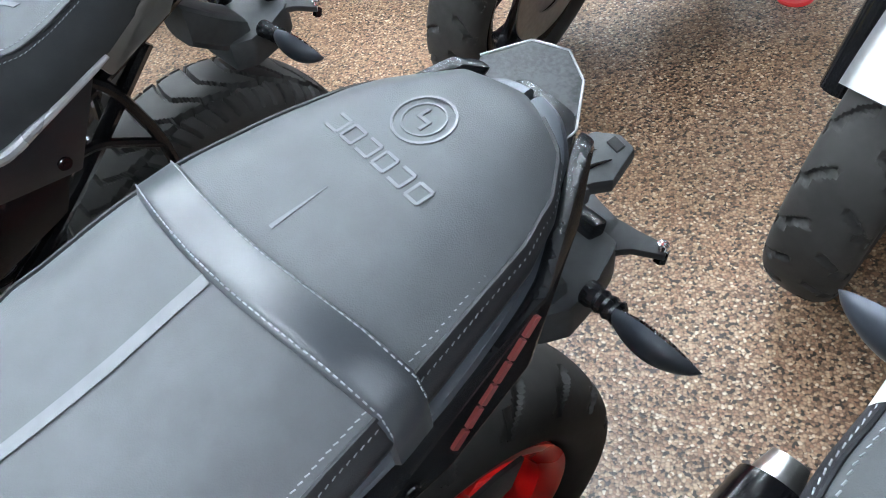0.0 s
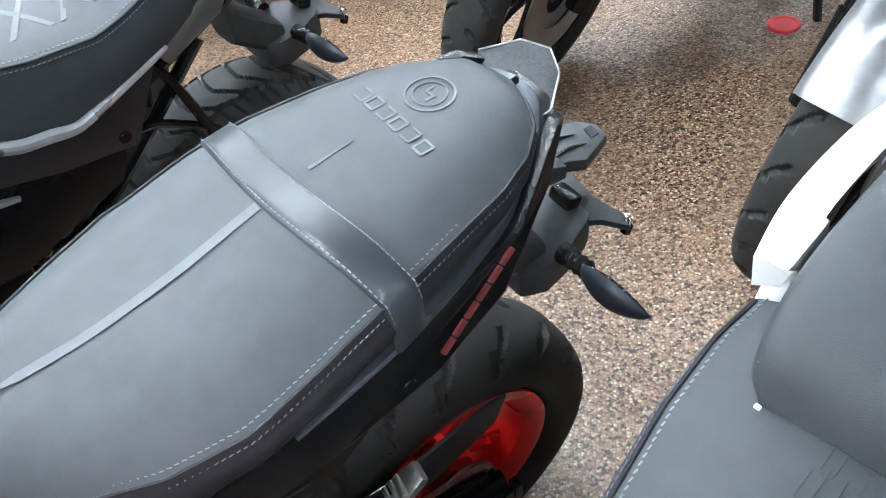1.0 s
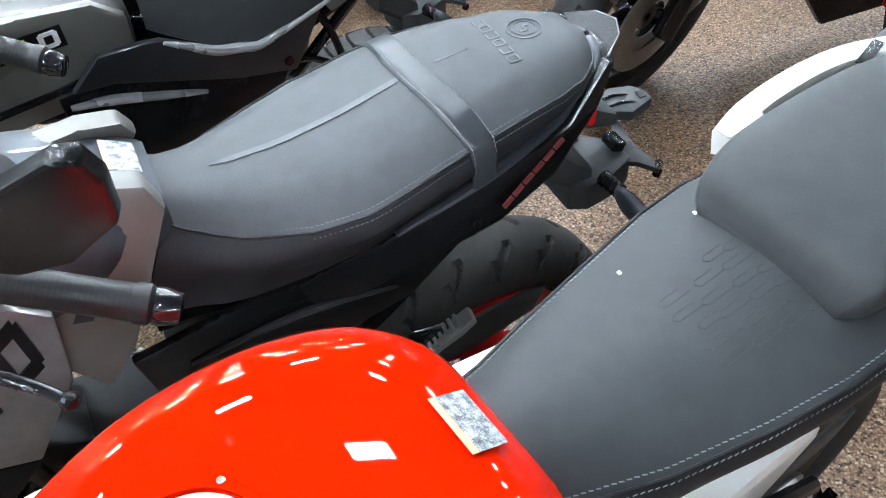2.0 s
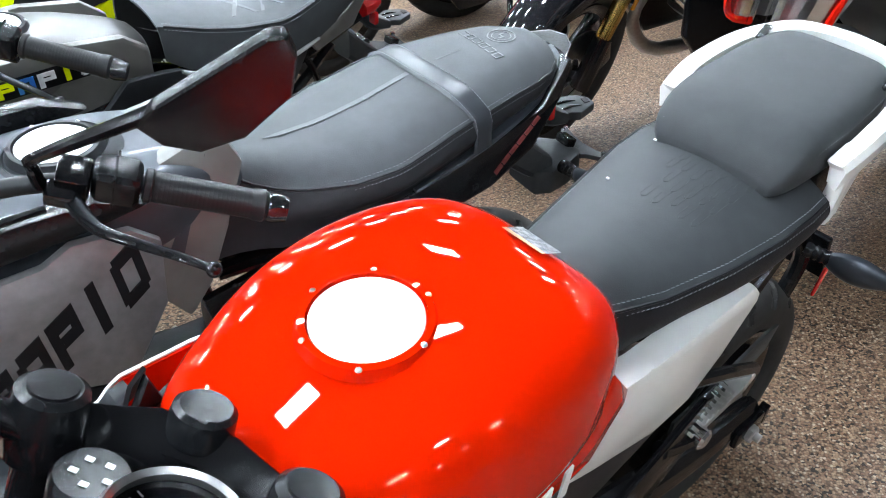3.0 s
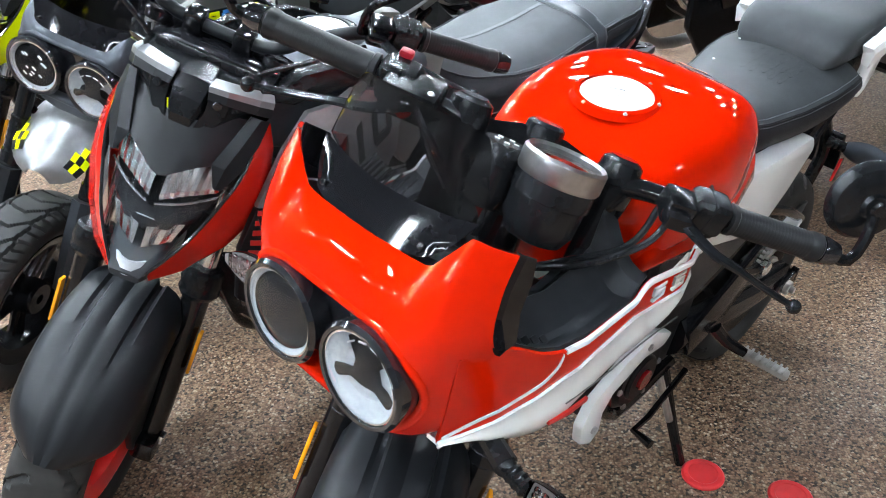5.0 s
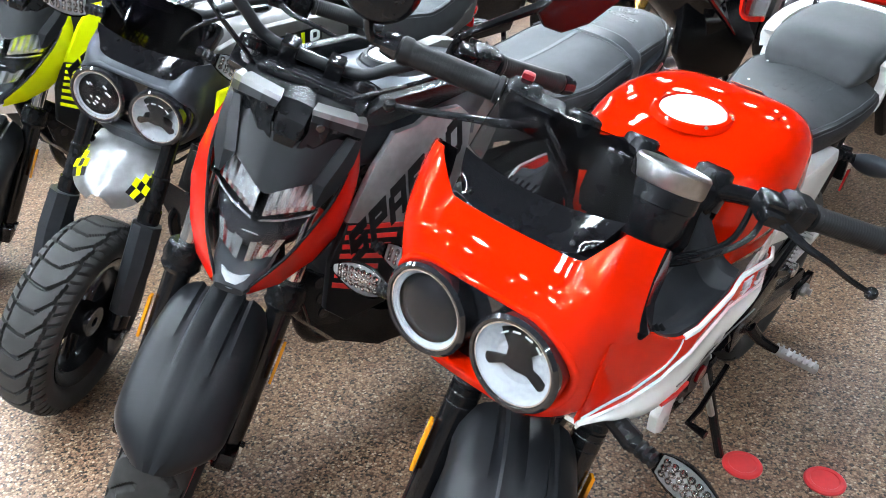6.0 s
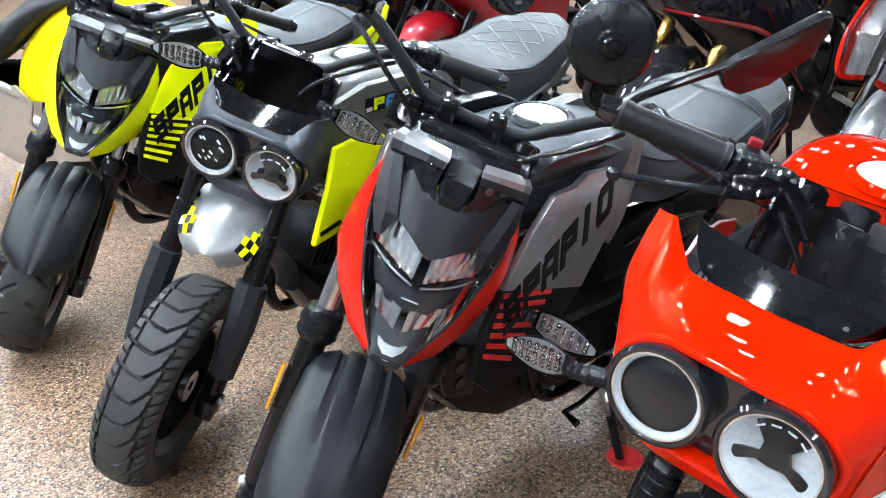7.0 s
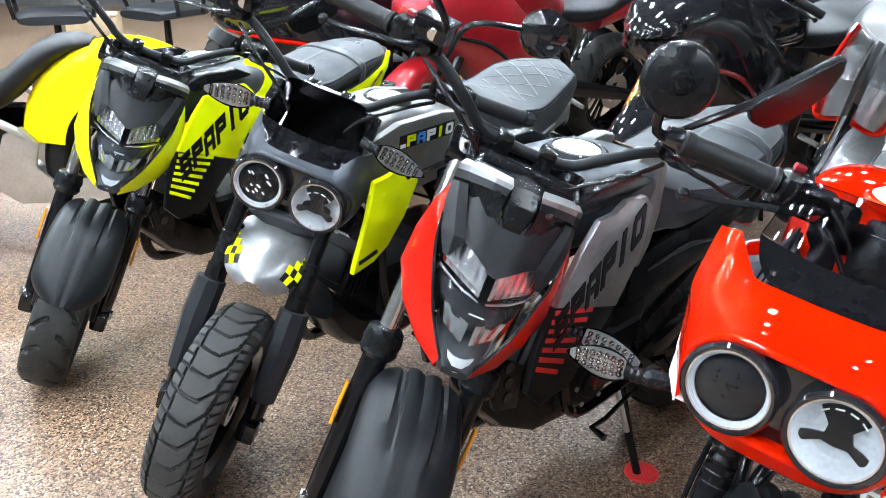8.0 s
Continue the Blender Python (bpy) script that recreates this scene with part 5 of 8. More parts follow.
    sc = part("instrument_screen", bm_box((0, 0.903, 0.898), (0.15, 0.075, 0.016), 0.005, (22, 0, 0)), GLOSS_BLACK, e, "dark instrument screen", S)
    part("screen_frame", bm_box((0, 0.938, 0.908), (0.165, 0.014, 0.014), 0.004, (22, 0, 0)), PLASTIC, sc, "", S)


def street_tank(e, top_mat, side_mat, shroud_mat, stripe_mat, mark_mat, low_mat=PLASTIC):
    """Tank cover with knee panels and big side shrouds."""
    part("tank", bm_hull([(0.462, 0.760, 0.066, 0.036, 0.05), (0.50, 0.772, 0.090, 0.050, 0.06), (0.57, 0.785, 0.118, 0.066, 0.08), (0.66, 0.795, 0.130, 0.070, 0.09), (0.76, 0.795, 0.122, 0.066, 0.09), (0.83, 0.785, 0.09, 0.05, 0.08), (0.855, 0.775, 0.06, 0.03, 0.06)], 32, 4, 3.2, 2.6), top_mat, e, "painted fuel tank cover")
    filler_cap(e, (0, 0.668, 0.868), 2, 0.047)
    part("cap_surround", bm_lathe([(0.060, -0.006), (0.064, 0.0), (0.080, -0.012), (0.095, -0.032)], (0, 0.668, 0.868), (0, 0, 1), 36), PLASTIC_GREY, e, "dark ring round the filler cap")
    part("warning_label", bm_plate([(-0.028, -0.016), (0.028, -0.016), (0.028, 0.016), (-0.028, 0.016)], 0.0006, pose(0, 0.486, 0.8185, 34)), LABEL, e, "printed warning label with fine text")
    part("label_band", bm_plate([(-0.028, 0.0165), (0.028, 0.0165), (0.028, 0.024), (-0.028, 0.024)], 0.0006, pose(0, 0.486, 0.8185, 34)), LABEL_ORANGE, e)
    for s in (-1, 1):
        fl = lambda y, z: 0.040 * max(0, min(1, (y - 0.50) / 0.30)) + 0.02 * max(0, (0.72 - z) / 0.15) * 0.6 - 0.050 * max(0, (z - 0.72) / 0.12)
        knee = part("knee_panel", bm_side([(0.462, 0.800), (0.475, 0.828), (0.52, 0.848), (0.60, 0.842), (0.665, 0.800), (0.63, 0.715), (0.585, 0.640), (0.545, 0.675), (0.505, 0.735)], s * 0.086, s * 0.122, 0.010, fl), side_mat, e, "painted knee panel of the tank")
        # thin triangle laid on the panel, darker except on the lime bike
        part("knee_facet", bm_side([(0.508, 0.830), (0.592, 0.745), (0.572, 0.738)], s * 0.122, s * 0.1238, 0.0005, fl), RAIL_GREY if side_mat is not LIME else LIME, knee, "narrow dark triangle on the knee panel")
        part("shoulder_panel", bm_side([(0.60, 0.842), (0.66, 0.872), (0.78, 0.872), (0.86, 0.845), (0.80, 0.825), (0.68, 0.835)], s * 0.105, s * 0.135, 0.006, lambda y, z: 0.01), low_mat, e, "dark shoulder panel")
        fs = lambda y, z: 0.024 + 0.06 * (y - 0.7) + 0.05 * (0.72 - z)
        up = [(0.600, 0.790), (0.632, 0.822), (0.700, 0.832), (0.735, 0.816), (0.786, 0.816), (0.834, 0.765), (0.892, 0.680), (0.745, 0.624), (0.680, 0.600), (0.612, 0.700)]
        sh = part("tank_shroud", bm_side(up, s * 0.122, s * 0.136, 0.004, fs), shroud_mat, e, "large painted side shroud with a block mark")
        lowp = [(0.892, 0.678), (0.930, 0.61), (0.945, 0.52), (0.90, 0.475), (0.81, 0.475), (0.70, 0.58), (0.682, 0.598), (0.745, 0.622)]
        part("shroud_tip", bm_side(lowp, s * 0.120, s * 0.135, 0.004, fs), INK, sh, "black lower shroud")
        for k in range(7):
            t = k / 6
            a, b = (0.930 - 0.038 * t, 0.562 + 0.104 * t), (0.858 - 0.090 * t, 0.524 + 0.100 * t)
            qs = bm_side([a, (a[0] - 0.002, a[1] + 0.0090), (b[0] - 0.002, b[1] + 0.0090), b], s * 0.134, s * 0.1366, 0.0, fs)
            part("stripe", qs, stripe_mat, sh, "coloured hatch stripe")
        # slanted block mark running up the shroud
        for k, strokes in enumerate([HOOK] + BLOCKS):
            bm = bmesh.new()
            for x0, y0, x1, y1 in strokes:
                def at(x, y):
                    q = (k * 1.18 + x) / 6.9
                    base = Vector((0, 0.888, 0.622)).lerp(Vector((0, 0.628, 0.776)), q)
                    v = base + Vector((0, 0.006, 0.074)) * (y - 0.5)
                    return (v.y, v.z)
                bm = join(bm, bm_side([at(x0, y0), at(x1, y0), at(x1, y1), at(x0, y1)], s * 0.135, s * 0.1385, 0.0, fs))
            part("mark_block", bm, mark_mat, sh)
        part("radiator_cowl", bm_side([(0.93, 0.55), (0.945, 0.50), (0.925, 0.42), (0.86, 0.40), (0.86, 0.50)], s * 0.088, s * 0.105, 0.005), PLASTIC, e, "black plastic cowl")
        # no holes are cut: black discs stand for their shaded insides
        for k in range(3):
            part("cowl_hole", bm_disc((s * 0.106, 0.905 - 0.004 * k, 0.515 - 0.036 * k), (1, 0, 0), 0.012, 0.003, 20), GLOSS_BLACK, e, "black disc standing for a round hole in the cowl")
    if shroud_mat is SILVER:
        indicator(e, Matrix.Identity(4), (-0.155, 0.835, 0.612), (-0.315, 0.808, 0.600), (0, 1, 0.25), "front_indicator")
    bel = bm_hull([(0.52, 0.285, 0.060, 0.02, 0.03), (0.62, 0.275, 0.078, 0.05, 0.040), (0.74, 0.300, 0.080, 0.07, 0.055), (0.84, 0.365, 0.070, 0.07, 0.070), (0.905, 0.425, 0.045, 0.045, 0.055), (0.925, 0.445, 0.02, 0.02, 0.03)], 10, 1, 5, 3)
    part("belly_pan", bel, PLASTIC, e, "black plastic belly pan", sharp=25)


def street_bike(cx, cy, yaw, lean, steer, cowl, rim, shroud, knee, stripe, mark, tail, top, label, name="motorcycle"):
    e = empty(name, pose(cx, cy, 0, 0, -lean, yaw))
    tagged(e, label, "motorcycle", "small motorcycles in the row")
    S = steering(steer)
    chassis(e, rim, "road")
    front_end(e, S, rim, "road", CHROME, boots=True)
    low_fender(e, S, FENDER, "matt black faceted front mudguard")
    wedge_head(e, S @ Matrix.Translation((-0.012 if steer > 42 else 0.0, 0, 0)), cowl)
    tall_bars(e, S)
    stalk_mirror(e, S, -1)
    stalk_mirror(e, S, 1)
    street_tank(e, top, knee, shroud, stripe, mark)
    long_seat(e, tail)
    tail_end(e)
    lengthen(e, [(-0.2, -0.012), (0.20, -0.012), (0.47, 0.0), (0.6, 0.0)], [(-0.2, 0.014), (0.30, 0.012), (0.48, 0.018), (0.57, 0.0), (0.66, -0.008), (0.8, -0.008)], 0.050)
    return e


# ---- the twin-lamp model ----
def round_lamp(e, M, c, bright, r=0.057):
    """A round lamp: a white three-armed bowl, or a dark dome inside a white ring."""
    f = Vector((0, 1, 0.06))
    lamp = part("headlamp", bm_lathe([(r - 0.012, -0.03), (r + 0.004, -0.02), (r + 0.006, 0.004), (r + 0.002, 0.009), (r - 0.002, 0.008), (r - 0.003, 0.0)], c, f, 48), GLOSS_BLACK, e, "round headlamp with a black bezel", M)
    B = M @ Matrix.Translation(c) @ f.to_track_quat("Z", "Y").to_matrix().to_4x4()
    part("chrome_ring", bm_lathe([(r - 0.0055, 0.0), (r - 0.003, 0.003), (r - 0.003, 0.006), (r - 0.005, 0.006)], c, f, 48, True), LAMP_STEEL, lamp, "bright inner ring", M)
    if bright:
        part("bowl", bm_lathe([(0.50 * r, -0.019), (0.68 * r, -0.014), (0.86 * r, -0.007), (r - 0.004, 0.001)], c, f, 48), LAMP_FROST, lamp, "white reflector bowl", M)
        part("bowl_floor", bm_lathe([(0.0, -0.020), (0.25 * r, -0.021), (0.50 * r, -0.019)], c, f, 40), LAMP_FROST, lamp, "grey bowl floor", M)
        # a dark three-armed web whose upper lobe fills the top of the lamp
        web = []
        for a0, q0, a1, q1 in ((38, 0.30, 46, 0.80), (60, 0.84, 90, 0.86), (120, 0.84, 134, 0.80), (142, 0.30, 192, 0.26)):
            web += [(a0, q0), (a1, q1)]
        for a in (205, 335):
            web += [(a - 13, 0.34), (a - 10.5, 0.70), (a, 0.78), (a + 10.5, 0.70), (a + 13, 0.34)]
            if a == 205:
                web.append((270, 0.24))
        web = [(q * r * math.cos(radians(a)), q * r * math.sin(radians(a))) for a, q in web]
        part("lamp_arms", bm_plate(web, 0.008, Matrix.Translation((0, 0, -0.006)), 0.0015), LAMP_DARK, lamp, "dark smoky three-armed web of the lamp", B)
        part("hub", bm_lathe([(0.0, 0.006), (0.16 * r, 0.0045), (0.26 * r, 0.001), (0.28 * r, -0.006)], c, f, 24), GLOSS_BLACK, lamp, "dark glossy lamp centre", M)
        # white bars painted in as glints on the upper lobe
        for k in range(4):
            a = radians(50 + 27 * k)
            part("facet", bm_box((0.60 * r * math.cos(a), 0.60 * r * math.sin(a), 0.0025), (0.010, 0.0016, 0.003), 0.0005, (0, 0, math.degrees(a) + 90)), LAMP_WHITE, lamp, "", B)
    else:
        part("light_ring", bm_lathe([(0.76 * r, -0.009), (0.80 * r, -0.004), (0.90 * r, -0.003), (r - 0.004, 0.001), (r - 0.004, -0.010)], c, f, 48), LAMP_FROST, lamp, "white ring round the lamp", M)
        part("bowl", bm_lathe([(0.0, -0.002), (0.25 * r, -0.003), (0.5 * r, -0.006), (0.70 * r, -0.011), (0.77 * r, -0.016)], c, f, 40), LAMP_DARK, lamp, "dark glossy dome", M)
        for k in range(9):
            x = (k - 4) * 0.15 * r
            h = math.sqrt(max(0.02, (0.70 * r) ** 2 - x * x))
            pts = [(x, h * q, 0.0005 - 0.012 * (x * x + h * h * q * q) / (0.7 * r) ** 2) for q in (-0.95, -0.6, -0.2, 0.2, 0.6, 0.95)]
            part("dome_rib", bm_tube([Vector(p) for p in pts], 0.0016, 6, 3), LAMP_DARK, lamp, "", B)
        # scattered white bars imitate specular glints on the dark dome
        for k in range(11):
            x, y = 0.42 * r * math.sin(2.4 * k + 0.6), 0.40 * r * math.cos(1.7 * k)
            part("facet", bm_box((x, y, 0.002 - 0.010 * (x * x + y * y) / (0.7 * r) ** 2), (0.010 - 0.0004 * k, 0.0016, 0.005), 0.0004, (0, 0, -35)), LAMP_WHITE, lamp, "", B)
    for k in range(5):
        a = radians(200 + 35 * k)
        part("ring_stud", bm_box((0.86 * r * math.cos(a), 0.86 * r * math.sin(a), -0.001), (0.004, 0.003, 0.004), 0.0008, (0, 0, math.degrees(a))), LAMP_STEEL, lamp, "", B)
    gl = [(0.0, 0.016), (r * 0.4, 0.0145), (r * 0.7, 0.011), (r - 0.003, 0.005)]
    ln = part("lens", bm_lathe(gl, c, f, 40), CLEAR, lamp, "clear domed lens", M)
    ln.visible_shadow = False
    return lamp


def nose_fairing(e, M, dy, mat, rows, top, screen_top, label, screen=SMOKE, lamp_z=0.730, lamp_y=1.188):
    """A rounded nose with two lamps side by side and a smoked screen."""
    grid = []
    n = 60
    prof = smooth_rows(rows, 8)
    for z, yf, ys, w, ex in prof:
        row = []
        for k in range(n + 1):
            v = -1 + 2 * k / n
            u = math.copysign(1 - (1 - abs(v)) ** 1.7, v)
            tz = z
            t = (z - rows[0][0]) / (rows[-1][0] - rows[0][0])
            dip = max(0.0, min(1.0, (abs(u) - 0.57) / 0.22)) - 0.3 * max(0.0, (abs(u) - 0.80) / 0.2)
            tz = z + top * dip * max(0, t - 0.6) / 0.4
            row.append(Vector((u * w, yf + dy - (yf - ys) * abs(u) ** ex, tz)))
        grid.append(row)
    def oval_at(k, grow=0.0):
        a = 2 * math.pi * k / 48
        return (0.068 * (1 if math.cos(a) > 0 else -1) + (0.064 + grow) * math.cos(a), (0.064 + grow) * math.sin(a))

    def skin_y(x, z):
        near = min(prof, key=lambda r: abs(r[0] - z))
        return near[1] + dy - (near[1] - near[2]) * min(1.0, abs(x) / near[3]) ** near[4]

    bm = bm_sheet(grid, 0.005)
    inside = lambda p: (max(0.0, abs(p.x) - 0.068) ** 2 + (p.z - lamp_z) ** 2) < 0.0655 ** 2
    bmesh.ops.delete(bm, geom=[f for f in bm.faces if inside(f.calc_center_median())], context="FACES")
    sh = part("nose_fairing", bm, mat, e, label, M, sharp=50)
    # black oval panel with the lamps, and its rim
    part("lamp_panel", bm_plate([oval_at(k) for k in range(48)], 0.02, pose(0, lamp_y + dy - 0.026, lamp_z, 90), 0.004), GLOSS_BLACK, sh, "black oval lamp panel", M)
    ring = []
    for k in range(48):
        row = []
        for g, back in ((-0.006, 0.030), (-0.006, 0.002), (-0.002, -0.002), (0.005, -0.0015), (0.007, 0.004)):
            x, z = oval_at(k, g)
            x0, z0 = oval_at(k)
            row.append(Vector((x, skin_y(x0, lamp_z + z0) - back, lamp_z + z)))
        ring.append(row)
    part("lamp_rim", bm_rings(ring, False, False, True), mat, sh, "rounded rim of the lamp opening", M, sharp=70)
    for s in (-1, 1):
        round_lamp(e, M, Vector((s * 0.067, lamp_y + dy - 0.002, lamp_z)), s < 0)
    zt, yt = rows[-1][0], rows[-1][1] + dy
    # glossy black cowl in front of the screen, then the screen itself
    back, rise = screen_top
    cowl, scr = [], []
    for k in range(5):
        t = k / 4
        cowl.append([Vector((u * (0.094 + 0.018 * t), yt + 0.002 - 0.034 * t - 0.006 * u * u - 0.008 * t * u * u - 0.016 * (1 - t) ** 2 * u ** 8, zt + 0.001 + 0.034 * t + 0.008 * t * u * u + 0.012 * (1 - t) ** 2 * u ** 8)) for u in [-1 + j / 8 for j in range(17)]])
    for k in range(9):
        t = k / 8
        w = 0.112 - 0.018 * t - 0.006 * t ** 6
        scr.append([Vector((u * w, yt - 0.032 - back * t - 0.014 * u * u * (1 - 0.5 * t) - 0.006 * u ** 6, zt + 0.034 + rise * t + 0.008 * u * u * (1 - t) - 0.010 * t * abs(u) ** 8)) for u in [-1 + j / 8 for j in range(17)]])
    part("screen_cowl", bm_sheet(cowl, 0.003), COWL_BLACK, e, "glossy black cowl below the screen", M, sharp=60)
    ws = part("windscreen", bm_sheet(scr, 0.003), screen, e, "small smoked windscreen", M, sharp=60)
    ws.visible_shadow = False
    rim = [r[0] for r in scr] + scr[-1][1:-1] + [r[-1] for r in reversed(scr)]
    part("screen_edge", bm_tube(rim, 0.0006, 6), SMOKE_DARK, ws, "polished edge", M)
    for s in (-1, 1):
        part("screen_screw", bm_bolt(cowl[1][2 if s < 0 else 14] + Vector((0, 0.003, 0.002)), (0, 0.7, 0.7), 0.0038, 0.0028), PLASTIC, e, "", M)
    return sh


def gauge_pods(e, S, short=1.0):
    """A round instrument with a bright rim, and a smaller warning-lamp pod beside it."""
    c, ax = Vector((-0.024, 0.952, 0.884)), Vector((0, -0.37, 0.93)).normalized()
    S = S @ Matrix.Translation(c) @ Matrix.Scale(0.89, 4) @ Matrix.Translation(-c)
    pod = part("gauge", bm_lathe([(0.0, -0.075 * short), (0.040, -0.085 * short), (0.050, -0.065 * short), (0.051, -0.03 * short), (0.054, -0.028 * short), (0.054, 0.014), (0.049, 0.014)], c, ax, 36), PLASTIC, e, "round gauge in a black pod with a bright rim", S)
    part("gauge_rim", bm_lathe([(0.0545, -0.004), (0.0565, 0.0), (0.0565, 0.024), (0.053, 0.028), (0.0485, 0.024), (0.051, 0.0)], c, ax, 48, True), STEEL, pod, "brushed aluminium rim", S)
    part("dial", bm_disc(c + ax * 0.014, ax, 0.0495, 0.003, 36), GLOSS_BLACK, pod, "black dial", S)
    B = S @ Matrix.Translation(c + ax * 0.0165) @ ax.to_track_quat("Z", "Y").to_matrix().to_4x4()
    tick = bmesh.new()
    for k in range(19):
        a = radians(-30 + 12 * k)
        tick = join(tick, bm_box((0.040 * math.cos(a), 0.040 * math.sin(a), 0), (0.007 if k % 3 == 0 else 0.004, 0.0014, 0.0006), 0, (0, 0, math.degrees(a))))
    part("dial_marks", tick, LAMP_WHITE, pod, "pale tick marks", B)
    part("needle", bm_box((0.010, 0.006, 0.0012), (0.026, 0.0018, 0.0008), 0, (0, 0, 32)), RED_LENS, pod, "red needle", B)
    part("needle_hub", bm_disc((0, 0, 0.001), (0, 0, 1), 0.006, 0.004, 16, 0.001), PLASTIC, pod, "", B)
    part("gauge_glass", bm_lathe([(0, 0.0215), (0.028, 0.0205), (0.0495, 0.018)], c, ax, 36), CLEAR, pod, "", S)
    c2 = Vector((0.052, 0.928, 0.866))
    p2 = part("warning_lamp_pod", bm_lathe([(0.0, -0.07 * short), (0.022, -0.07 * short), (0.029, -0.05 * short), (0.031, 0.012), (0.028, 0.018), (0.0, 0.019)], c2, ax, 28), PLASTIC, e, "small black pod with warning lamps", S)
    B2 = S @ Matrix.Translation(c2 + ax * 0.0195) @ ax.to_track_quat("Z", "Y").to_matrix().to_4x4()
    sym = bmesh.new()
    for k in range(5):
        a = radians(20 + 72 * k)
        sym = join(sym, bm_box((0.014 * math.cos(a), 0.014 * math.sin(a), 0), (0.007, 0.005, 0.0008)))
    part("lamp_symbols", sym, LAMP_WHITE, p2, "", B2)
    part("pod_bracket", bm_box((0.01, 0.93, 0.80), (0.11, 0.04, 0.012), 0.003, (-30, 0, 0)), SATIN_BLACK, e, "", S)


def bar_end_mirror(e, S, s, end, hub, face):
    """A round mirror on an arm at the end of the bar."""
    o, h, f = Vector(end), Vector(hub), Vector(face).normalized()
    m = part("bar_end_mirror", bm_tube([o, o + Vector((s * 0.028, 0.004, 0.002)), o.lerp(h, 0.55) + Vector((s * 0.020, 0, 0)), h], (0.009, 0.007, 0.0075, 0.007), 8, 3), SATIN_BLACK, e, "round black bar-end mirror", S)
    part("mirror_shell", bm_lathe([(0.0, 0.020), (0.014, 0.020), (0.017, 0.015), (0.032, 0.014), (0.045, 0.009), (0.050, 0.002), (0.051, -0.006), (0.047, -0.008)], h - f * 0.018, f, 48), PLASTIC, m, "round black mirror housing", S)
    part("mirror_glass", bm_disc(h - f * 0.024, f, 0.047, 0.002, 40), MIRROR, m, "mirror glass", S)
    part("mirror_joint", bm_disc(h + f * 0.004, f, 0.010, 0.012, 16, 0.003), SATIN_BLACK, m, "", S)


def clip_bars(e, S):
    """Low bars with three raised caps on the top clamp, as on the racer."""
    ends = {-1: ((-0.225, 0.920, 0.897), (-0.350, 0.898, 0.893)), 1: ((0.210, 0.905, 0.893), (0.352, 0.893, 0.889))}
    for s in (-1, 1):
        i, o = Vector(ends[s][0]), Vector(ends[s][1])
        part("handlebar", bm_tube([(s * 0.085, 0.905, 0.868), (s * 0.13, 0.912, 0.885), i + (i - o) * 0.30, i, o], (0.014, 0.0125, 0.0115, 0.0115, 0.0115), 12, 4), SATIN_BLACK, e, "black low handlebar half", S)
        part("bar_clamp", bm_lathe([(0.0, -0.03), (0.026, -0.03), (0.028, -0.012), (0.026, 0.0), (0.0, 0.0)], fork_point(s * 0.096, 0.03), AXIS, 24), SATIN_BLACK, e, "", S)
        part("fork_cap", bm_lathe([(0.0, 0.030), (0.020, 0.030), (0.0255, 0.026), (0.027, 0.012), (0.027, 0.0), (0.022, -0.004)], fork_point(s * 0.096, 0.034), AXIS, 32), PLASTIC, e, "black knurled fork cap", S)
        controls(e, S, s, i, o, (0, 0.89, 0.87), (0.165, 0.930, 0.890), (0.072, -0.040))
    yk = [(-0.118, -0.024), (-0.125, 0.0), (-0.118, 0.024), (-0.07, 0.016), (-0.03, 0.003), (0.03, 0.003), (0.07, 0.016), (0.118, 0.024), (0.125, 0.0), (0.118, -0.024), (0.06, -0.040), (0.03, -0.050), (-0.03, -0.050), (-0.06, -0.040)]
    part("upper_clamp", bm_plate(yk, 0.016, pose(0, 0.895, 0.838, -25), 0.004), SATIN_BLACK, e, "black cast top clamp", S)
    part("stem_cap", bm_lathe([(0.0, 0.026), (0.020, 0.026), (0.0245, 0.022), (0.026, 0.006), (0.026, 0.0)], HEAD + AXIS * 0.007, AXIS, 32), PLASTIC, e, "black stem cap", S)
    cables(e, S, [((-0.165, 0.935, 0.885), ((-0.14, 0.985, 0.865), (-0.08, 1.0, 0.81)), (-0.02, 0.94, 0.72)),
                  ((-0.15, 0.925, 0.88), ((-0.13, 0.97, 0.845), (-0.07, 0.985, 0.80)), (-0.02, 0.93, 0.70)),
                  ((0.15, 0.915, 0.885), ((0.13, 0.965, 0.87), (0.08, 0.985, 0.82)), (0.03, 0.94, 0.72)),
                  ((0.13, 0.915, 0.89), ((0.15, 0.965, 0.905), (0.10, 0.985, 0.86)), (0.05, 0.95, 0.74))])
    bar_end_mirror(e, S, -1, (-0.360, 0.896, 0.893), (-0.390, 0.862, 0.952), (-0.25, 0.93, 0.25))
    bar_end_mirror(e, S, 1, (0.362, 0.892, 0.889), (0.399, 0.915, 0.968), (0.1, 0.97, 0.2))


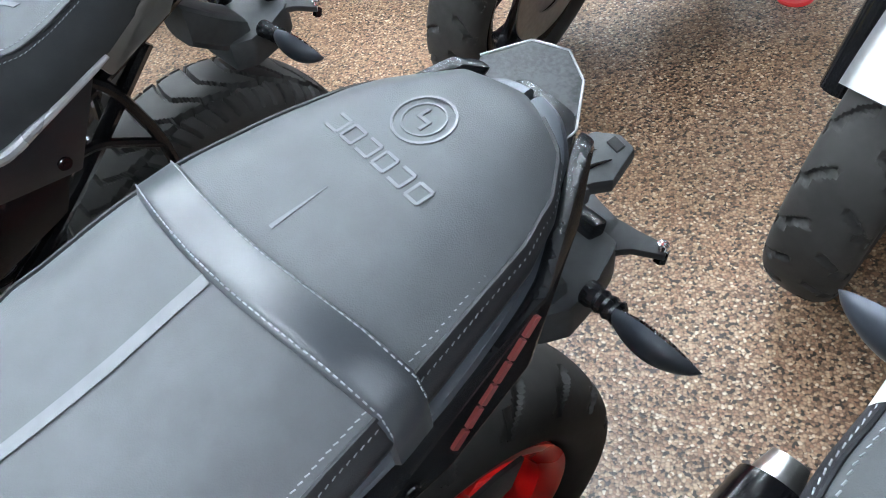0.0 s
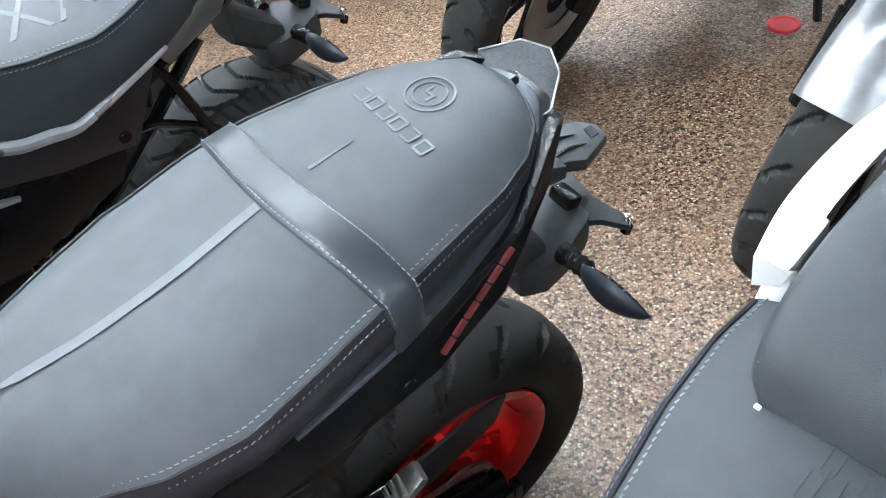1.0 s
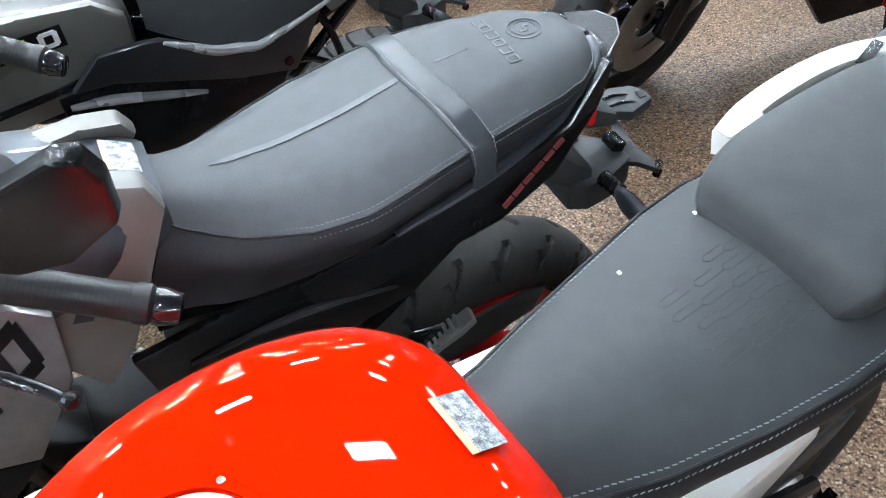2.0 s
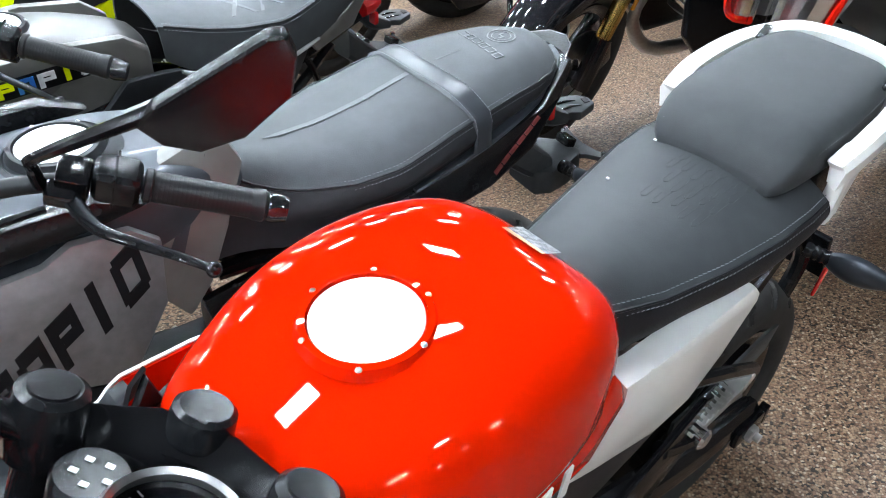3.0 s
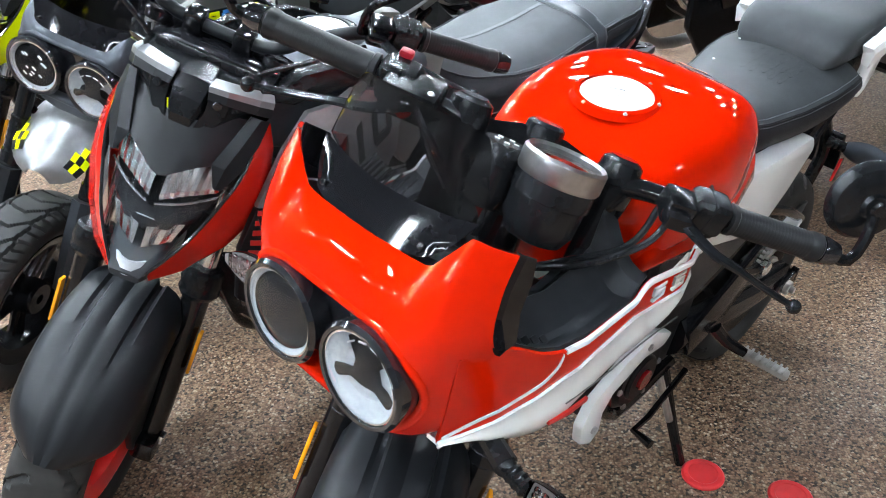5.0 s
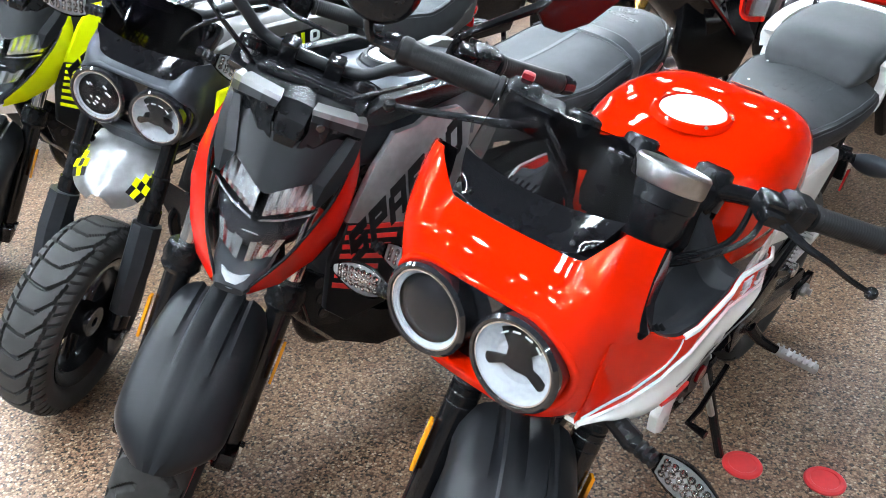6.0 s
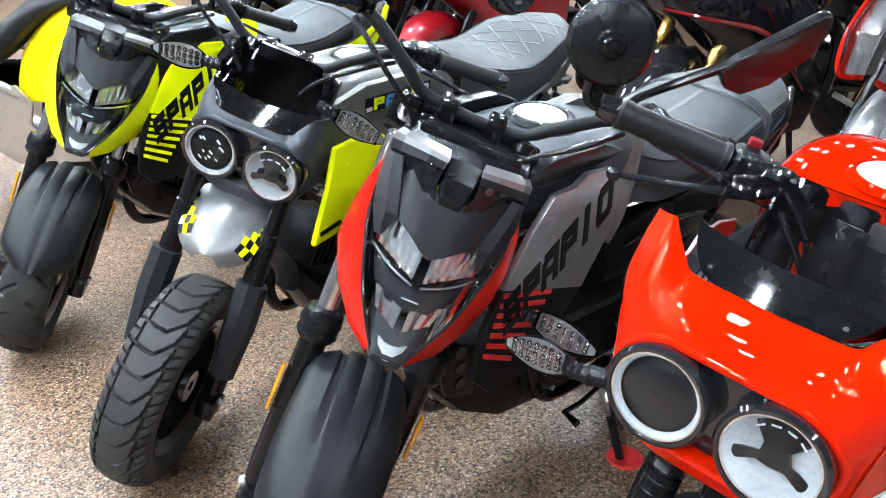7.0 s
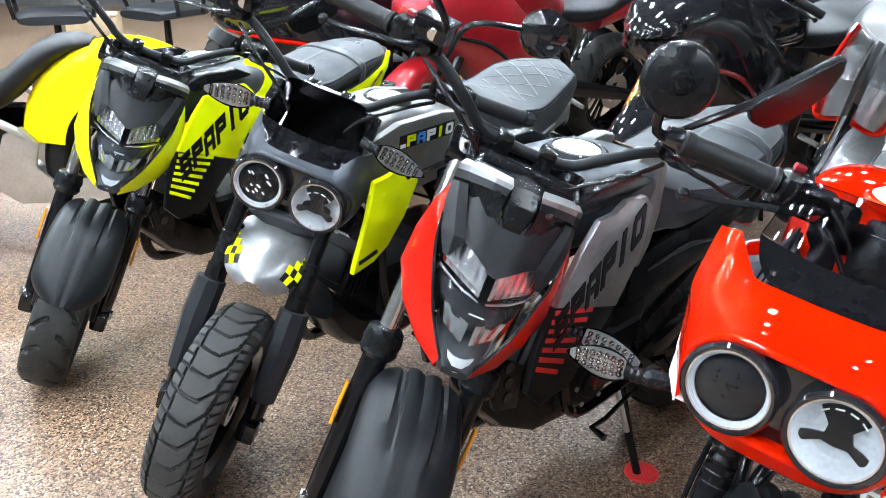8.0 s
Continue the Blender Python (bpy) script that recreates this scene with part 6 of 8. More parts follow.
def racer_wing(e, s):
    """One side of the half fairing: red panel, white lower band, lines, vent and inner trough."""
    at = lambda pts, y: next((p + (q - p) * (y - a) / (b - a) for (a, p), (b, q) in zip(pts, pts[1:]) if y <= b), pts[-1][1])
    out = [(0.735, 0.184), (0.77, 0.196), (0.86, 0.188), (0.97, 0.191), (1.03, 0.184), (1.08, 0.170), (1.12, 0.150), (1.14, 0.140)]
    top = [(0.735, 0.736), (0.850, 0.750), (0.862, 0.744), (0.874, 0.731), (0.97, 0.732), (1.005, 0.735), (1.04, 0.752), (1.075, 0.778), (1.10, 0.790), (1.14, 0.786)]
    mid = [(0.735, 0.698), (0.86, 0.700), (0.934, 0.694), (1.003, 0.687), (1.064, 0.674), (1.10, 0.663), (1.14, 0.651)]
    low = [(0.735, 0.694), (0.765, 0.676), (0.785, 0.640), (0.83, 0.614), (0.93, 0.600), (0.999, 0.588), (1.06, 0.612), (1.10, 0.634), (1.14, 0.649)]
    ys = [0.735 + 0.0081 * k for k in range(51)]
    red, white = [], []
    for y in ys:
        x, a, b, c = at(out, y), at(top, y), at(mid, y), at(low, y)
        slope = 0.10 * max(0.0, (y - 0.98) / 0.15)
        red.append([Vector((s * (x + slope * (z - b) - 0.0025 * (1 - t) ** 6), y, z)) for t, z in [(k / 6, b + (a - b) * k / 6) for k in range(7)]])
        white.append([Vector((s * (x + 0.001 + 0.007 * math.sin(math.pi * min(1.0, t * 1.3)) - 0.020 * max(0.0, 0.55 - t) ** 1.5 - 0.010 * (1 - t)), y, z)) for t, z in [(k / 8, c + (b - 0.001 - c) * k / 8) for k in range(9)]])
    inside = (0, 0.93, 0.70)
    wing = part("fairing_wing", bm_sheet(red, 0.005, inside=inside), ORANGE, e, "orange-red side wing of the fairing", sharp=40)
    part("wing_band", bm_sheet(white, 0.006, inside=inside), WHITE, wing, "broad white band along the wing", sharp=50)
    edge = [(y, at(top, y)) for y in ys if y <= 1.006]
    rim = [[Vector((s * (at(out, y) + 0.0025 + d), y, z + h)) for d, h in ((0.0, -0.0035), (0.0008, -0.0005), (-0.001, 0.0028), (-0.005, 0.003))] for y, z in edge]
    part("wing_edge", bm_sheet(rim, 0.002, inside=inside), WHITE, wing, "white edge line", sharp=50)
    pin = smooth_path([Vector((0, y, z)) for y, z in ((1.006, 0.732), (1.012, 0.716), (1.036, 0.702), (1.075, 0.690), (1.11, 0.676), (1.138, 0.661))], 5)
    line = []
    for p in pin:
        x = at(out, p.y) + 0.10 * max(0.0, (p.y - 0.98) / 0.15) * (p.z - at(mid, p.y)) + 0.0012
        line.append([Vector((s * x, p.y + 0.0012, p.z + 0.0028)), Vector((s * x, p.y - 0.0012, p.z - 0.0028))])
    part("wing_pinstripe", bm_sheet(line, 0.001, inside=inside), WHITE, wing, "thin white line")
    part("wing_crease", bm_tube([Vector((s * (at(out, y) + 0.0035), y, z)) for y, z in ((0.77, 0.652), (0.843, 0.643), (0.912, 0.638), (0.985, 0.644))], 0.0011, 6, 4), PLATE_GREY, wing, "thin grey line")
    dash = [[Vector((s * (at(out, y) + 0.0022), y, z + h)) for h in (-0.003, 0.003)] for y, z in ((0.935, 0.614), (0.97, 0.618), (1.005, 0.622))]
    part("wing_dash", bm_sheet(dash, 0.004, inside=inside), PRINT_RED, wing, "small red dash")
    for k in range(2):
        y0, z0 = 0.840 - 0.038 * k, 0.7130 - 0.001 * k
        bm = bmesh.new()
        for (a, b), (c, d) in (((0, 0), (0.024, 0.0045)), ((0, 0.0085), (0.024, 0.013)), ((0, 0.017), (0.024, 0.0215)), ((0, 0.0085), (0.006, 0.0215)), ((0.018, 0), (0.024, 0.013))):
            q = [(y0 - a, z0 + b), (y0 - c, z0 + b), (y0 - c, z0 + d), (y0 - a, z0 + d)]
            bm = join(bm, bm_side(q, s * (at(out, y0 - 0.013) - 0.002), s * (at(out, y0 - 0.013) + 0.0022), 0))
        part("wing_mark", bm, WHITE, wing, "pale block mark")
    # dark trough between the wing and the frame
    trough = []
    for y, x0, z0, x1, z1 in ((1.110, 0.158, 0.788, 0.128, 0.842), (1.075, 0.166, 0.774, 0.126, 0.826), (1.04, 0.176, 0.750, 0.122, 0.792), (1.005, 0.180, 0.733, 0.118, 0.766), (0.96, 0.186, 0.730, 0.116, 0.752), (0.91, 0.185, 0.730, 0.114, 0.756), (0.877, 0.184, 0.732, 0.112, 0.772), (0.862, 0.182, 0.745, 0.110, 0.815), (0.848, 0.180, 0.750, 0.108, 0.830)):
        trough.append([Vector((s * (x0 + (x1 - x0) * t), y, z0 + (z1 - z0) * t - 0.022 * math.sin(math.pi * t))) for t in [k / 6 for k in range(7)]])
    inner = part("fairing_inner", bm_sheet(trough, 0.004), PLASTIC_GREY, e, "matt black inner fairing", sharp=25)
    # uncut slots: black boxes give the dark of their insides
    slots = bmesh.new()
    for k in range(4):
        slots = join(slots, bm_box((s * 0.157, 1.055 - 0.017 * k, 0.762 - 0.010 * k), (0.010, 0.008, 0.003), 0.001, (0, s * 35, 0)))
    part("inner_slots", slots, INK, inner)
    part("inner_wall", bm_side([(1.10, 0.838), (1.04, 0.790), (0.96, 0.750), (0.88, 0.770), (0.85, 0.826), (0.82, 0.70), (0.90, 0.60), (1.08, 0.62)], s * 0.100, s * 0.112, 0.004), PLASTIC, e, "black inner frame cover")
    vent = [[(0.160, 1.079, 0.891), (0.163, 1.070, 0.884), (0.158, 1.046, 0.866)], [(0.156, 1.096, 0.855), (0.162, 1.085, 0.850), (0.160, 1.050, 0.838)],
            [(0.157, 1.108, 0.824), (0.164, 1.095, 0.820), (0.160, 1.060, 0.806)], [(0.166, 1.114, 0.796), (0.178, 1.100, 0.792), (0.170, 1.072, 0.780)], [(0.160, 1.112, 0.786), (0.172, 1.100, 0.780), (0.160, 1.076, 0.768)]]
    part("inner_vent", bm_sheet([[Vector((s * x, y, z)) for x, y, z in r] for r in vent], 0.004, inside=(0, 1.0, 0.8)), COWL_BLACK, e, "glossy black fairing vent", sharp=12)
    stay = [(0.58, 0.462), (0.641, 0.496), (0.72, 0.480), (0.79, 0.442), (0.806, 0.40), (0.798, 0.358), (0.766, 0.335), (0.748, 0.352), (0.752, 0.395), (0.735, 0.425), (0.66, 0.452), (0.60, 0.444)]
    st = part("wing_stay", bm_side(stay, s * 0.112, s * 0.130, 0.005), WHITE, e, "white painted side strut", sharp=40)
    for y, z in ((0.770, 0.372), (0.655, 0.474)):
        part("stay_bolt", bm_bolt((s * 0.131, y, z), (s, 0, 0), 0.007, 0.005), STEEL, st)


def racer(cx, cy, yaw, lean, steer):
    """The orange-red twin-lamp motorcycle with a half fairing."""
    e = empty("motorcycle", pose(cx, cy, 0, 0, -lean, yaw))
    tagged(e, "glossy orange-red motorcycle with twin round headlamps and a smoked windscreen", "motorcycle", "small motorcycles in the row")
    S = steering(steer)
    I = Matrix.Identity(4)
    chassis(e, SATIN_BLACK, "road")
    front_end(e, S, RIM_RED, "road", SATIN_BLACK)
    low_fender(e, S, FENDER, "black front mudguard with a white and red edge")
    clip_bars(e, S)
    gauge_pods(e, S)
    rows = [(0.622, 1.150, 1.085, 0.105, 4), (0.640, 1.170, 1.075, 0.138, 5), (0.680, 1.186, 1.065, 0.160, 7), (0.735, 1.188, 1.058, 0.168, 7), (0.790, 1.178, 1.110, 0.170, 6), (0.830, 1.160, 1.104, 0.166, 4.5), (0.858, 1.132, 1.082, 0.163, 4)]
    nose_fairing(e, I, 0.0, ORANGE, rows, 0.048, (0.030, 0.090), "glossy orange-red nose fairing")
    for s in (-1, 1):
        racer_wing(e, s)
    # tank
    part("tank", bm_hull([(0.455, 0.735, 0.075, 0.056, 0.04), (0.475, 0.745, 0.105, 0.088, 0.045), (0.52, 0.755, 0.137, 0.108, 0.055), (0.58, 0.760, 0.156, 0.114, 0.07), (0.65, 0.760, 0.163, 0.116, 0.08), (0.72, 0.756, 0.157, 0.113, 0.085), (0.79, 0.750, 0.135, 0.096, 0.08), (0.845, 0.748, 0.105, 0.070, 0.07), (0.87, 0.74, 0.07, 0.035, 0.05)], 64, 5, 4.2, 2.6), ORANGE, e, "glossy orange-red fuel tank", sharp=60)
    filler_cap(e, (0, 0.695, 0.8745), -3, 0.050, ORANGE)
    part("warning_label", bm_plate([(-0.026, -0.014), (0.026, -0.014), (0.026, 0.014), (-0.026, 0.014)], 0.0006, pose(-0.006, 0.500, 0.8570, 26)), LABEL, e, "printed warning label with fine text")
    part("label_band", bm_plate([(-0.026, 0.0145), (0.026, 0.0145), (0.026, 0.021), (-0.026, 0.021)], 0.0006, pose(-0.006, 0.500, 0.8570, 26)), LABEL_ORANGE, e)
    for s in (-1, 1):
        part("tank_flank", bm_side([(0.470, 0.728), (0.52, 0.792), (0.62, 0.770), (0.78, 0.742), (0.80, 0.690), (0.66, 0.672), (0.54, 0.672)], s * 0.090, s * 0.136, 0.016, lambda y, z: 0.016 * math.sin(math.pi * max(0, min(1, (y - 0.46) / 0.36)))), ORANGE, e, "orange-red tank flank", sharp=60)
        part("tank_inlay", bm_side([(0.83, 0.80), (0.87, 0.78), (0.86, 0.745), (0.82, 0.755)], s * 0.085, s * 0.112, 0.004), PLASTIC_GREY, e, "grey plastic tank inlay")
        part("side_panel", bm_side([(0.625, 0.655), (0.590, 0.720), (0.50, 0.722), (0.42, 0.708), (0.33, 0.694), (0.21, 0.684), (0.185, 0.655), (0.245, 0.582), (0.310, 0.545), (0.375, 0.552), (0.50, 0.598), (0.58, 0.620)], s * 0.075, s * 0.116, 0.012, lambda y, z: 0.010 * math.sin(math.pi * max(0, min(1, (y - 0.27) / 0.4)))), WHITE, e, "white panel below the seat", sharp=50)
        fl2 = lambda y, z: 0.012
        for k, strokes in enumerate(BLOCKS[:4]):
            bm = bmesh.new()
            for x0, y0, x1, y1 in strokes:
                def at(x, y):
                    q = (k * 1.22 + x) / 5.0
                    v = Vector((0, 0.735, 0.668)).lerp(Vector((0, 0.575, 0.728)), q) + Vector((0, -0.004, 0.040)) * (y - 0.5)
                    return (v.y, v.z)
                bm = join(bm, bm_side([at(x0, y0), at(x1, y0), at(x1, y1), at(x0, y1)], s * 0.146, s * 0.1485, 0.0, fl2))
            part("mark_block", bm, WHITE, e)
        part("under_panel", bm_side([(0.66, 0.640), (0.52, 0.600), (0.40, 0.555), (0.33, 0.52), (0.48, 0.47), (0.66, 0.50)], s * 0.092, s * 0.109, 0.006), PLASTIC_GREY, e, "dark grey panel above the footrest")
        part("pannier_tube", bm_tube([(s * 0.09, 0.36, 0.58), (s * 0.115, 0.22, 0.53), (s * 0.118, 0.12, 0.47)], 0.010, 8, 3), SATIN_BLACK, e)
    # seat
    W = [(0.115, 0.124), (0.16, 0.128), (0.22, 0.125), (0.30, 0.112), (0.38, 0.093), (0.43, 0.076), (0.465, 0.066), (0.475, 0.062)]
    Z = [(0.115, 0.800), (0.16, 0.800), (0.22, 0.795), (0.30, 0.787), (0.38, 0.786), (0.43, 0.792), (0.475, 0.803)]
    LO = [(0.115, 0.735), (0.25, 0.706), (0.36, 0.702), (0.475, 0.704)]

    def cv(t, y):
        for (a, p), (b, q) in zip(t, t[1:]):
            if y <= b:
                return p + (q - p) * (y - a) / (b - a)
        return t[-1][1]

    ys = [0.115 + 0.0180 * k for k in range(21)]
    top, sides = [], {-1: [], 1: []}
    for y in ys:
        w, z = cv(W, y), cv(Z, y)
        top.append([Vector((u * w, y, z - 0.026 * abs(u) ** 3 + 0.006 * (1 - abs(u)))) for u in [-1 + k / 8 for k in range(17)]])
        for s in (-1, 1):
            sides[s].append([Vector((s * (w + 0.012 * math.sin(math.pi * t) - 0.012 * t + 0.024 * t * max(0, y - 0.36) / 0.11), y, (z - 0.026) * (1 - t) + cv(LO, y) * t)) for t in [k / 6 for k in range(7)]])
    st = part("rider_seat", bm_sheet(top, 0.004, -1), SUEDE, e, "matt grey rider seat with pressed wavy lines", sharp=60)
    for s in (-1, 1):
        part("seat_skirt", bm_sheet(sides[s], 0.004), LEATHER_SIDE, st, "black woven seat side", sharp=60)
        yy = [0.118 + 0.006 * k for k in range(60)]
        edge = [Vector((s * cv(W, y), y, cv(Z, y) - 0.0255)) for y in yy]
        part("piping", bm_tube(edge, 0.0020, 6), LEATHER_SIDE, st)
        part("stitching", bm_stitches([p + Vector((-s * 0.006, 0, 0.0062)) for p in edge], 0.0036, 0.0022, 0.0006, 0.1), THREAD, st, "row of pale thread")
        part("stitching", bm_stitches([p + Vector((s * 0.0028, 0, -0.0055)) for p in edge], 0.0036, 0.0022, 0.0006, -0.1), THREAD, st, "row of pale thread")
    rnd = random.Random(5)
    for k in range(6):
        for j in range(4):
            x, y = -0.066 + 0.018 * k + 0.003 * j, 0.168 + 0.030 * j + rnd.uniform(0.0, 0.012) + 0.006 * (k % 2)
            if k == 5 and j > 1:
                continue
            z = lambda yy: cv(Z, yy) + 0.0066 - 0.006 * abs(x) / 0.11
            pts = [Vector((x, y + 0.004, z(y))), Vector((x, y + 0.030, z(y + 0.03))), Vector((x + 0.004, y + 0.034, z(y + 0.034))), Vector((x + 0.008, y + 0.030, z(y + 0.03))), Vector((x + 0.008, y + 0.010, z(y + 0.01)))]
            part("pressed_line", bm_tube(pts, 0.00035, 4), SUEDE, st)
    for x, y in ((0.078, 0.201), (0.070, 0.301)):
        part("lint_speck", bm_box((x, y, cv(Z, y) + 0.0015), (0.004, 0.003, 0.0016), 0.0004), LAMP_WHITE, st, "white speck of lint")
    cush = bm_hull([(0.196, 0.800, 0.080, 0.008, 0.012), (0.182, 0.812, 0.095, 0.026, 0.022), (0.14, 0.825, 0.103, 0.036, 0.035), (0.06, 0.832, 0.104, 0.038, 0.045), (-0.02, 0.840, 0.097, 0.036, 0.045), (-0.066, 0.846, 0.082, 0.030, 0.04), (-0.088, 0.848, 0.06, 0.016, 0.03)], 48, 5, 4.2, 4.0)
    cu = part("pillion_cushion", cush, SUEDE, e, "raised grey pillion cushion with pale stitching", sharp=60)
    for s in (-1, 1):
        ln = [Vector((s * 0.082, 0.186, 0.826)), Vector((s * 0.092, 0.14, 0.850)), Vector((s * 0.093, 0.06, 0.858)), Vector((s * 0.087, -0.03, 0.864)), Vector((s * 0.074, -0.062, 0.867))]
        part("stitching", bm_stitches(smooth_path(ln, 6), 0.0036, 0.0022, 0.0007, 0.1), THREAD, cu, "row of pale thread")
        part("stitching", bm_stitches(smooth_path([p + Vector((s * 0.009, 0, -0.008)) for p in ln], 6), 0.0036, 0.0022, 0.0007, 0.1), THREAD, cu, "row of pale thread")
    # white loop tail
    outer = [(0.128, 0.125, 0.826), (0.134, 0.08, 0.842), (0.130, 0.0, 0.852), (0.112, -0.062, 0.858), (0.075, -0.115, 0.862), (0.0, -0.132, 0.864)]
    path = smooth_path([Vector((-x, y, z)) for x, y, z in outer] + [Vector((x, y, z)) for x, y, z in outer[-2::-1]], 5)
    rings = []
    for p in path:
        d = Vector((p.x, (p.y + 0.02) * 0.8 - 0.06, 0)).normalized()
        rings.append([p - d * 0.022 + Vector((0, 0, 0.004)), p + Vector((0, 0, 0.008)), p + d * 0.006 + Vector((0, 0, -0.002)), p + d * 0.001 + Vector((0, 0, -0.030)), p - d * 0.016 + Vector((0, 0, -0.026))])
    tl = part("tail_loop", bm_rings(rings), WHITE, e, "white grab loop round the tail", sharp=40)
    for s in (-1, 1):
        part("loop_leg", bm_side([(0.135, 0.835), (0.085, 0.842), (0.065, 0.80), (0.090, 0.745), (0.112, 0.735), (0.098, 0.80)], s * 0.108, s * 0.130, 0.005), WHITE, tl, "white leg of the grab loop")
        # slot is a dark patch on the loop, its shade given by colour
        part("loop_slot", bm_box((s * 0.095, -0.045, 0.866), (0.012, 0.05, 0.003), 0.001, (0, 0, s * 16)), PLASTIC, tl)
    part("tail_core", bm_hull([(0.20, 0.745, 0.10, 0.05, 0.05), (0.06, 0.765, 0.098, 0.055, 0.055), (-0.06, 0.80, 0.085, 0.04, 0.045), (-0.135, 0.835, 0.05, 0.018, 0.022)], 24, 3), PLASTIC, e, "black tail underside")
    part("tail_lamp", bm_box((0, -0.142, 0.835), (0.09, 0.02, 0.022), 0.006, (15, 0, 0)), RED_LENS, e, "narrow red tail lamp")
    tube = part("plate_holder", bm_tube([(-0.03, 0.05, 0.70), (-0.04, -0.06, 0.60), (-0.045, -0.12, 0.50), (-0.04, -0.10, 0.40)], 0.014, 10, 4), PLASTIC, e, "tubular black plate holder")
    part("holder_plate", bm_box((0, -0.15, 0.50), (0.15, 0.012, 0.10), 0.004, (-18, 0, 0)), PLASTIC, tube)
    part("side_reflector", bm_box((-0.085, -0.13, 0.47), (0.006, 0.022, 0.055), 0.003, (12, 0, 0)), RED_LENS, tube, "dark red reflector")
    for s in (-1, 1):
        indicator(e, I, (s * 0.055, -0.085, 0.545), (s * 0.195, -0.13, 0.53), (0, -1, 0.1), "rear_indicator")
        indicator(e, I, (s * 0.190, 1.085, 0.622), (s * 0.328, 1.097, 0.608), (0, 1, 0.1), "front_indicator")
        part("indicator_bracket", bm_tube([(s * 0.10, 1.05, 0.63), (s * 0.15, 1.07, 0.628), (s * 0.195, 1.085, 0.622)], (0.010, 0.013, 0.015), 10, 3), PLASTIC, e, "black indicator stem")
    lengthen(e, [(-0.1, -0.048), (0.10, -0.042), (0.30, -0.035), (0.46, -0.006), (0.69, -0.013), (0.86, 0.0), (1.08, 0.014), (1.2, 0.014)], axle=-0.015)
    return e


def trail(cx, cy, yaw, lean, steer):
    """The matt grey twin-lamp motorcycle with block tyres and lime panels."""
    e = empty("motorcycle", pose(cx, cy, 0, 0, -lean, yaw))
    tagged(e, "matt grey motorcycle with twin round headlamps, lime panels, block tyres", "motorcycle", "small motorcycles in the row")
    S = steering(steer)
    chassis(e, SATIN_BLACK, "trail")
    front_end(e, S, SATIN_BLACK, "trail", SATIN_BLACK, guards=True)
    tall_bars(e, S)
    rows = [(0.622, 0.985, 0.90, 0.090, 4), (0.640, 0.992, 0.89, 0.118, 6), (0.680, 1.002, 0.885, 0.138, 9), (0.735, 1.004, 0.88, 0.146, 9), (0.778, 0.996, 0.875, 0.142, 8), (0.796, 0.990, 0.873, 0.138, 6), (0.808, 0.984, 0.872, 0.135, 4.5)]
    nose_fairing(e, S, 0.0, MATT_GREY, rows, 0.034, (0.046, 0.098), "matt grey rounded nose fairing", screen=SMOKE_DARK, lamp_z=0.725, lamp_y=1.006)
    gauge_pods(e, S @ Matrix.Translation((0.040, -0.092, 0.014)), 0.35)
    for s in (-1, 1):
        indicator(e, S, (s * 0.105, 0.925, 0.870), (s * 0.258, 0.930, 0.850), (0, 1, 0.15), "front_indicator")
    # silver front mudguard held high
    grid = []
    for k in range(19):
        t = k / 18
        y, z = 0.955 + 0.158 * t, 0.632 - 0.078 * t ** 1.7
        w = 0.086 * math.sqrt(max(0.02, 1 - max(0.0, (t - 0.62) / 0.40) ** 2.4))
        grid.append([Vector((u * w, y - 0.012 * abs(u) * t, z - 0.030 * abs(u) ** 2.2)) for u in [-1 + j / 8 for j in range(17)]])
    mg = part("front_mudguard", bm_sheet(grid, 0.004), SILVER, e, "short silver front mudguard with lime check marks", S, sharp=50)
    for s in (-1, 1):
        for k in range(4):
            for j in range(3):
                i = 7 + 2 * k
                if (k == 0 and j > 0) or (k == 1 and j > 1):
                    continue
                c0, c1 = (16 - j, 15 - j) if s > 0 else (j, j + 1)
                q = [[grid[i][c0], grid[i][c1]], [grid[i + 2][c0], grid[i + 2][c1]]]
                q = [[p + Vector((s * 0.001, 0.0006, 0.0022)) for p in r] for r in q]
                part("check_mark", bm_sheet(q, 0.0008), LIME if (k + j) % 2 == 0 else INK, mg, "", S)
        part("mudguard_bracket", bm_tube([(s * 0.06, 1.0, 0.585), (s * 0.09, 0.99, 0.60)], 0.008, 8), SATIN_BLACK, mg, "", S)
    # tank with a lighter side band
    part("tank", bm_hull([(0.430, 0.765, 0.065, 0.035, 0.06), (0.47, 0.770, 0.084, 0.052, 0.07), (0.56, 0.778, 0.104, 0.076, 0.085), (0.66, 0.785, 0.108, 0.085, 0.09), (0.75, 0.785, 0.106, 0.078, 0.09), (0.82, 0.775, 0.090, 0.058, 0.08), (0.855, 0.765, 0.07, 0.03, 0.06)], 36, 5, 2.8, 2.6), GUN_GREY, e, "gunmetal fuel tank", sharp=60)
    filler_cap(e, (0, 0.650, 0.8705), 2, 0.047)
    for s in (-1, 1):
        fl = lambda y, z: 0.012 * math.sin(math.pi * max(0, min(1, (y - 0.44) / 0.36)))
        sp = part("tank_panel", bm_side([(0.440, 0.800), (0.48, 0.836), (0.58, 0.852), (0.72, 0.850), (0.805, 0.82), (0.81, 0.70), (0.69, 0.665), (0.52, 0.675), (0.44, 0.70)], s * 0.080, s * 0.104, 0.010, fl), WARM_GREY, e, "grey tank side panel with a sticker", sharp=50)
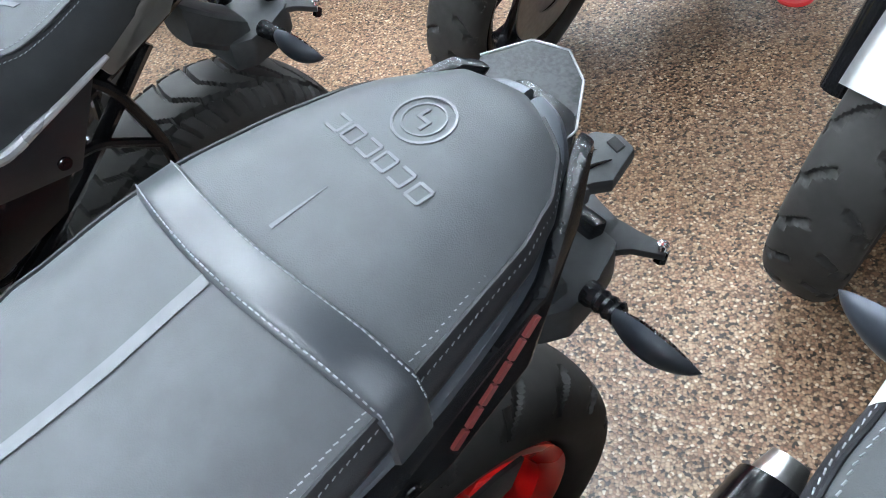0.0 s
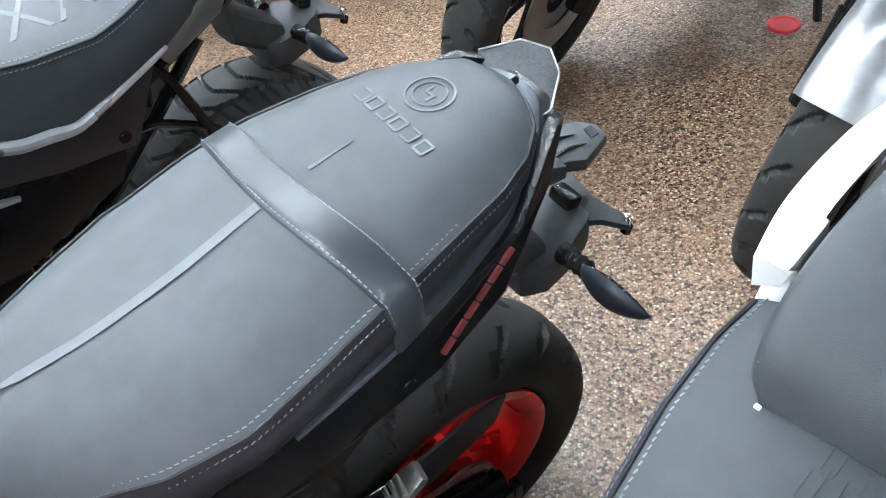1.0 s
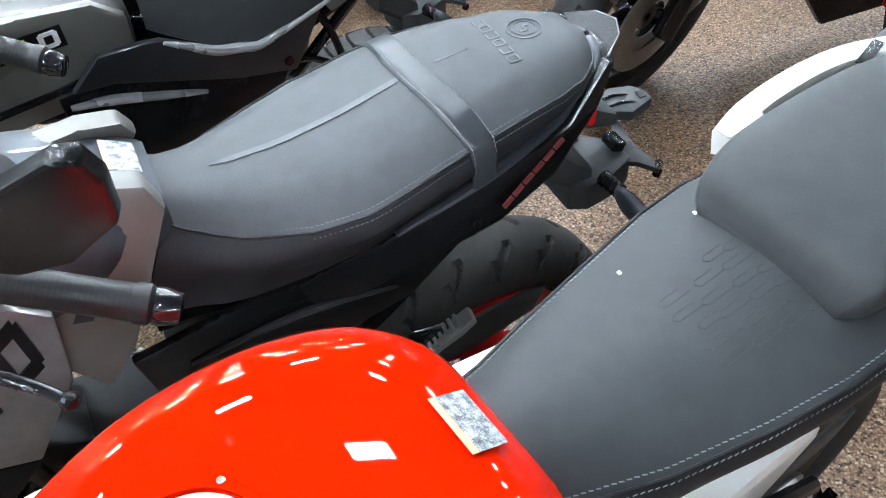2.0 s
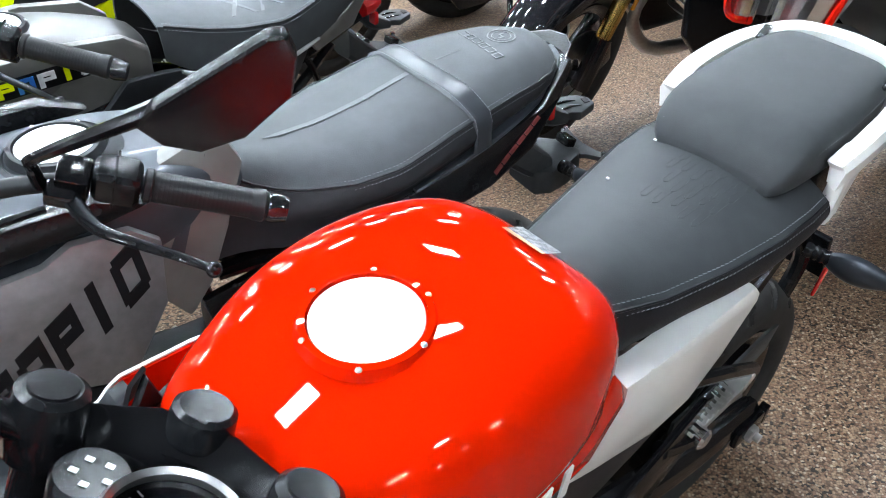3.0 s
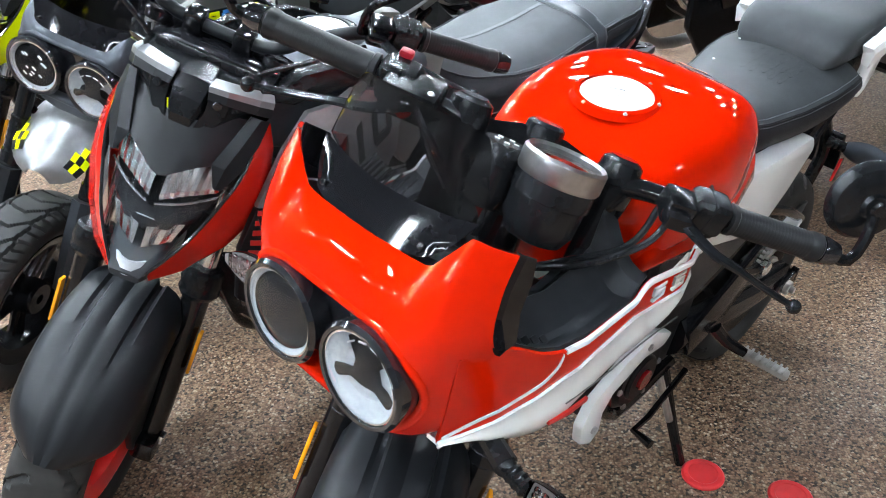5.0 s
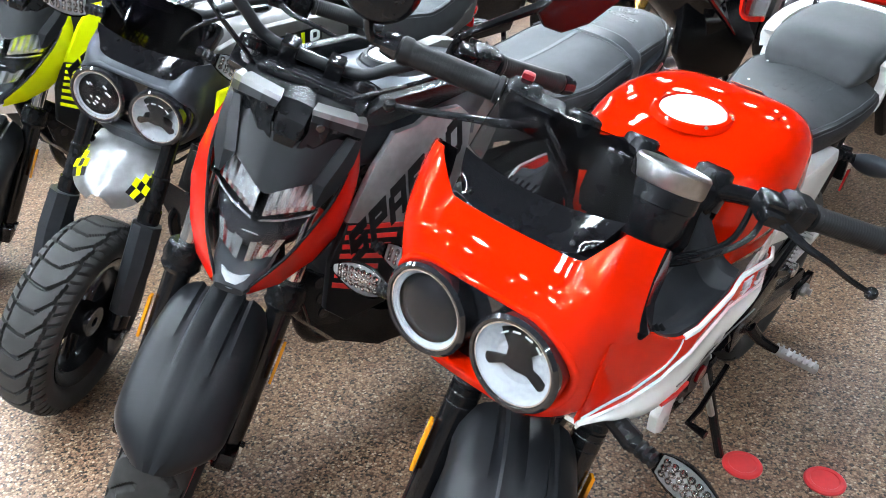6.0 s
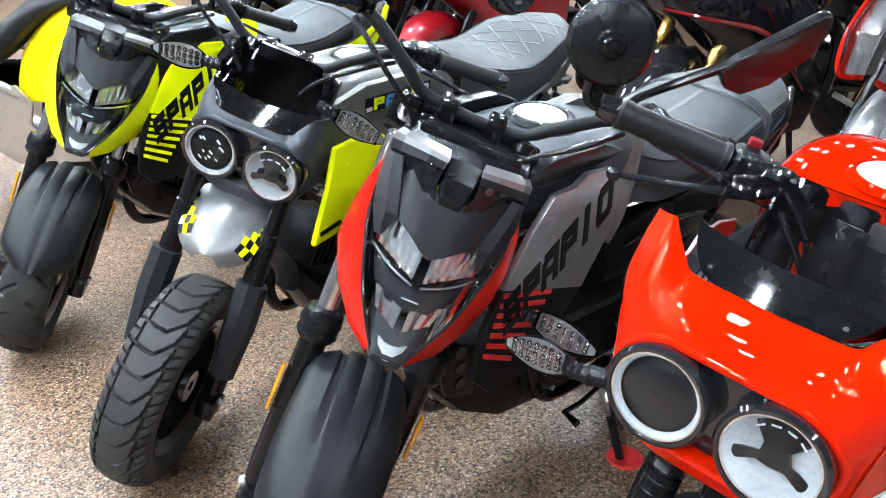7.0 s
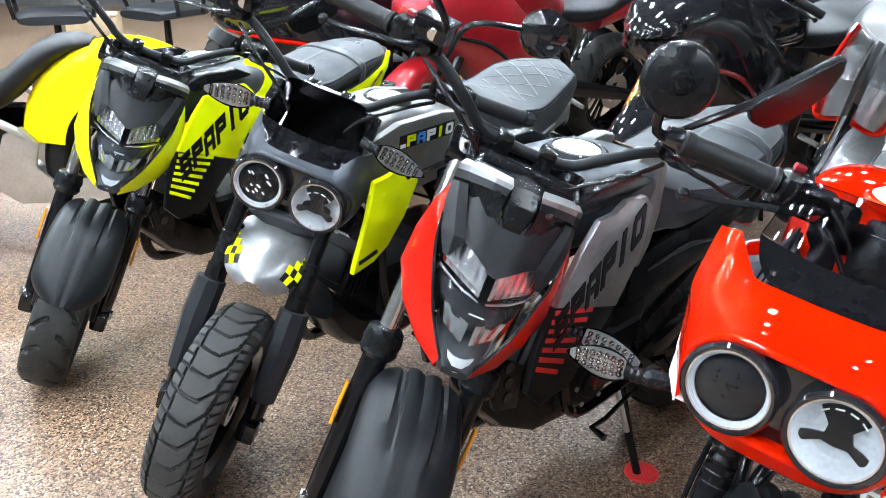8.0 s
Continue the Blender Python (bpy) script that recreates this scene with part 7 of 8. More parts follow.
        part("panel_line", bm_side([(0.46, 0.735), (0.56, 0.722), (0.70, 0.712), (0.78, 0.722), (0.78, 0.712), (0.68, 0.700), (0.54, 0.710), (0.45, 0.724)], s * 0.104, s * 0.107, 0.001, fl), GLOSS_BLACK, sp)
        band = [(0.528, 0.788), (0.722, 0.786), (0.724, 0.820), (0.530, 0.824)]
        part("sticker", bm_side(band, s * 0.1045, s * 0.106, 0, fl), INK, sp, "black sticker strip")
        cols = (LIME, STICKER_BLUE, LAMP_WHITE, LIME, LAMP_WHITE)
        for k, strokes in enumerate(BLOCKS):
            bm = bmesh.new()
            for x0, y0, x1, y1 in strokes:
                def at(x, y):
                    q = (k * 1.2 + x) / 5.9
                    v = Vector((0, 0.700, 0.791)).lerp(Vector((0, 0.533, 0.793)), q) + Vector((0, 0.001, 0.027)) * y
                    return (v.y, v.z)
                bm = join(bm, bm_side([at(x0, y0), at(x1, y0), at(x1, y1), at(x0, y1)], s * 0.106, s * 0.1073, 0.0, fl))
            part("sticker_block", bm, cols[k], sp, "coloured block")
        part("sticker_note", bm_side([(0.704, 0.790), (0.720, 0.789), (0.721, 0.798), (0.705, 0.799)], s * 0.1050, s * 0.1066, 0, fl), LAMP_WHITE, sp)
        lime = [(0.838, 0.748), (0.80, 0.752), (0.74, 0.762), (0.695, 0.745), (0.690, 0.715), (0.735, 0.640), (0.79, 0.582), (0.84, 0.556), (0.905, 0.545), (0.885, 0.60), (0.862, 0.66)]
        lp = part("lime_panel", bm_side(lime, s * 0.136, s * 0.152, 0.005, lambda y, z: 0.018 * (0.73 - z) / 0.2), LIME, e, "glossy lime radiator panel", sharp=40)
        part("panel_bolt", bm_bolt((s * 0.152, 0.806, 0.706), (s, 0, 0), 0.010, 0.006), LIME, lp, "dark round bolt")
        part("panel_bolt", bm_bolt((s * 0.152, 0.728, 0.736), (s, 0, 0), 0.007, 0.006), SATIN_BLACK, lp, "dark round bolt")
        part("panel_mark", bm_side([(0.888, 0.566), (0.830, 0.578), (0.831, 0.587), (0.889, 0.575)], s * 0.150, s * 0.1545, 0, lambda y, z: 0.0145), INK, lp, "small dark mark")
    trail_seat(e)
    tail_end(e, tray=False)
    part("skid_plate", bm_hull([(0.50, 0.245, 0.08, 0.02, 0.03), (0.64, 0.25, 0.10, 0.05, 0.04), (0.78, 0.30, 0.095, 0.07, 0.06), (0.87, 0.40, 0.08, 0.06, 0.05)], 16, 3, 3, 2.4), PLASTIC, e, "black skid plate")
    for s in (-1, 1):
        m = part("mirror", bm_tube([(s * 0.205, 0.865, 1.01), (s * 0.21, 0.872, 1.09), (s * 0.235, 0.868, 1.175), (s * 0.33, 0.850, 1.200)], 0.006, 8, 4), SATIN_BLACK, e, "round black mirror on a stalk", S)
        part("mirror_shell", bm_lathe([(0.0, 0.020), (0.02, 0.018), (0.042, 0.010), (0.050, 0.0), (0.048, -0.006), (0.0, -0.006)], (s * 0.378, 0.845, 1.206), (0, 1, 0.1), 32), GLOSS_BLACK, m, "", S)
    lengthen(e, [(-0.1, -0.055), (0.25, -0.050), (0.50, -0.010), (0.65, 0.0)], axle=-0.040)
    return e


def trail_seat(e):
    """Tall-sided seat with quilted top, bright trim, dark side panels and a short tail."""
    at = lambda pts, y: next((p + (q - p) * (y - a) / (b - a) for (a, p), (b, q) in zip(pts, pts[1:]) if y <= b), pts[-1][1])
    seam = [(-0.075, 0.835), (0.0, 0.838), (0.08, 0.826), (0.13, 0.808), (0.17, 0.795), (0.21, 0.788), (0.28, 0.795), (0.35, 0.810), (0.42, 0.832)]
    half = [(-0.075, 0.020), (-0.065, 0.055), (-0.04, 0.088), (0.02, 0.112), (0.08, 0.126), (0.13, 0.133), (0.20, 0.136), (0.30, 0.128), (0.38, 0.108), (0.42, 0.095)]
    trim = [(-0.075, 0.812), (-0.02, 0.798), (0.053, 0.768), (0.13, 0.736), (0.21, 0.712), (0.275, 0.694), (0.34, 0.712), (0.41, 0.757), (0.43, 0.775)]
    ys = [-0.075, -0.065, -0.05] + [-0.035 + 0.0228 * k for k in range(21)]
    zz = lambda x, y: at(seam, y) + 0.020 * (1 - min(1.0, abs(x) / max(0.01, at(half, y))) ** 2.6)
    top = [[Vector((u * at(half, y), y, zz(u * at(half, y), y))) for u in [-1 + k / 8 for k in range(17)]] for y in ys]
    st = part("seat", bm_sheet(top, 0.004), LEATHER, e, "dark grey seat cover with pressed quilting", sharp=60)
    yy = [-0.06 + 0.0076 * k for k in range(63)]
    for s in (-1, 1):
        side = []
        for y in ys:
            w, a, b = at(half, y), at(seam, y), at(trim, y)
            side.append([Vector((s * (w + 0.006 * math.sin(math.pi * t * 0.9) + 0.010 * t), y, a + (b - a) * t)) for t in [k / 6 for k in range(7)]])
        part("seat_skirt", bm_sheet(side, 0.004), SUEDE, st, "smooth black seat side", sharp=60)
        line = [Vector((s * at(half, y), y, at(seam, y) + 0.0012)) for y in yy]
        part("piping", bm_tube(line, 0.0022, 6), LEATHER_SIDE, st, "raised seam piping")
        part("stitching", bm_stitches([p + Vector((-s * 0.0065, 0, 0.0035)) for p in line], 0.0036, 0.0022, 0.0006, 0.12), THREAD, st, "row of pale thread")
        part("stitching", bm_stitches([p + Vector((s * 0.0040, 0, -0.0050)) for p in line], 0.0036, 0.0022, 0.0006, -0.12), THREAD, st, "row of pale thread")
        for k in range(5):
            y0 = 0.02 + 0.06 * k
            for sl in (-1, 1):
                q = [[Vector((s * x, y0 + sl * 0.55 * (x - 0.05) + d, zz(x, y0 + sl * 0.55 * (x - 0.05)) + 0.0008)) for d in (-0.004, 0.004)] for x in [0.008 + 0.0105 * j for j in range(9)]]
                part("quilt_line", bm_sheet(q, 0.0008), SEAT_LINE, st, "pressed quilting line")
        low = [(y, at(trim, y)) for y in (0.41, 0.34, 0.275, 0.21, 0.142)]
        pn = part("side_panel", bm_side([(0.50, 0.765), (0.44, 0.762)] + low + [(0.213, 0.613), (0.31, 0.636), (0.49, 0.710), (0.55, 0.715)], s * 0.122, s * 0.139, 0.005), TAIL_DARK, e, "dark satin side panel below the seat")
        part("panel_bolt", bm_bolt((s * 0.141, 0.228, 0.638), (s, 0, 0), 0.009, 0.005), SATIN_BLACK, pn)
        part("seat_trim", bm_tube([(s * 0.146, y, at(trim, y)) for y in (0.41, 0.375, 0.34, 0.305, 0.275, 0.24, 0.21, 0.16, 0.13)], (0.003, 0.007, 0.009, 0.009, 0.008, 0.007, 0.006, 0.005, 0.003), 10, 6), BRIGHT_TRIM, e, "bright trim strip below the seat")
        part("tail_cheek", bm_side([(0.148, 0.735), (0.10, 0.752), (0.053, 0.774), (-0.02, 0.806), (-0.078, 0.822), (-0.082, 0.802), (-0.03, 0.772), (0.04, 0.735), (0.132, 0.702)], s * 0.112, s * 0.128, 0.005, lambda y, z: 0.010 - 0.07 * max(0, 0.03 - y) / 0.1), WARM_GREY, e, "warm grey tail panel")
        part("cheek_edge", bm_tube([(s * (0.132 - 0.06 * max(0, 0.03 - y) / 0.1), y, z) for y, z in ((0.14, 0.732), (0.10, 0.749), (0.053, 0.770), (-0.02, 0.802), (-0.07, 0.818))], 0.003, 6, 3), SATIN_BLACK, e)
        part("lower_panel", bm_side([(0.57, 0.700), (0.49, 0.704), (0.31, 0.630), (0.225, 0.608), (0.25, 0.56), (0.40, 0.51), (0.56, 0.53)], s * 0.108, s * 0.126, 0.005), PLASTIC, e, "black plastic panel below the seat")
        part("side_rail", bm_tube([(s * 0.136, 0.56, 0.694), (s * 0.136, 0.50, 0.683), (s * 0.135, 0.43, 0.658), (s * 0.132, 0.365, 0.632)], (0.005, 0.009, 0.008, 0.004), 8, 4), BRIGHT_TRIM, e, "bright side rail")
        part("peg_stay", bm_tube([(s * 0.100, 0.150, 0.690), (s * 0.100, 0.125, 0.650), (s * 0.100, 0.097, 0.546), (s * 0.11, 0.10, 0.47)], 0.008, 8, 3), SATIN_BLACK, e, "black tubular stay")
        part("peg_stay", bm_tube([(s * 0.100, 0.20, 0.605), (s * 0.100, 0.166, 0.597), (s * 0.100, 0.10, 0.548)], 0.007, 8, 3), SATIN_BLACK, e, "black tubular stay")
    part("tail_tip", bm_hull([(0.0, 0.78, 0.09, 0.03, 0.05), (-0.06, 0.79, 0.075, 0.022, 0.045), (-0.10, 0.80, 0.05, 0.014, 0.03)], 18, 3), PLASTIC, e, "black plastic tail tip")
    return st


def stand_disc(x, y):
    d = part("stand_disc", bm_lathe([(0, 0.0), (0.042, 0.0), (0.042, 0.004), (0.038, 0.0075), (0.030, 0.0075), (0.028, 0.006), (0, 0.006)], (x, y, 0.0005), (0, 0, 1), 40), DISC_RED)
    return tagged(d, "round red plastic disc under a side stand", "stand disc", "red stand discs")


# ---- larger motorcycles standing behind ----
def big_bike(cx, cy, yaw, lean, steer, body, accent, fork_mat, label, screen=True, tall=0.0, fender=None, seat_mat=LEATHER_SIDE):
    e = empty("motorcycle", pose(cx, cy, 0, 0, -lean, yaw))
    tagged(e, label, "motorcycle", "larger motorcycles behind the row")
    I = Matrix.Identity(4)
    wb, r = 1.42, 0.312
    ax = Vector((0, -math.sin(RAKE), math.cos(RAKE)))
    hp = Vector((0, wb - 0.33, 0.86))
    S = Matrix.Translation(hp) @ Matrix.Rotation(radians(steer), 4, ax) @ Matrix.Translation(-hp)
    fw = Vector((0, wb, r))
    wheel("rear_wheel", Vector((0, 0, r)), r, 0.16, 0.222, "road", SATIN_BLACK, e, I)
    wheel("front_wheel", fw, r, 0.122, 0.222, "road", SATIN_BLACK, e, S)
    for s in (-1, 1):
        leg = part("fork_leg", bm_tube([hp + Vector((s * 0.105, 0.03, 0.10)), fw + Vector((s * 0.105, -0.04, 0.10))], 0.024, 14), fork_mat, e, "fork tube", S)
        part("slider", bm_tube([fw + Vector((s * 0.105, -0.06, 0.14)), fw + Vector((s * 0.105, 0, -0.02))], 0.03, 14), SATIN_BLACK, leg, "", S)
        part("brake_caliper", bm_box(fw + Vector((s * 0.085, -0.10, 0.06)), (0.05, 0.06, 0.10), 0.012, (-20, 0, 0)), SATIN_BLACK, leg, "", S)
        part("front_disc", bm_lathe([(0.09, -0.002), (0.155, -0.002), (0.155, 0.002), (0.09, 0.002)], fw + Vector((s * 0.066, 0, 0)), seg=48, closed=True), STEEL, leg, "", S)
        part("reflector", bm_box(hp + Vector((s * 0.132, 0.18, -0.30)), (0.006, 0.02, 0.07), 0.002, (24, 0, 0)), AMBER, leg, "", S)
    prof = [(-0.075, -0.06), (-0.070, -0.015), (-0.05, 0.008), (0, 0.018), (0.05, 0.008), (0.070, -0.015), (0.075, -0.06)]
    grid = [[fw + Vector((x, (r + 0.012 + d) * math.cos(a), (r + 0.012 + d) * math.sin(a))) for x, d in prof] for a in [radians(150 - 110 * k / 20) for k in range(21)]]
    part("front_mudguard", bm_sheet(grid, 0.004), fender or body, e, "front mudguard", S, sharp=40)
    part("swingarm", join(*[bm_tube([(s * 0.10, 0.52, 0.42), (s * 0.115, 0.2, 0.36), (s * 0.115, -0.03, r)], (0.035, 0.03, 0.024), 10, 3, flat=1.4) for s in (-1, 1)]), SATIN_BLACK, e)
    eng = part("engine", join(bm_box((0, 0.72, 0.46), (0.30, 0.36, 0.26), 0.05, seg=3), bm_box((0, 0.88, 0.58), (0.26, 0.16, 0.22), 0.03, (20, 0, 0))), ENGINE, e, "dark engine block")
    for s in (-1, 1):
        part("engine_cover", bm_disc((s * 0.155, 0.70, 0.44), (1, 0, 0), 0.10, 0.05, 32, 0.02), ENGINE, eng)
    part("frame", join(*[bm_tube([(s * 0.06, wb - 0.36, 0.84), (s * 0.15, 0.82, 0.74), (s * 0.14, 0.55, 0.62), (s * 0.12, 0.50, 0.36)], 0.028, 10, 4) for s in (-1, 1)]), SATIN_BLACK, e, "black frame")
    part("exhaust", join(bm_tube([(0.05, 1.02, 0.50), (0.06, 1.08, 0.36), (0.10, 0.92, 0.20), (0.14, 0.5, 0.20)], 0.025, 12, 4), bm_tube([(0.16, 0.45, 0.22), (0.20, 0.1, 0.36), (0.21, -0.05, 0.42)], (0.04, 0.062, 0.055), 16, 3)), STEEL, e, "steel exhaust")
    part("tank", bm_hull([(0.55, 0.82, 0.10, 0.06, 0.08), (0.66, 0.86, 0.155, 0.10, 0.10), (0.80, 0.88, 0.18, 0.12, 0.12), (0.95, 0.88, 0.17, 0.11, 0.12), (1.05, 0.86, 0.12, 0.07, 0.09)], 32, 4), body, e, "painted fuel tank", sharp=60)
    part("seat", bm_hull([(0.58, 0.80, 0.11, 0.03, 0.06), (0.44, 0.80, 0.15, 0.035, 0.07), (0.28, 0.81, 0.155, 0.04, 0.07), (0.20, 0.84, 0.14, 0.045, 0.07), (0.02, 0.88, 0.12, 0.04, 0.06), (-0.12, 0.90, 0.08, 0.03, 0.05)], 28, 4), seat_mat, e, "black stepped seat", sharp=60)
    part("tail_section", bm_hull([(0.30, 0.74, 0.13, 0.06, 0.06), (0.05, 0.80, 0.125, 0.06, 0.06), (-0.15, 0.86, 0.09, 0.04, 0.05), (-0.24, 0.885, 0.05, 0.02, 0.025)], 24, 3), body, e, "painted tail section", sharp=50)
    part("tail_lamp", bm_box((0, -0.235, 0.875), (0.10, 0.02, 0.03), 0.006), RED_LENS, e)
    part("plate_holder", bm_tube([(0, -0.14, 0.82), (0, -0.26, 0.68), (0, -0.30, 0.58)], (0.03, 0.025, 0.03), 8, 3), PLASTIC, e)
    for s in (-1, 1):
        indicator(e, I, (s * 0.05, -0.22, 0.68), (s * 0.17, -0.23, 0.69), (0, -1, 0.1), "rear_indicator")
    hz = 0.92 + tall
    fo = part("front_fairing", bm_hull([(wb - 0.74, 0.66, 0.16, 0.10, 0.30), (wb - 0.58, 0.70, 0.20, 0.18, 0.36), (wb - 0.40, 0.78, 0.22, 0.22, 0.32), (wb - 0.20, 0.86, 0.205, 0.20, 0.24), (wb - 0.04, 0.865, 0.15, 0.13, 0.14), (wb + 0.04, 0.85, 0.085, 0.07, 0.08), (wb + 0.075, 0.84, 0.03, 0.02, 0.03)], 40, 5, 2.3, 2.8), body, e, "painted front fairing", sharp=45)
    for s in (-1, 1):
        lm = [[Vector((s * (0.018 + 0.125 * u), wb + 0.062 - 0.105 * u ** 1.5 - 0.02 * v, hz - 0.10 + 0.075 * v + 0.045 * u - 0.03 * v * (1 - u))) for u in (0, 0.2, 0.4, 0.6, 0.8, 1.0)] for v in (0, 0.33, 0.66, 1.0)]
        part("headlamp_bowl", bm_sheet([[p + Vector((0, 0.001, 0)) for p in q] for q in lm], 0.004), LAMP_STEEL, fo, "bright headlamp bowl", sharp=4)
        part("headlamp_lens", bm_sheet([[p + Vector((0, 0.022, 0.004)) for p in q] for q in lm], 0.003), CLEAR, fo, "clear headlamp lens")
        for k in range(3):
            c = Vector((s * (0.045 + 0.033 * k), wb + 0.060 - 0.014 * k * (1 + 0.6 * k), hz - 0.055 + 0.014 * k))
            part("headlamp_reflector", bm_lathe([(0, -0.012), (0.012, -0.008), (0.0155, 0.004), (0.0135, 0.004)], c, (s * 0.35, 1, 0.15), 18), CHROME, fo, "bright reflector")
        side = [(wb - 0.34, 0.66), (wb - 0.50, 0.74), (wb - 0.66, 0.58), (wb - 0.80, 0.40), (wb - 0.74, 0.26), (wb - 0.48, 0.24), (wb - 0.36, 0.40)]
        pn = part("side_fairing", bm_side(side, s * 0.16, s * 0.195, 0.012), PLASTIC, e, "black lower side fairing", sharp=40)
        part("accent_line", bm_tube([(s * 0.06, wb + 0.05, hz - 0.13), (s * 0.17, wb - 0.08, hz - 0.15), (s * 0.228, wb - 0.30, hz - 0.20), (s * 0.215, wb - 0.52, 0.56), (s * 0.20, wb - 0.66, 0.44)], (0.004, 0.008, 0.011, 0.009, 0.004), 6, 5), accent, pn, "coloured accent line")
        part("fairing_vent", bm_side([(wb - 0.42, 0.62), (wb - 0.52, 0.64), (wb - 0.62, 0.48), (wb - 0.50, 0.46)], s * 0.193, s * 0.202, 0.004), GLOSS_BLACK, pn)
    if screen:
        scr = [[Vector((u * (0.15 - 0.03 * t), wb - 0.09 - 0.16 * t - 0.09 * abs(u) ** 2, hz + 0.11 + 0.20 * t)) for u in [-1 + k / 6 for k in range(13)]] for t in [k / 6 for k in range(7)]]
        part("windscreen", bm_sheet(scr, 0.003), SMOKE, e, "smoked windscreen")
    bar = [(-0.36, wb - 0.46, 1.02), (-0.22, wb - 0.40, 1.05), (-0.10, wb - 0.34, 1.02), (0.10, wb - 0.34, 1.02), (0.22, wb - 0.40, 1.05), (0.36, wb - 0.46, 1.02)]
    part("handlebar", bm_tube(bar, 0.012, 10, 4), SATIN_BLACK, e, "", S)
    for s in (-1, 1):
        part("grip", bm_tube([(s * 0.25, wb - 0.415, 1.046), (s * 0.36, wb - 0.46, 1.02)], 0.018, 12), GRIP_RUBBER, e, "black rubber grip", S)
        part("switch_box", bm_box((s * 0.22, wb - 0.40, 1.05), (0.05, 0.045, 0.05), 0.008), PLASTIC, e, "", S)
        lever(e, S, s, (s * 0.20, wb - 0.355, 1.05), (s * 0.35, wb - 0.39, 1.01), "black lever")
        m = part("mirror", bm_tube([(s * 0.19, wb - 0.37, 1.06), (s * 0.22, wb - 0.36, 1.14), (s * 0.29, wb - 0.38, 1.18)], 0.007, 8, 4), SATIN_BLACK, e, "black mirror on a stalk", S)
        part("mirror_shell", bm_hull([(wb - 0.40, 1.19, 0.062, 0.036, 0.036), (wb - 0.375, 1.19, 0.058, 0.034, 0.034), (wb - 0.35, 1.19, 0.03, 0.016, 0.016)], 16, 2, x0=s * 0.33), PLASTIC, m, "", S)
        part("footrest", bm_tube([(s * 0.15, 0.46, 0.36), (s * 0.25, 0.46, 0.35)], (0.014, 0.012), 8), STEEL, e)
    part("cable", bm_tube([(-0.2, wb - 0.36, 1.05), (-0.14, wb - 0.22, 1.02), (-0.06, wb - 0.22, 0.92), (-0.02, wb - 0.34, 0.8)], 0.005, 8, 5), PLASTIC, e)
    st = part("side_stand", bm_tube([(-0.10, 0.66, 0.30), (-0.20, 0.70, 0.12), (-0.25, 0.72, 0.02)], (0.015, 0.012, 0.012), 8), SATIN_BLACK, e, "black side stand")
    part("foot", bm_box((-0.25, 0.71, 0.014), (0.04, 0.08, 0.008), 0.003), SATIN_BLACK, st)
    return e


def framed_lamps(e):
    """A pair of tall clear lamps in silver cheeks, edged below with a red U-shaped strip."""
    for s in (-1, 1):
        P = lambda x, y, z: Vector((s * x, y, z))
        low, out, top = P(0.100, 1.580, 0.690), P(0.125, 1.540, 0.800), P(0.110, 1.440, 0.950)
        mid, inner = P(0.020, 1.610, 0.705), P(0.020, 1.530, 0.930)
        grid = [[a.lerp(b, k / 6) + Vector((0, 0.012 * math.sin(math.pi * k / 6), 0)) for k in range(7)] for a, b in ((low, mid), (out, mid.lerp(inner, 0.5) + Vector((0, 0.02, 0))), (top, inner))]
        cheek = part("lamp_cheek", bm_sheet([[p + Vector((0, -0.045, 0.0)) for p in q] for q in grid], 0.03), SILVER, e, "silver cheek round the lamp", sharp=40)
        part("lamp_cells", bm_sheet([[p + Vector((0, -0.008 - 0.006 * ((i + j) % 2), 0)) for j, p in enumerate(q)] for i, q in enumerate(grid)], 0.003), LAMP_STEEL, cheek, "bright lamp cells", sharp=4)
        part("lamp_lens", bm_sheet([[p + Vector((0, 0.010, 0)) for p in q] for q in grid], 0.003), CLEAR, cheek, "clear lamp lens")
        part("red_edging", bm_tube([top, out, low, mid], 0.008, 8, 5), RED, cheek, "red edging strip")


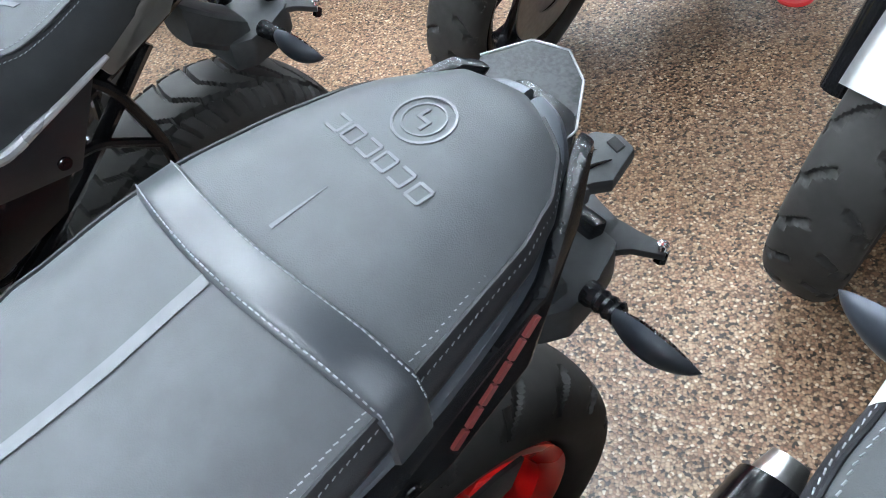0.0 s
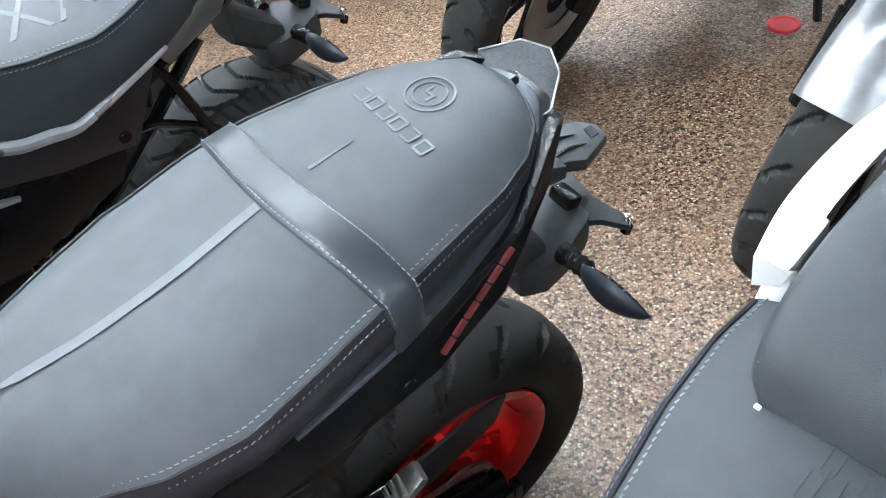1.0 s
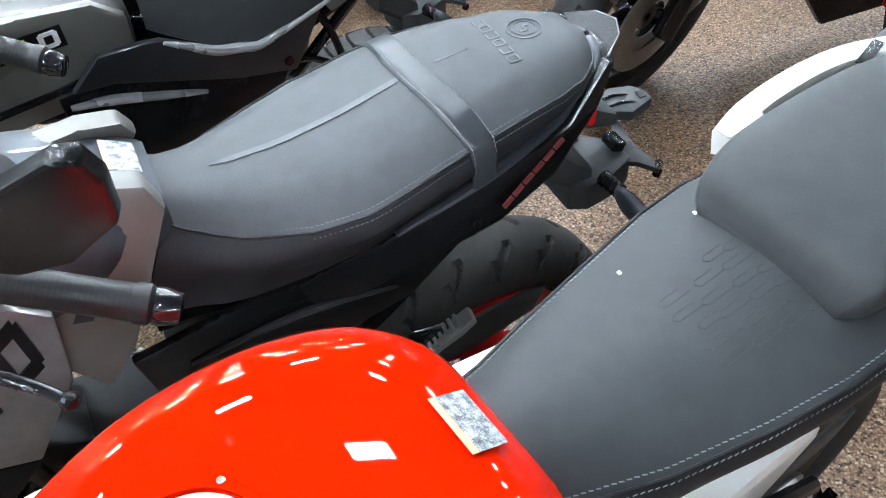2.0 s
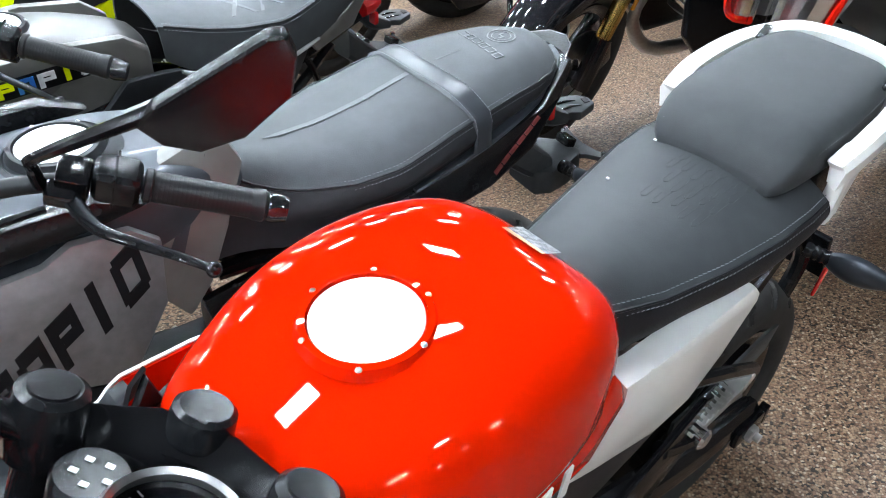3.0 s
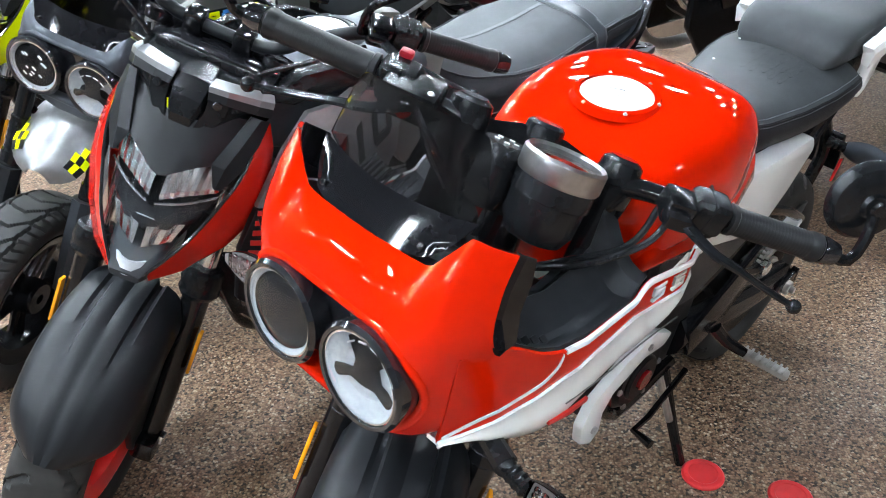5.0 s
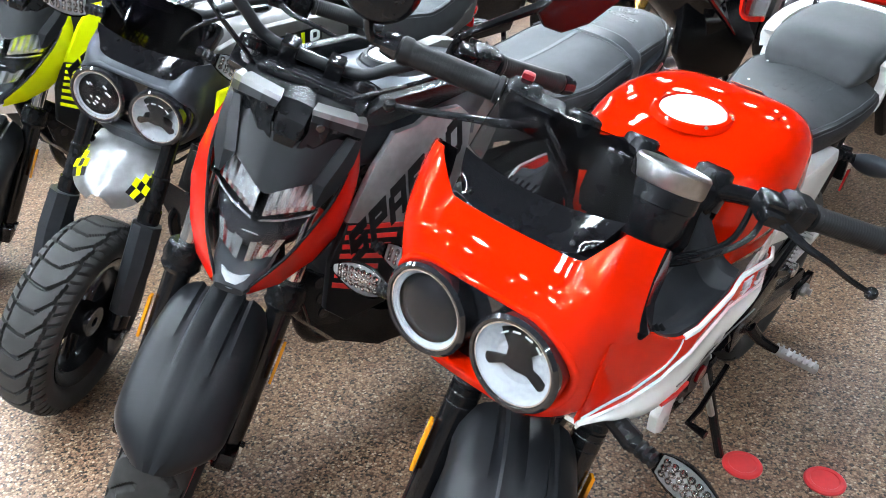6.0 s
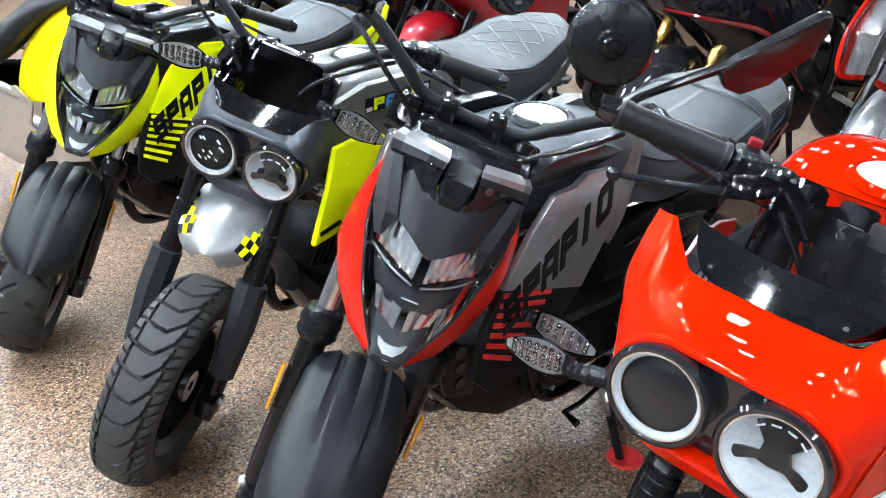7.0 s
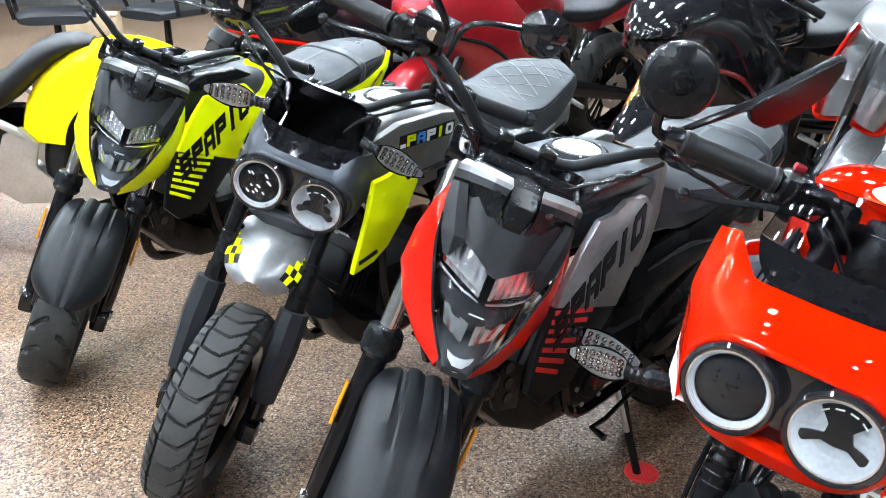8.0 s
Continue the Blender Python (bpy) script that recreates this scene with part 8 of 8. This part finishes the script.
def low_custom(cx, cy, yaw):
    """The big yellow custom motorcycle with a scooped seat and a silver frame."""
    e = empty("motorcycle", pose(cx, cy, 0, 0, -7, yaw))
    tagged(e, "large yellow custom motorcycle with a scooped black seat and silver frame", "motorcycle", "larger motorcycles behind the row")
    I = Matrix.Identity(4)
    r = 0.33
    wheel("rear_wheel", Vector((0, 0, r)), r, 0.24, 0.222, "road", SATIN_BLACK, e, I)
    wheel("front_wheel", Vector((0, 1.75, r)), r, 0.13, 0.222, "road", SATIN_BLACK, e, I)
    prof = [(-0.145, -0.14), (-0.145, -0.03), (-0.12, 0.008), (-0.06, 0.03), (0, 0.036), (0.06, 0.03), (0.12, 0.008), (0.145, -0.03), (0.145, -0.14)]
    grid = [[Vector((x, (r + 0.025 + d) * math.cos(a), r + 0.095 + (r + 0.025 + d) * math.sin(a))) for x, d in prof] for a in [radians(8 + 162 * k / 30) for k in range(31)]]
    part("rear_mudguard", bm_sheet(grid, 0.005), YELLOW, e, "glossy yellow rear mudguard", sharp=50)
    part("seat", bm_hull([(0.92, 0.68, 0.12, 0.03, 0.05), (0.78, 0.645, 0.17, 0.03, 0.06), (0.60, 0.625, 0.180, 0.03, 0.06), (0.47, 0.630, 0.172, 0.04, 0.07), (0.37, 0.690, 0.150, 0.050, 0.08), (0.27, 0.760, 0.120, 0.045, 0.06), (0.17, 0.800, 0.09, 0.026, 0.03), (0.09, 0.805, 0.05, 0.010, 0.02)], 32, 5), LEATHER_SIDE, e, "scooped black leather seat with a raised back", sharp=60)
    part("tank", bm_hull([(0.90, 0.70, 0.10, 0.06, 0.08), (1.05, 0.76, 0.16, 0.10, 0.10), (1.25, 0.80, 0.16, 0.10, 0.10), (1.40, 0.80, 0.10, 0.06, 0.08)], 28, 4), YELLOW, e, "glossy yellow fuel tank", sharp=60)
    for s in (-1, 1):
        part("frame_side", bm_side([(0.29, 0.475), (0.34, 0.545), (0.41, 0.515), (0.45, 0.42), (0.49, 0.31), (0.40, 0.235), (0.12, 0.24), (-0.02, 0.275), (-0.04, 0.33), (0.04, 0.35), (0.26, 0.32), (0.315, 0.39)], s * 0.165, s * 0.188, 0.012), ALU, e, "broad flat silver swingarm", sharp=40)
        part("seat_rail", bm_tube([(s * 0.176, 0.33, 0.50), (s * 0.180, 0.45, 0.57), (s * 0.17, 0.65, 0.56), (s * 0.15, 0.95, 0.50)], 0.016, 10, 4), ALU, e, "bright frame tube")
        part("fork_leg", bm_tube([(s * 0.10, 1.40, 0.86), (s * 0.10, 1.75, r)], 0.027, 12), CHROME, e)
        part("side_cover", bm_side([(0.42, 0.52), (0.62, 0.52), (0.80, 0.48), (0.80, 0.34), (0.50, 0.30), (0.40, 0.38)], s * 0.13, s * 0.165, 0.02), SATIN_BLACK, e, "black side cover")
        if s > 0:
            part("pipe", bm_tube([(s * 0.15, 1.0, 0.40), (s * 0.20, 0.9, 0.22), (s * 0.22, 0.5, 0.20), (s * 0.22, 0.1, 0.22)], (0.025, 0.03, 0.045, 0.045), 14, 4), STEEL, e, "steel exhaust pipe")
    eng = bm_box((0, 0.95, 0.42), (0.28, 0.36, 0.26), 0.05, seg=3)
    for k in range(8):
        eng = join(eng, bm_box((0, 0.86, 0.50 + 0.02 * k), (0.20, 0.18, 0.008), 0.002, (-20, 0, 0)), bm_box((0, 1.05, 0.50 + 0.02 * k), (0.20, 0.18, 0.008), 0.002, (20, 0, 0)))
    part("engine", eng, ENGINE, e, "finned V-twin engine")
    part("handlebar", bm_tube([(-0.42, 1.16, 1.00), (-0.2, 1.34, 1.04), (0, 1.38, 1.0), (0.2, 1.34, 1.04), (0.42, 1.16, 1.00)], 0.013, 10, 5), CHROME, e)
    part("side_stand", bm_tube([(-0.12, 0.95, 0.3), (-0.26, 0.92, 0.02)], 0.013, 8), SATIN_BLACK, e)
    return e


def office_chair(x, y, yaw):
    e = empty("office_chair", pose(x, y, 0, 0, 0, yaw))
    tagged(e, "black office chair on a five-star base with castors", "chair")
    part("seat", bm_hull([(-0.24, 0.47, 0.20, 0.03, 0.03), (-0.15, 0.48, 0.25, 0.04, 0.04), (0.15, 0.48, 0.25, 0.04, 0.04), (0.24, 0.465, 0.22, 0.03, 0.03)], 24, 3, 4, 4), LEATHER_SIDE, e, "black padded seat")
    part("backrest", bm_box((0, -0.25, 0.80), (0.42, 0.06, 0.48), 0.025, (-8, 0, 0), 3), LEATHER_SIDE, e, "black backrest")
    part("column", bm_tube([(0, 0, 0.08), (0, 0, 0.45)], (0.03, 0.025), 14), SATIN_BLACK, e)
    for k in range(5):
        a = radians(72 * k)
        leg = part("base_arm", bm_tube([(0, 0, 0.10), (0.30 * math.cos(a), 0.30 * math.sin(a), 0.07)], (0.025, 0.016), 8), PLASTIC, e)
        part("castor", bm_disc((0.30 * math.cos(a), 0.30 * math.sin(a), 0.030), (-math.sin(a), math.cos(a), 0), 0.029, 0.04, 18, 0.006), PLASTIC, leg)
    for s in (-1, 1):
        part("armrest", bm_tube([(s * 0.26, -0.12, 0.47), (s * 0.29, -0.10, 0.66), (s * 0.29, 0.14, 0.66), (s * 0.26, 0.12, 0.47)], 0.016, 8, 3), PLASTIC, e)
    return e


def cardboard_box(x, y, yaw):
    e = empty("cardboard_box", pose(x, y, 0, 0, 0, yaw))
    tagged(e, "plain brown cardboard box with closed flaps", "box")
    part("body", bm_box((0, 0, 0.15), (0.42, 0.32, 0.295), 0.004), CARD, e)
    for s in (-1, 1):
        part("flap", bm_box((0, s * 0.082, 0.302), (0.42, 0.155, 0.004), 0.001, (s * 2, 0, 0)), CARD, e)
    return e


# ---- the room ----
def room():
    x0, x1, y0, y1, h = -7.5, 6.5, -5.5, 9.5, 3.1
    f = part("floor", bm_box(((x0 + x1) / 2, (y0 + y1) / 2, -0.05), (x1 - x0, y1 - y0, 0.1)), FLOOR)
    tagged(f, "resin-bound pebble floor in beige, brown and cream", "floor", kind="structure")
    c = part("ceiling", bm_box(((x0 + x1) / 2, (y0 + y1) / 2, h + 0.05), (x1 - x0, y1 - y0, 0.1)), CEIL)
    tagged(c, "plain dark ceiling", "ceiling", kind="structure")
    for n, cc, s in (("wall_north", ((x0 + x1) / 2, y1 + 0.1, h / 2), (x1 - x0, 0.2, h)), ("wall_south", ((x0 + x1) / 2, y0 - 0.1, h / 2), (x1 - x0, 0.2, h)),
                     ("wall_east", (x1 + 0.1, (y0 + y1) / 2, h / 2), (0.2, y1 - y0 + 0.4, h)), ("wall_west", (x0 - 0.1, (y0 + y1) / 2, h / 2), (0.2, y1 - y0 + 0.4, h))):
        tagged(part(n, bm_box(cc, s), WALL), "plain painted wall", "wall", kind="structure")


def ceiling_light(x, y, yaw, first=[]):
    if not first:
        e = empty("ceiling_light", pose(x, y, 3.06, 0, 0, yaw))
        tagged(e, "short rectangular white LED ceiling light", "ceiling light", "LED ceiling lights")
        part("frame", bm_rings([[Vector((sx * a, sy * b, z)) for sx, sy in ((-1, -1), (1, -1), (1, 1), (-1, 1))] for a, b, z in ((0.185, 0.068, 0.04), (0.185, 0.068, -0.012), (0.172, 0.055, -0.012), (0.172, 0.055, 0.0))], False), STEEL_WHITE, e)
        part("diffuser", bm_box((0, 0, -0.004), (0.335, 0.10, 0.008), 0.002), LED, e)
        first.append(e)
    else:
        copy_thing(first[0], pose(x, y, 3.06, 0, 0, yaw))


room()
for gx in range(9):
    for gy in range(9):
        x, y = -6.0 + 1.25 * gx, -4.0 + 1.35 * gy
        if not (x > -0.3 and -1.2 < y < 1.3) and not (x > 1.2 and -1.2 < y < 3.6) and not (x > -0.3 and y < 0 and gx % 2):
            ceiling_light(x, y, 45)

# ---- the row of small motorcycles ----
racer(0.559, 0.649, 143.6, 8.7, 36.4)
street_bike(0.176, 0.847, 134.2, 7.0, 46.6, RED, RIM_RED, SILVER, WARM_GREY, PRINT_RED, INK, PLASTIC, MATT_GREY,
            "grey and red motorcycle with a wedge headlamp and a strapped seat")
trail(-0.316, 1.318, 142, 8, 31)
street_bike(-0.881, 1.835, 143.2, 7.0, 48.7, LIME, SATIN_BLACK, LIME, LIME, LIME, INK, LIME, MATT_GREY,
            "lime yellow and black motorcycle with a wedge headlamp")
for x, y in ((0.012, 0.447), (0.50, 0.20), (0.66, 0.16), (-0.42, 0.86), (0.83, 2.23)):
    stand_disc(x, y)

# ---- behind the row ----
big_bike(1.36, 2.86, 125, 8, 25, GLOSS_BLACK, DARK_RED, GOLD, "black faired sports motorcycle with a gold fork")
gun = big_bike(1.78, 2.44, 135, 8, 10, GUN_GREY, RED, SATIN_BLACK, "gunmetal faired motorcycle with red edging and a silver mudguard", fender=SILVER)
framed_lamps(gun)
big_bike(0.40, 3.55, 128, 8, 25, CRIMSON, INK, SATIN_BLACK, "red faired sports motorcycle")
big_bike(2.75, 3.55, 131, 8, 20, GLOSS_BLACK, STEEL, SATIN_BLACK, "black faired touring motorcycle")
big_bike(-0.75, 5.15, 128, 8, 25, PLASTIC_GREY, DARK_RED, SATIN_BLACK, "dark grey faired motorcycle")
big_bike(1.35, 4.60, 130, 8, 25, GLOSS_BLACK, WHITE, SATIN_BLACK, "black faired motorcycle with a pale line")
big_bike(-0.35, 3.40, 128, 8, 25, GLOSS_BLACK, RED, SATIN_BLACK, "black faired motorcycle with a red line")
low_custom(-1.70, 1.99, 97)
big_bike(0.25, 5.2, 130, 8, 25, PLASTIC, STEEL, SATIN_BLACK, "black faired motorcycle in the back row")
big_bike(2.3, 4.75, 131, 8, 20, PLASTIC_GREY, RED, SATIN_BLACK, "dark grey motorcycle in the back row")
office_chair(-3.3, 5.0, 200)
office_chair(-2.6, 5.3, 150)
cardboard_box(-3.6, 6.4, 12)
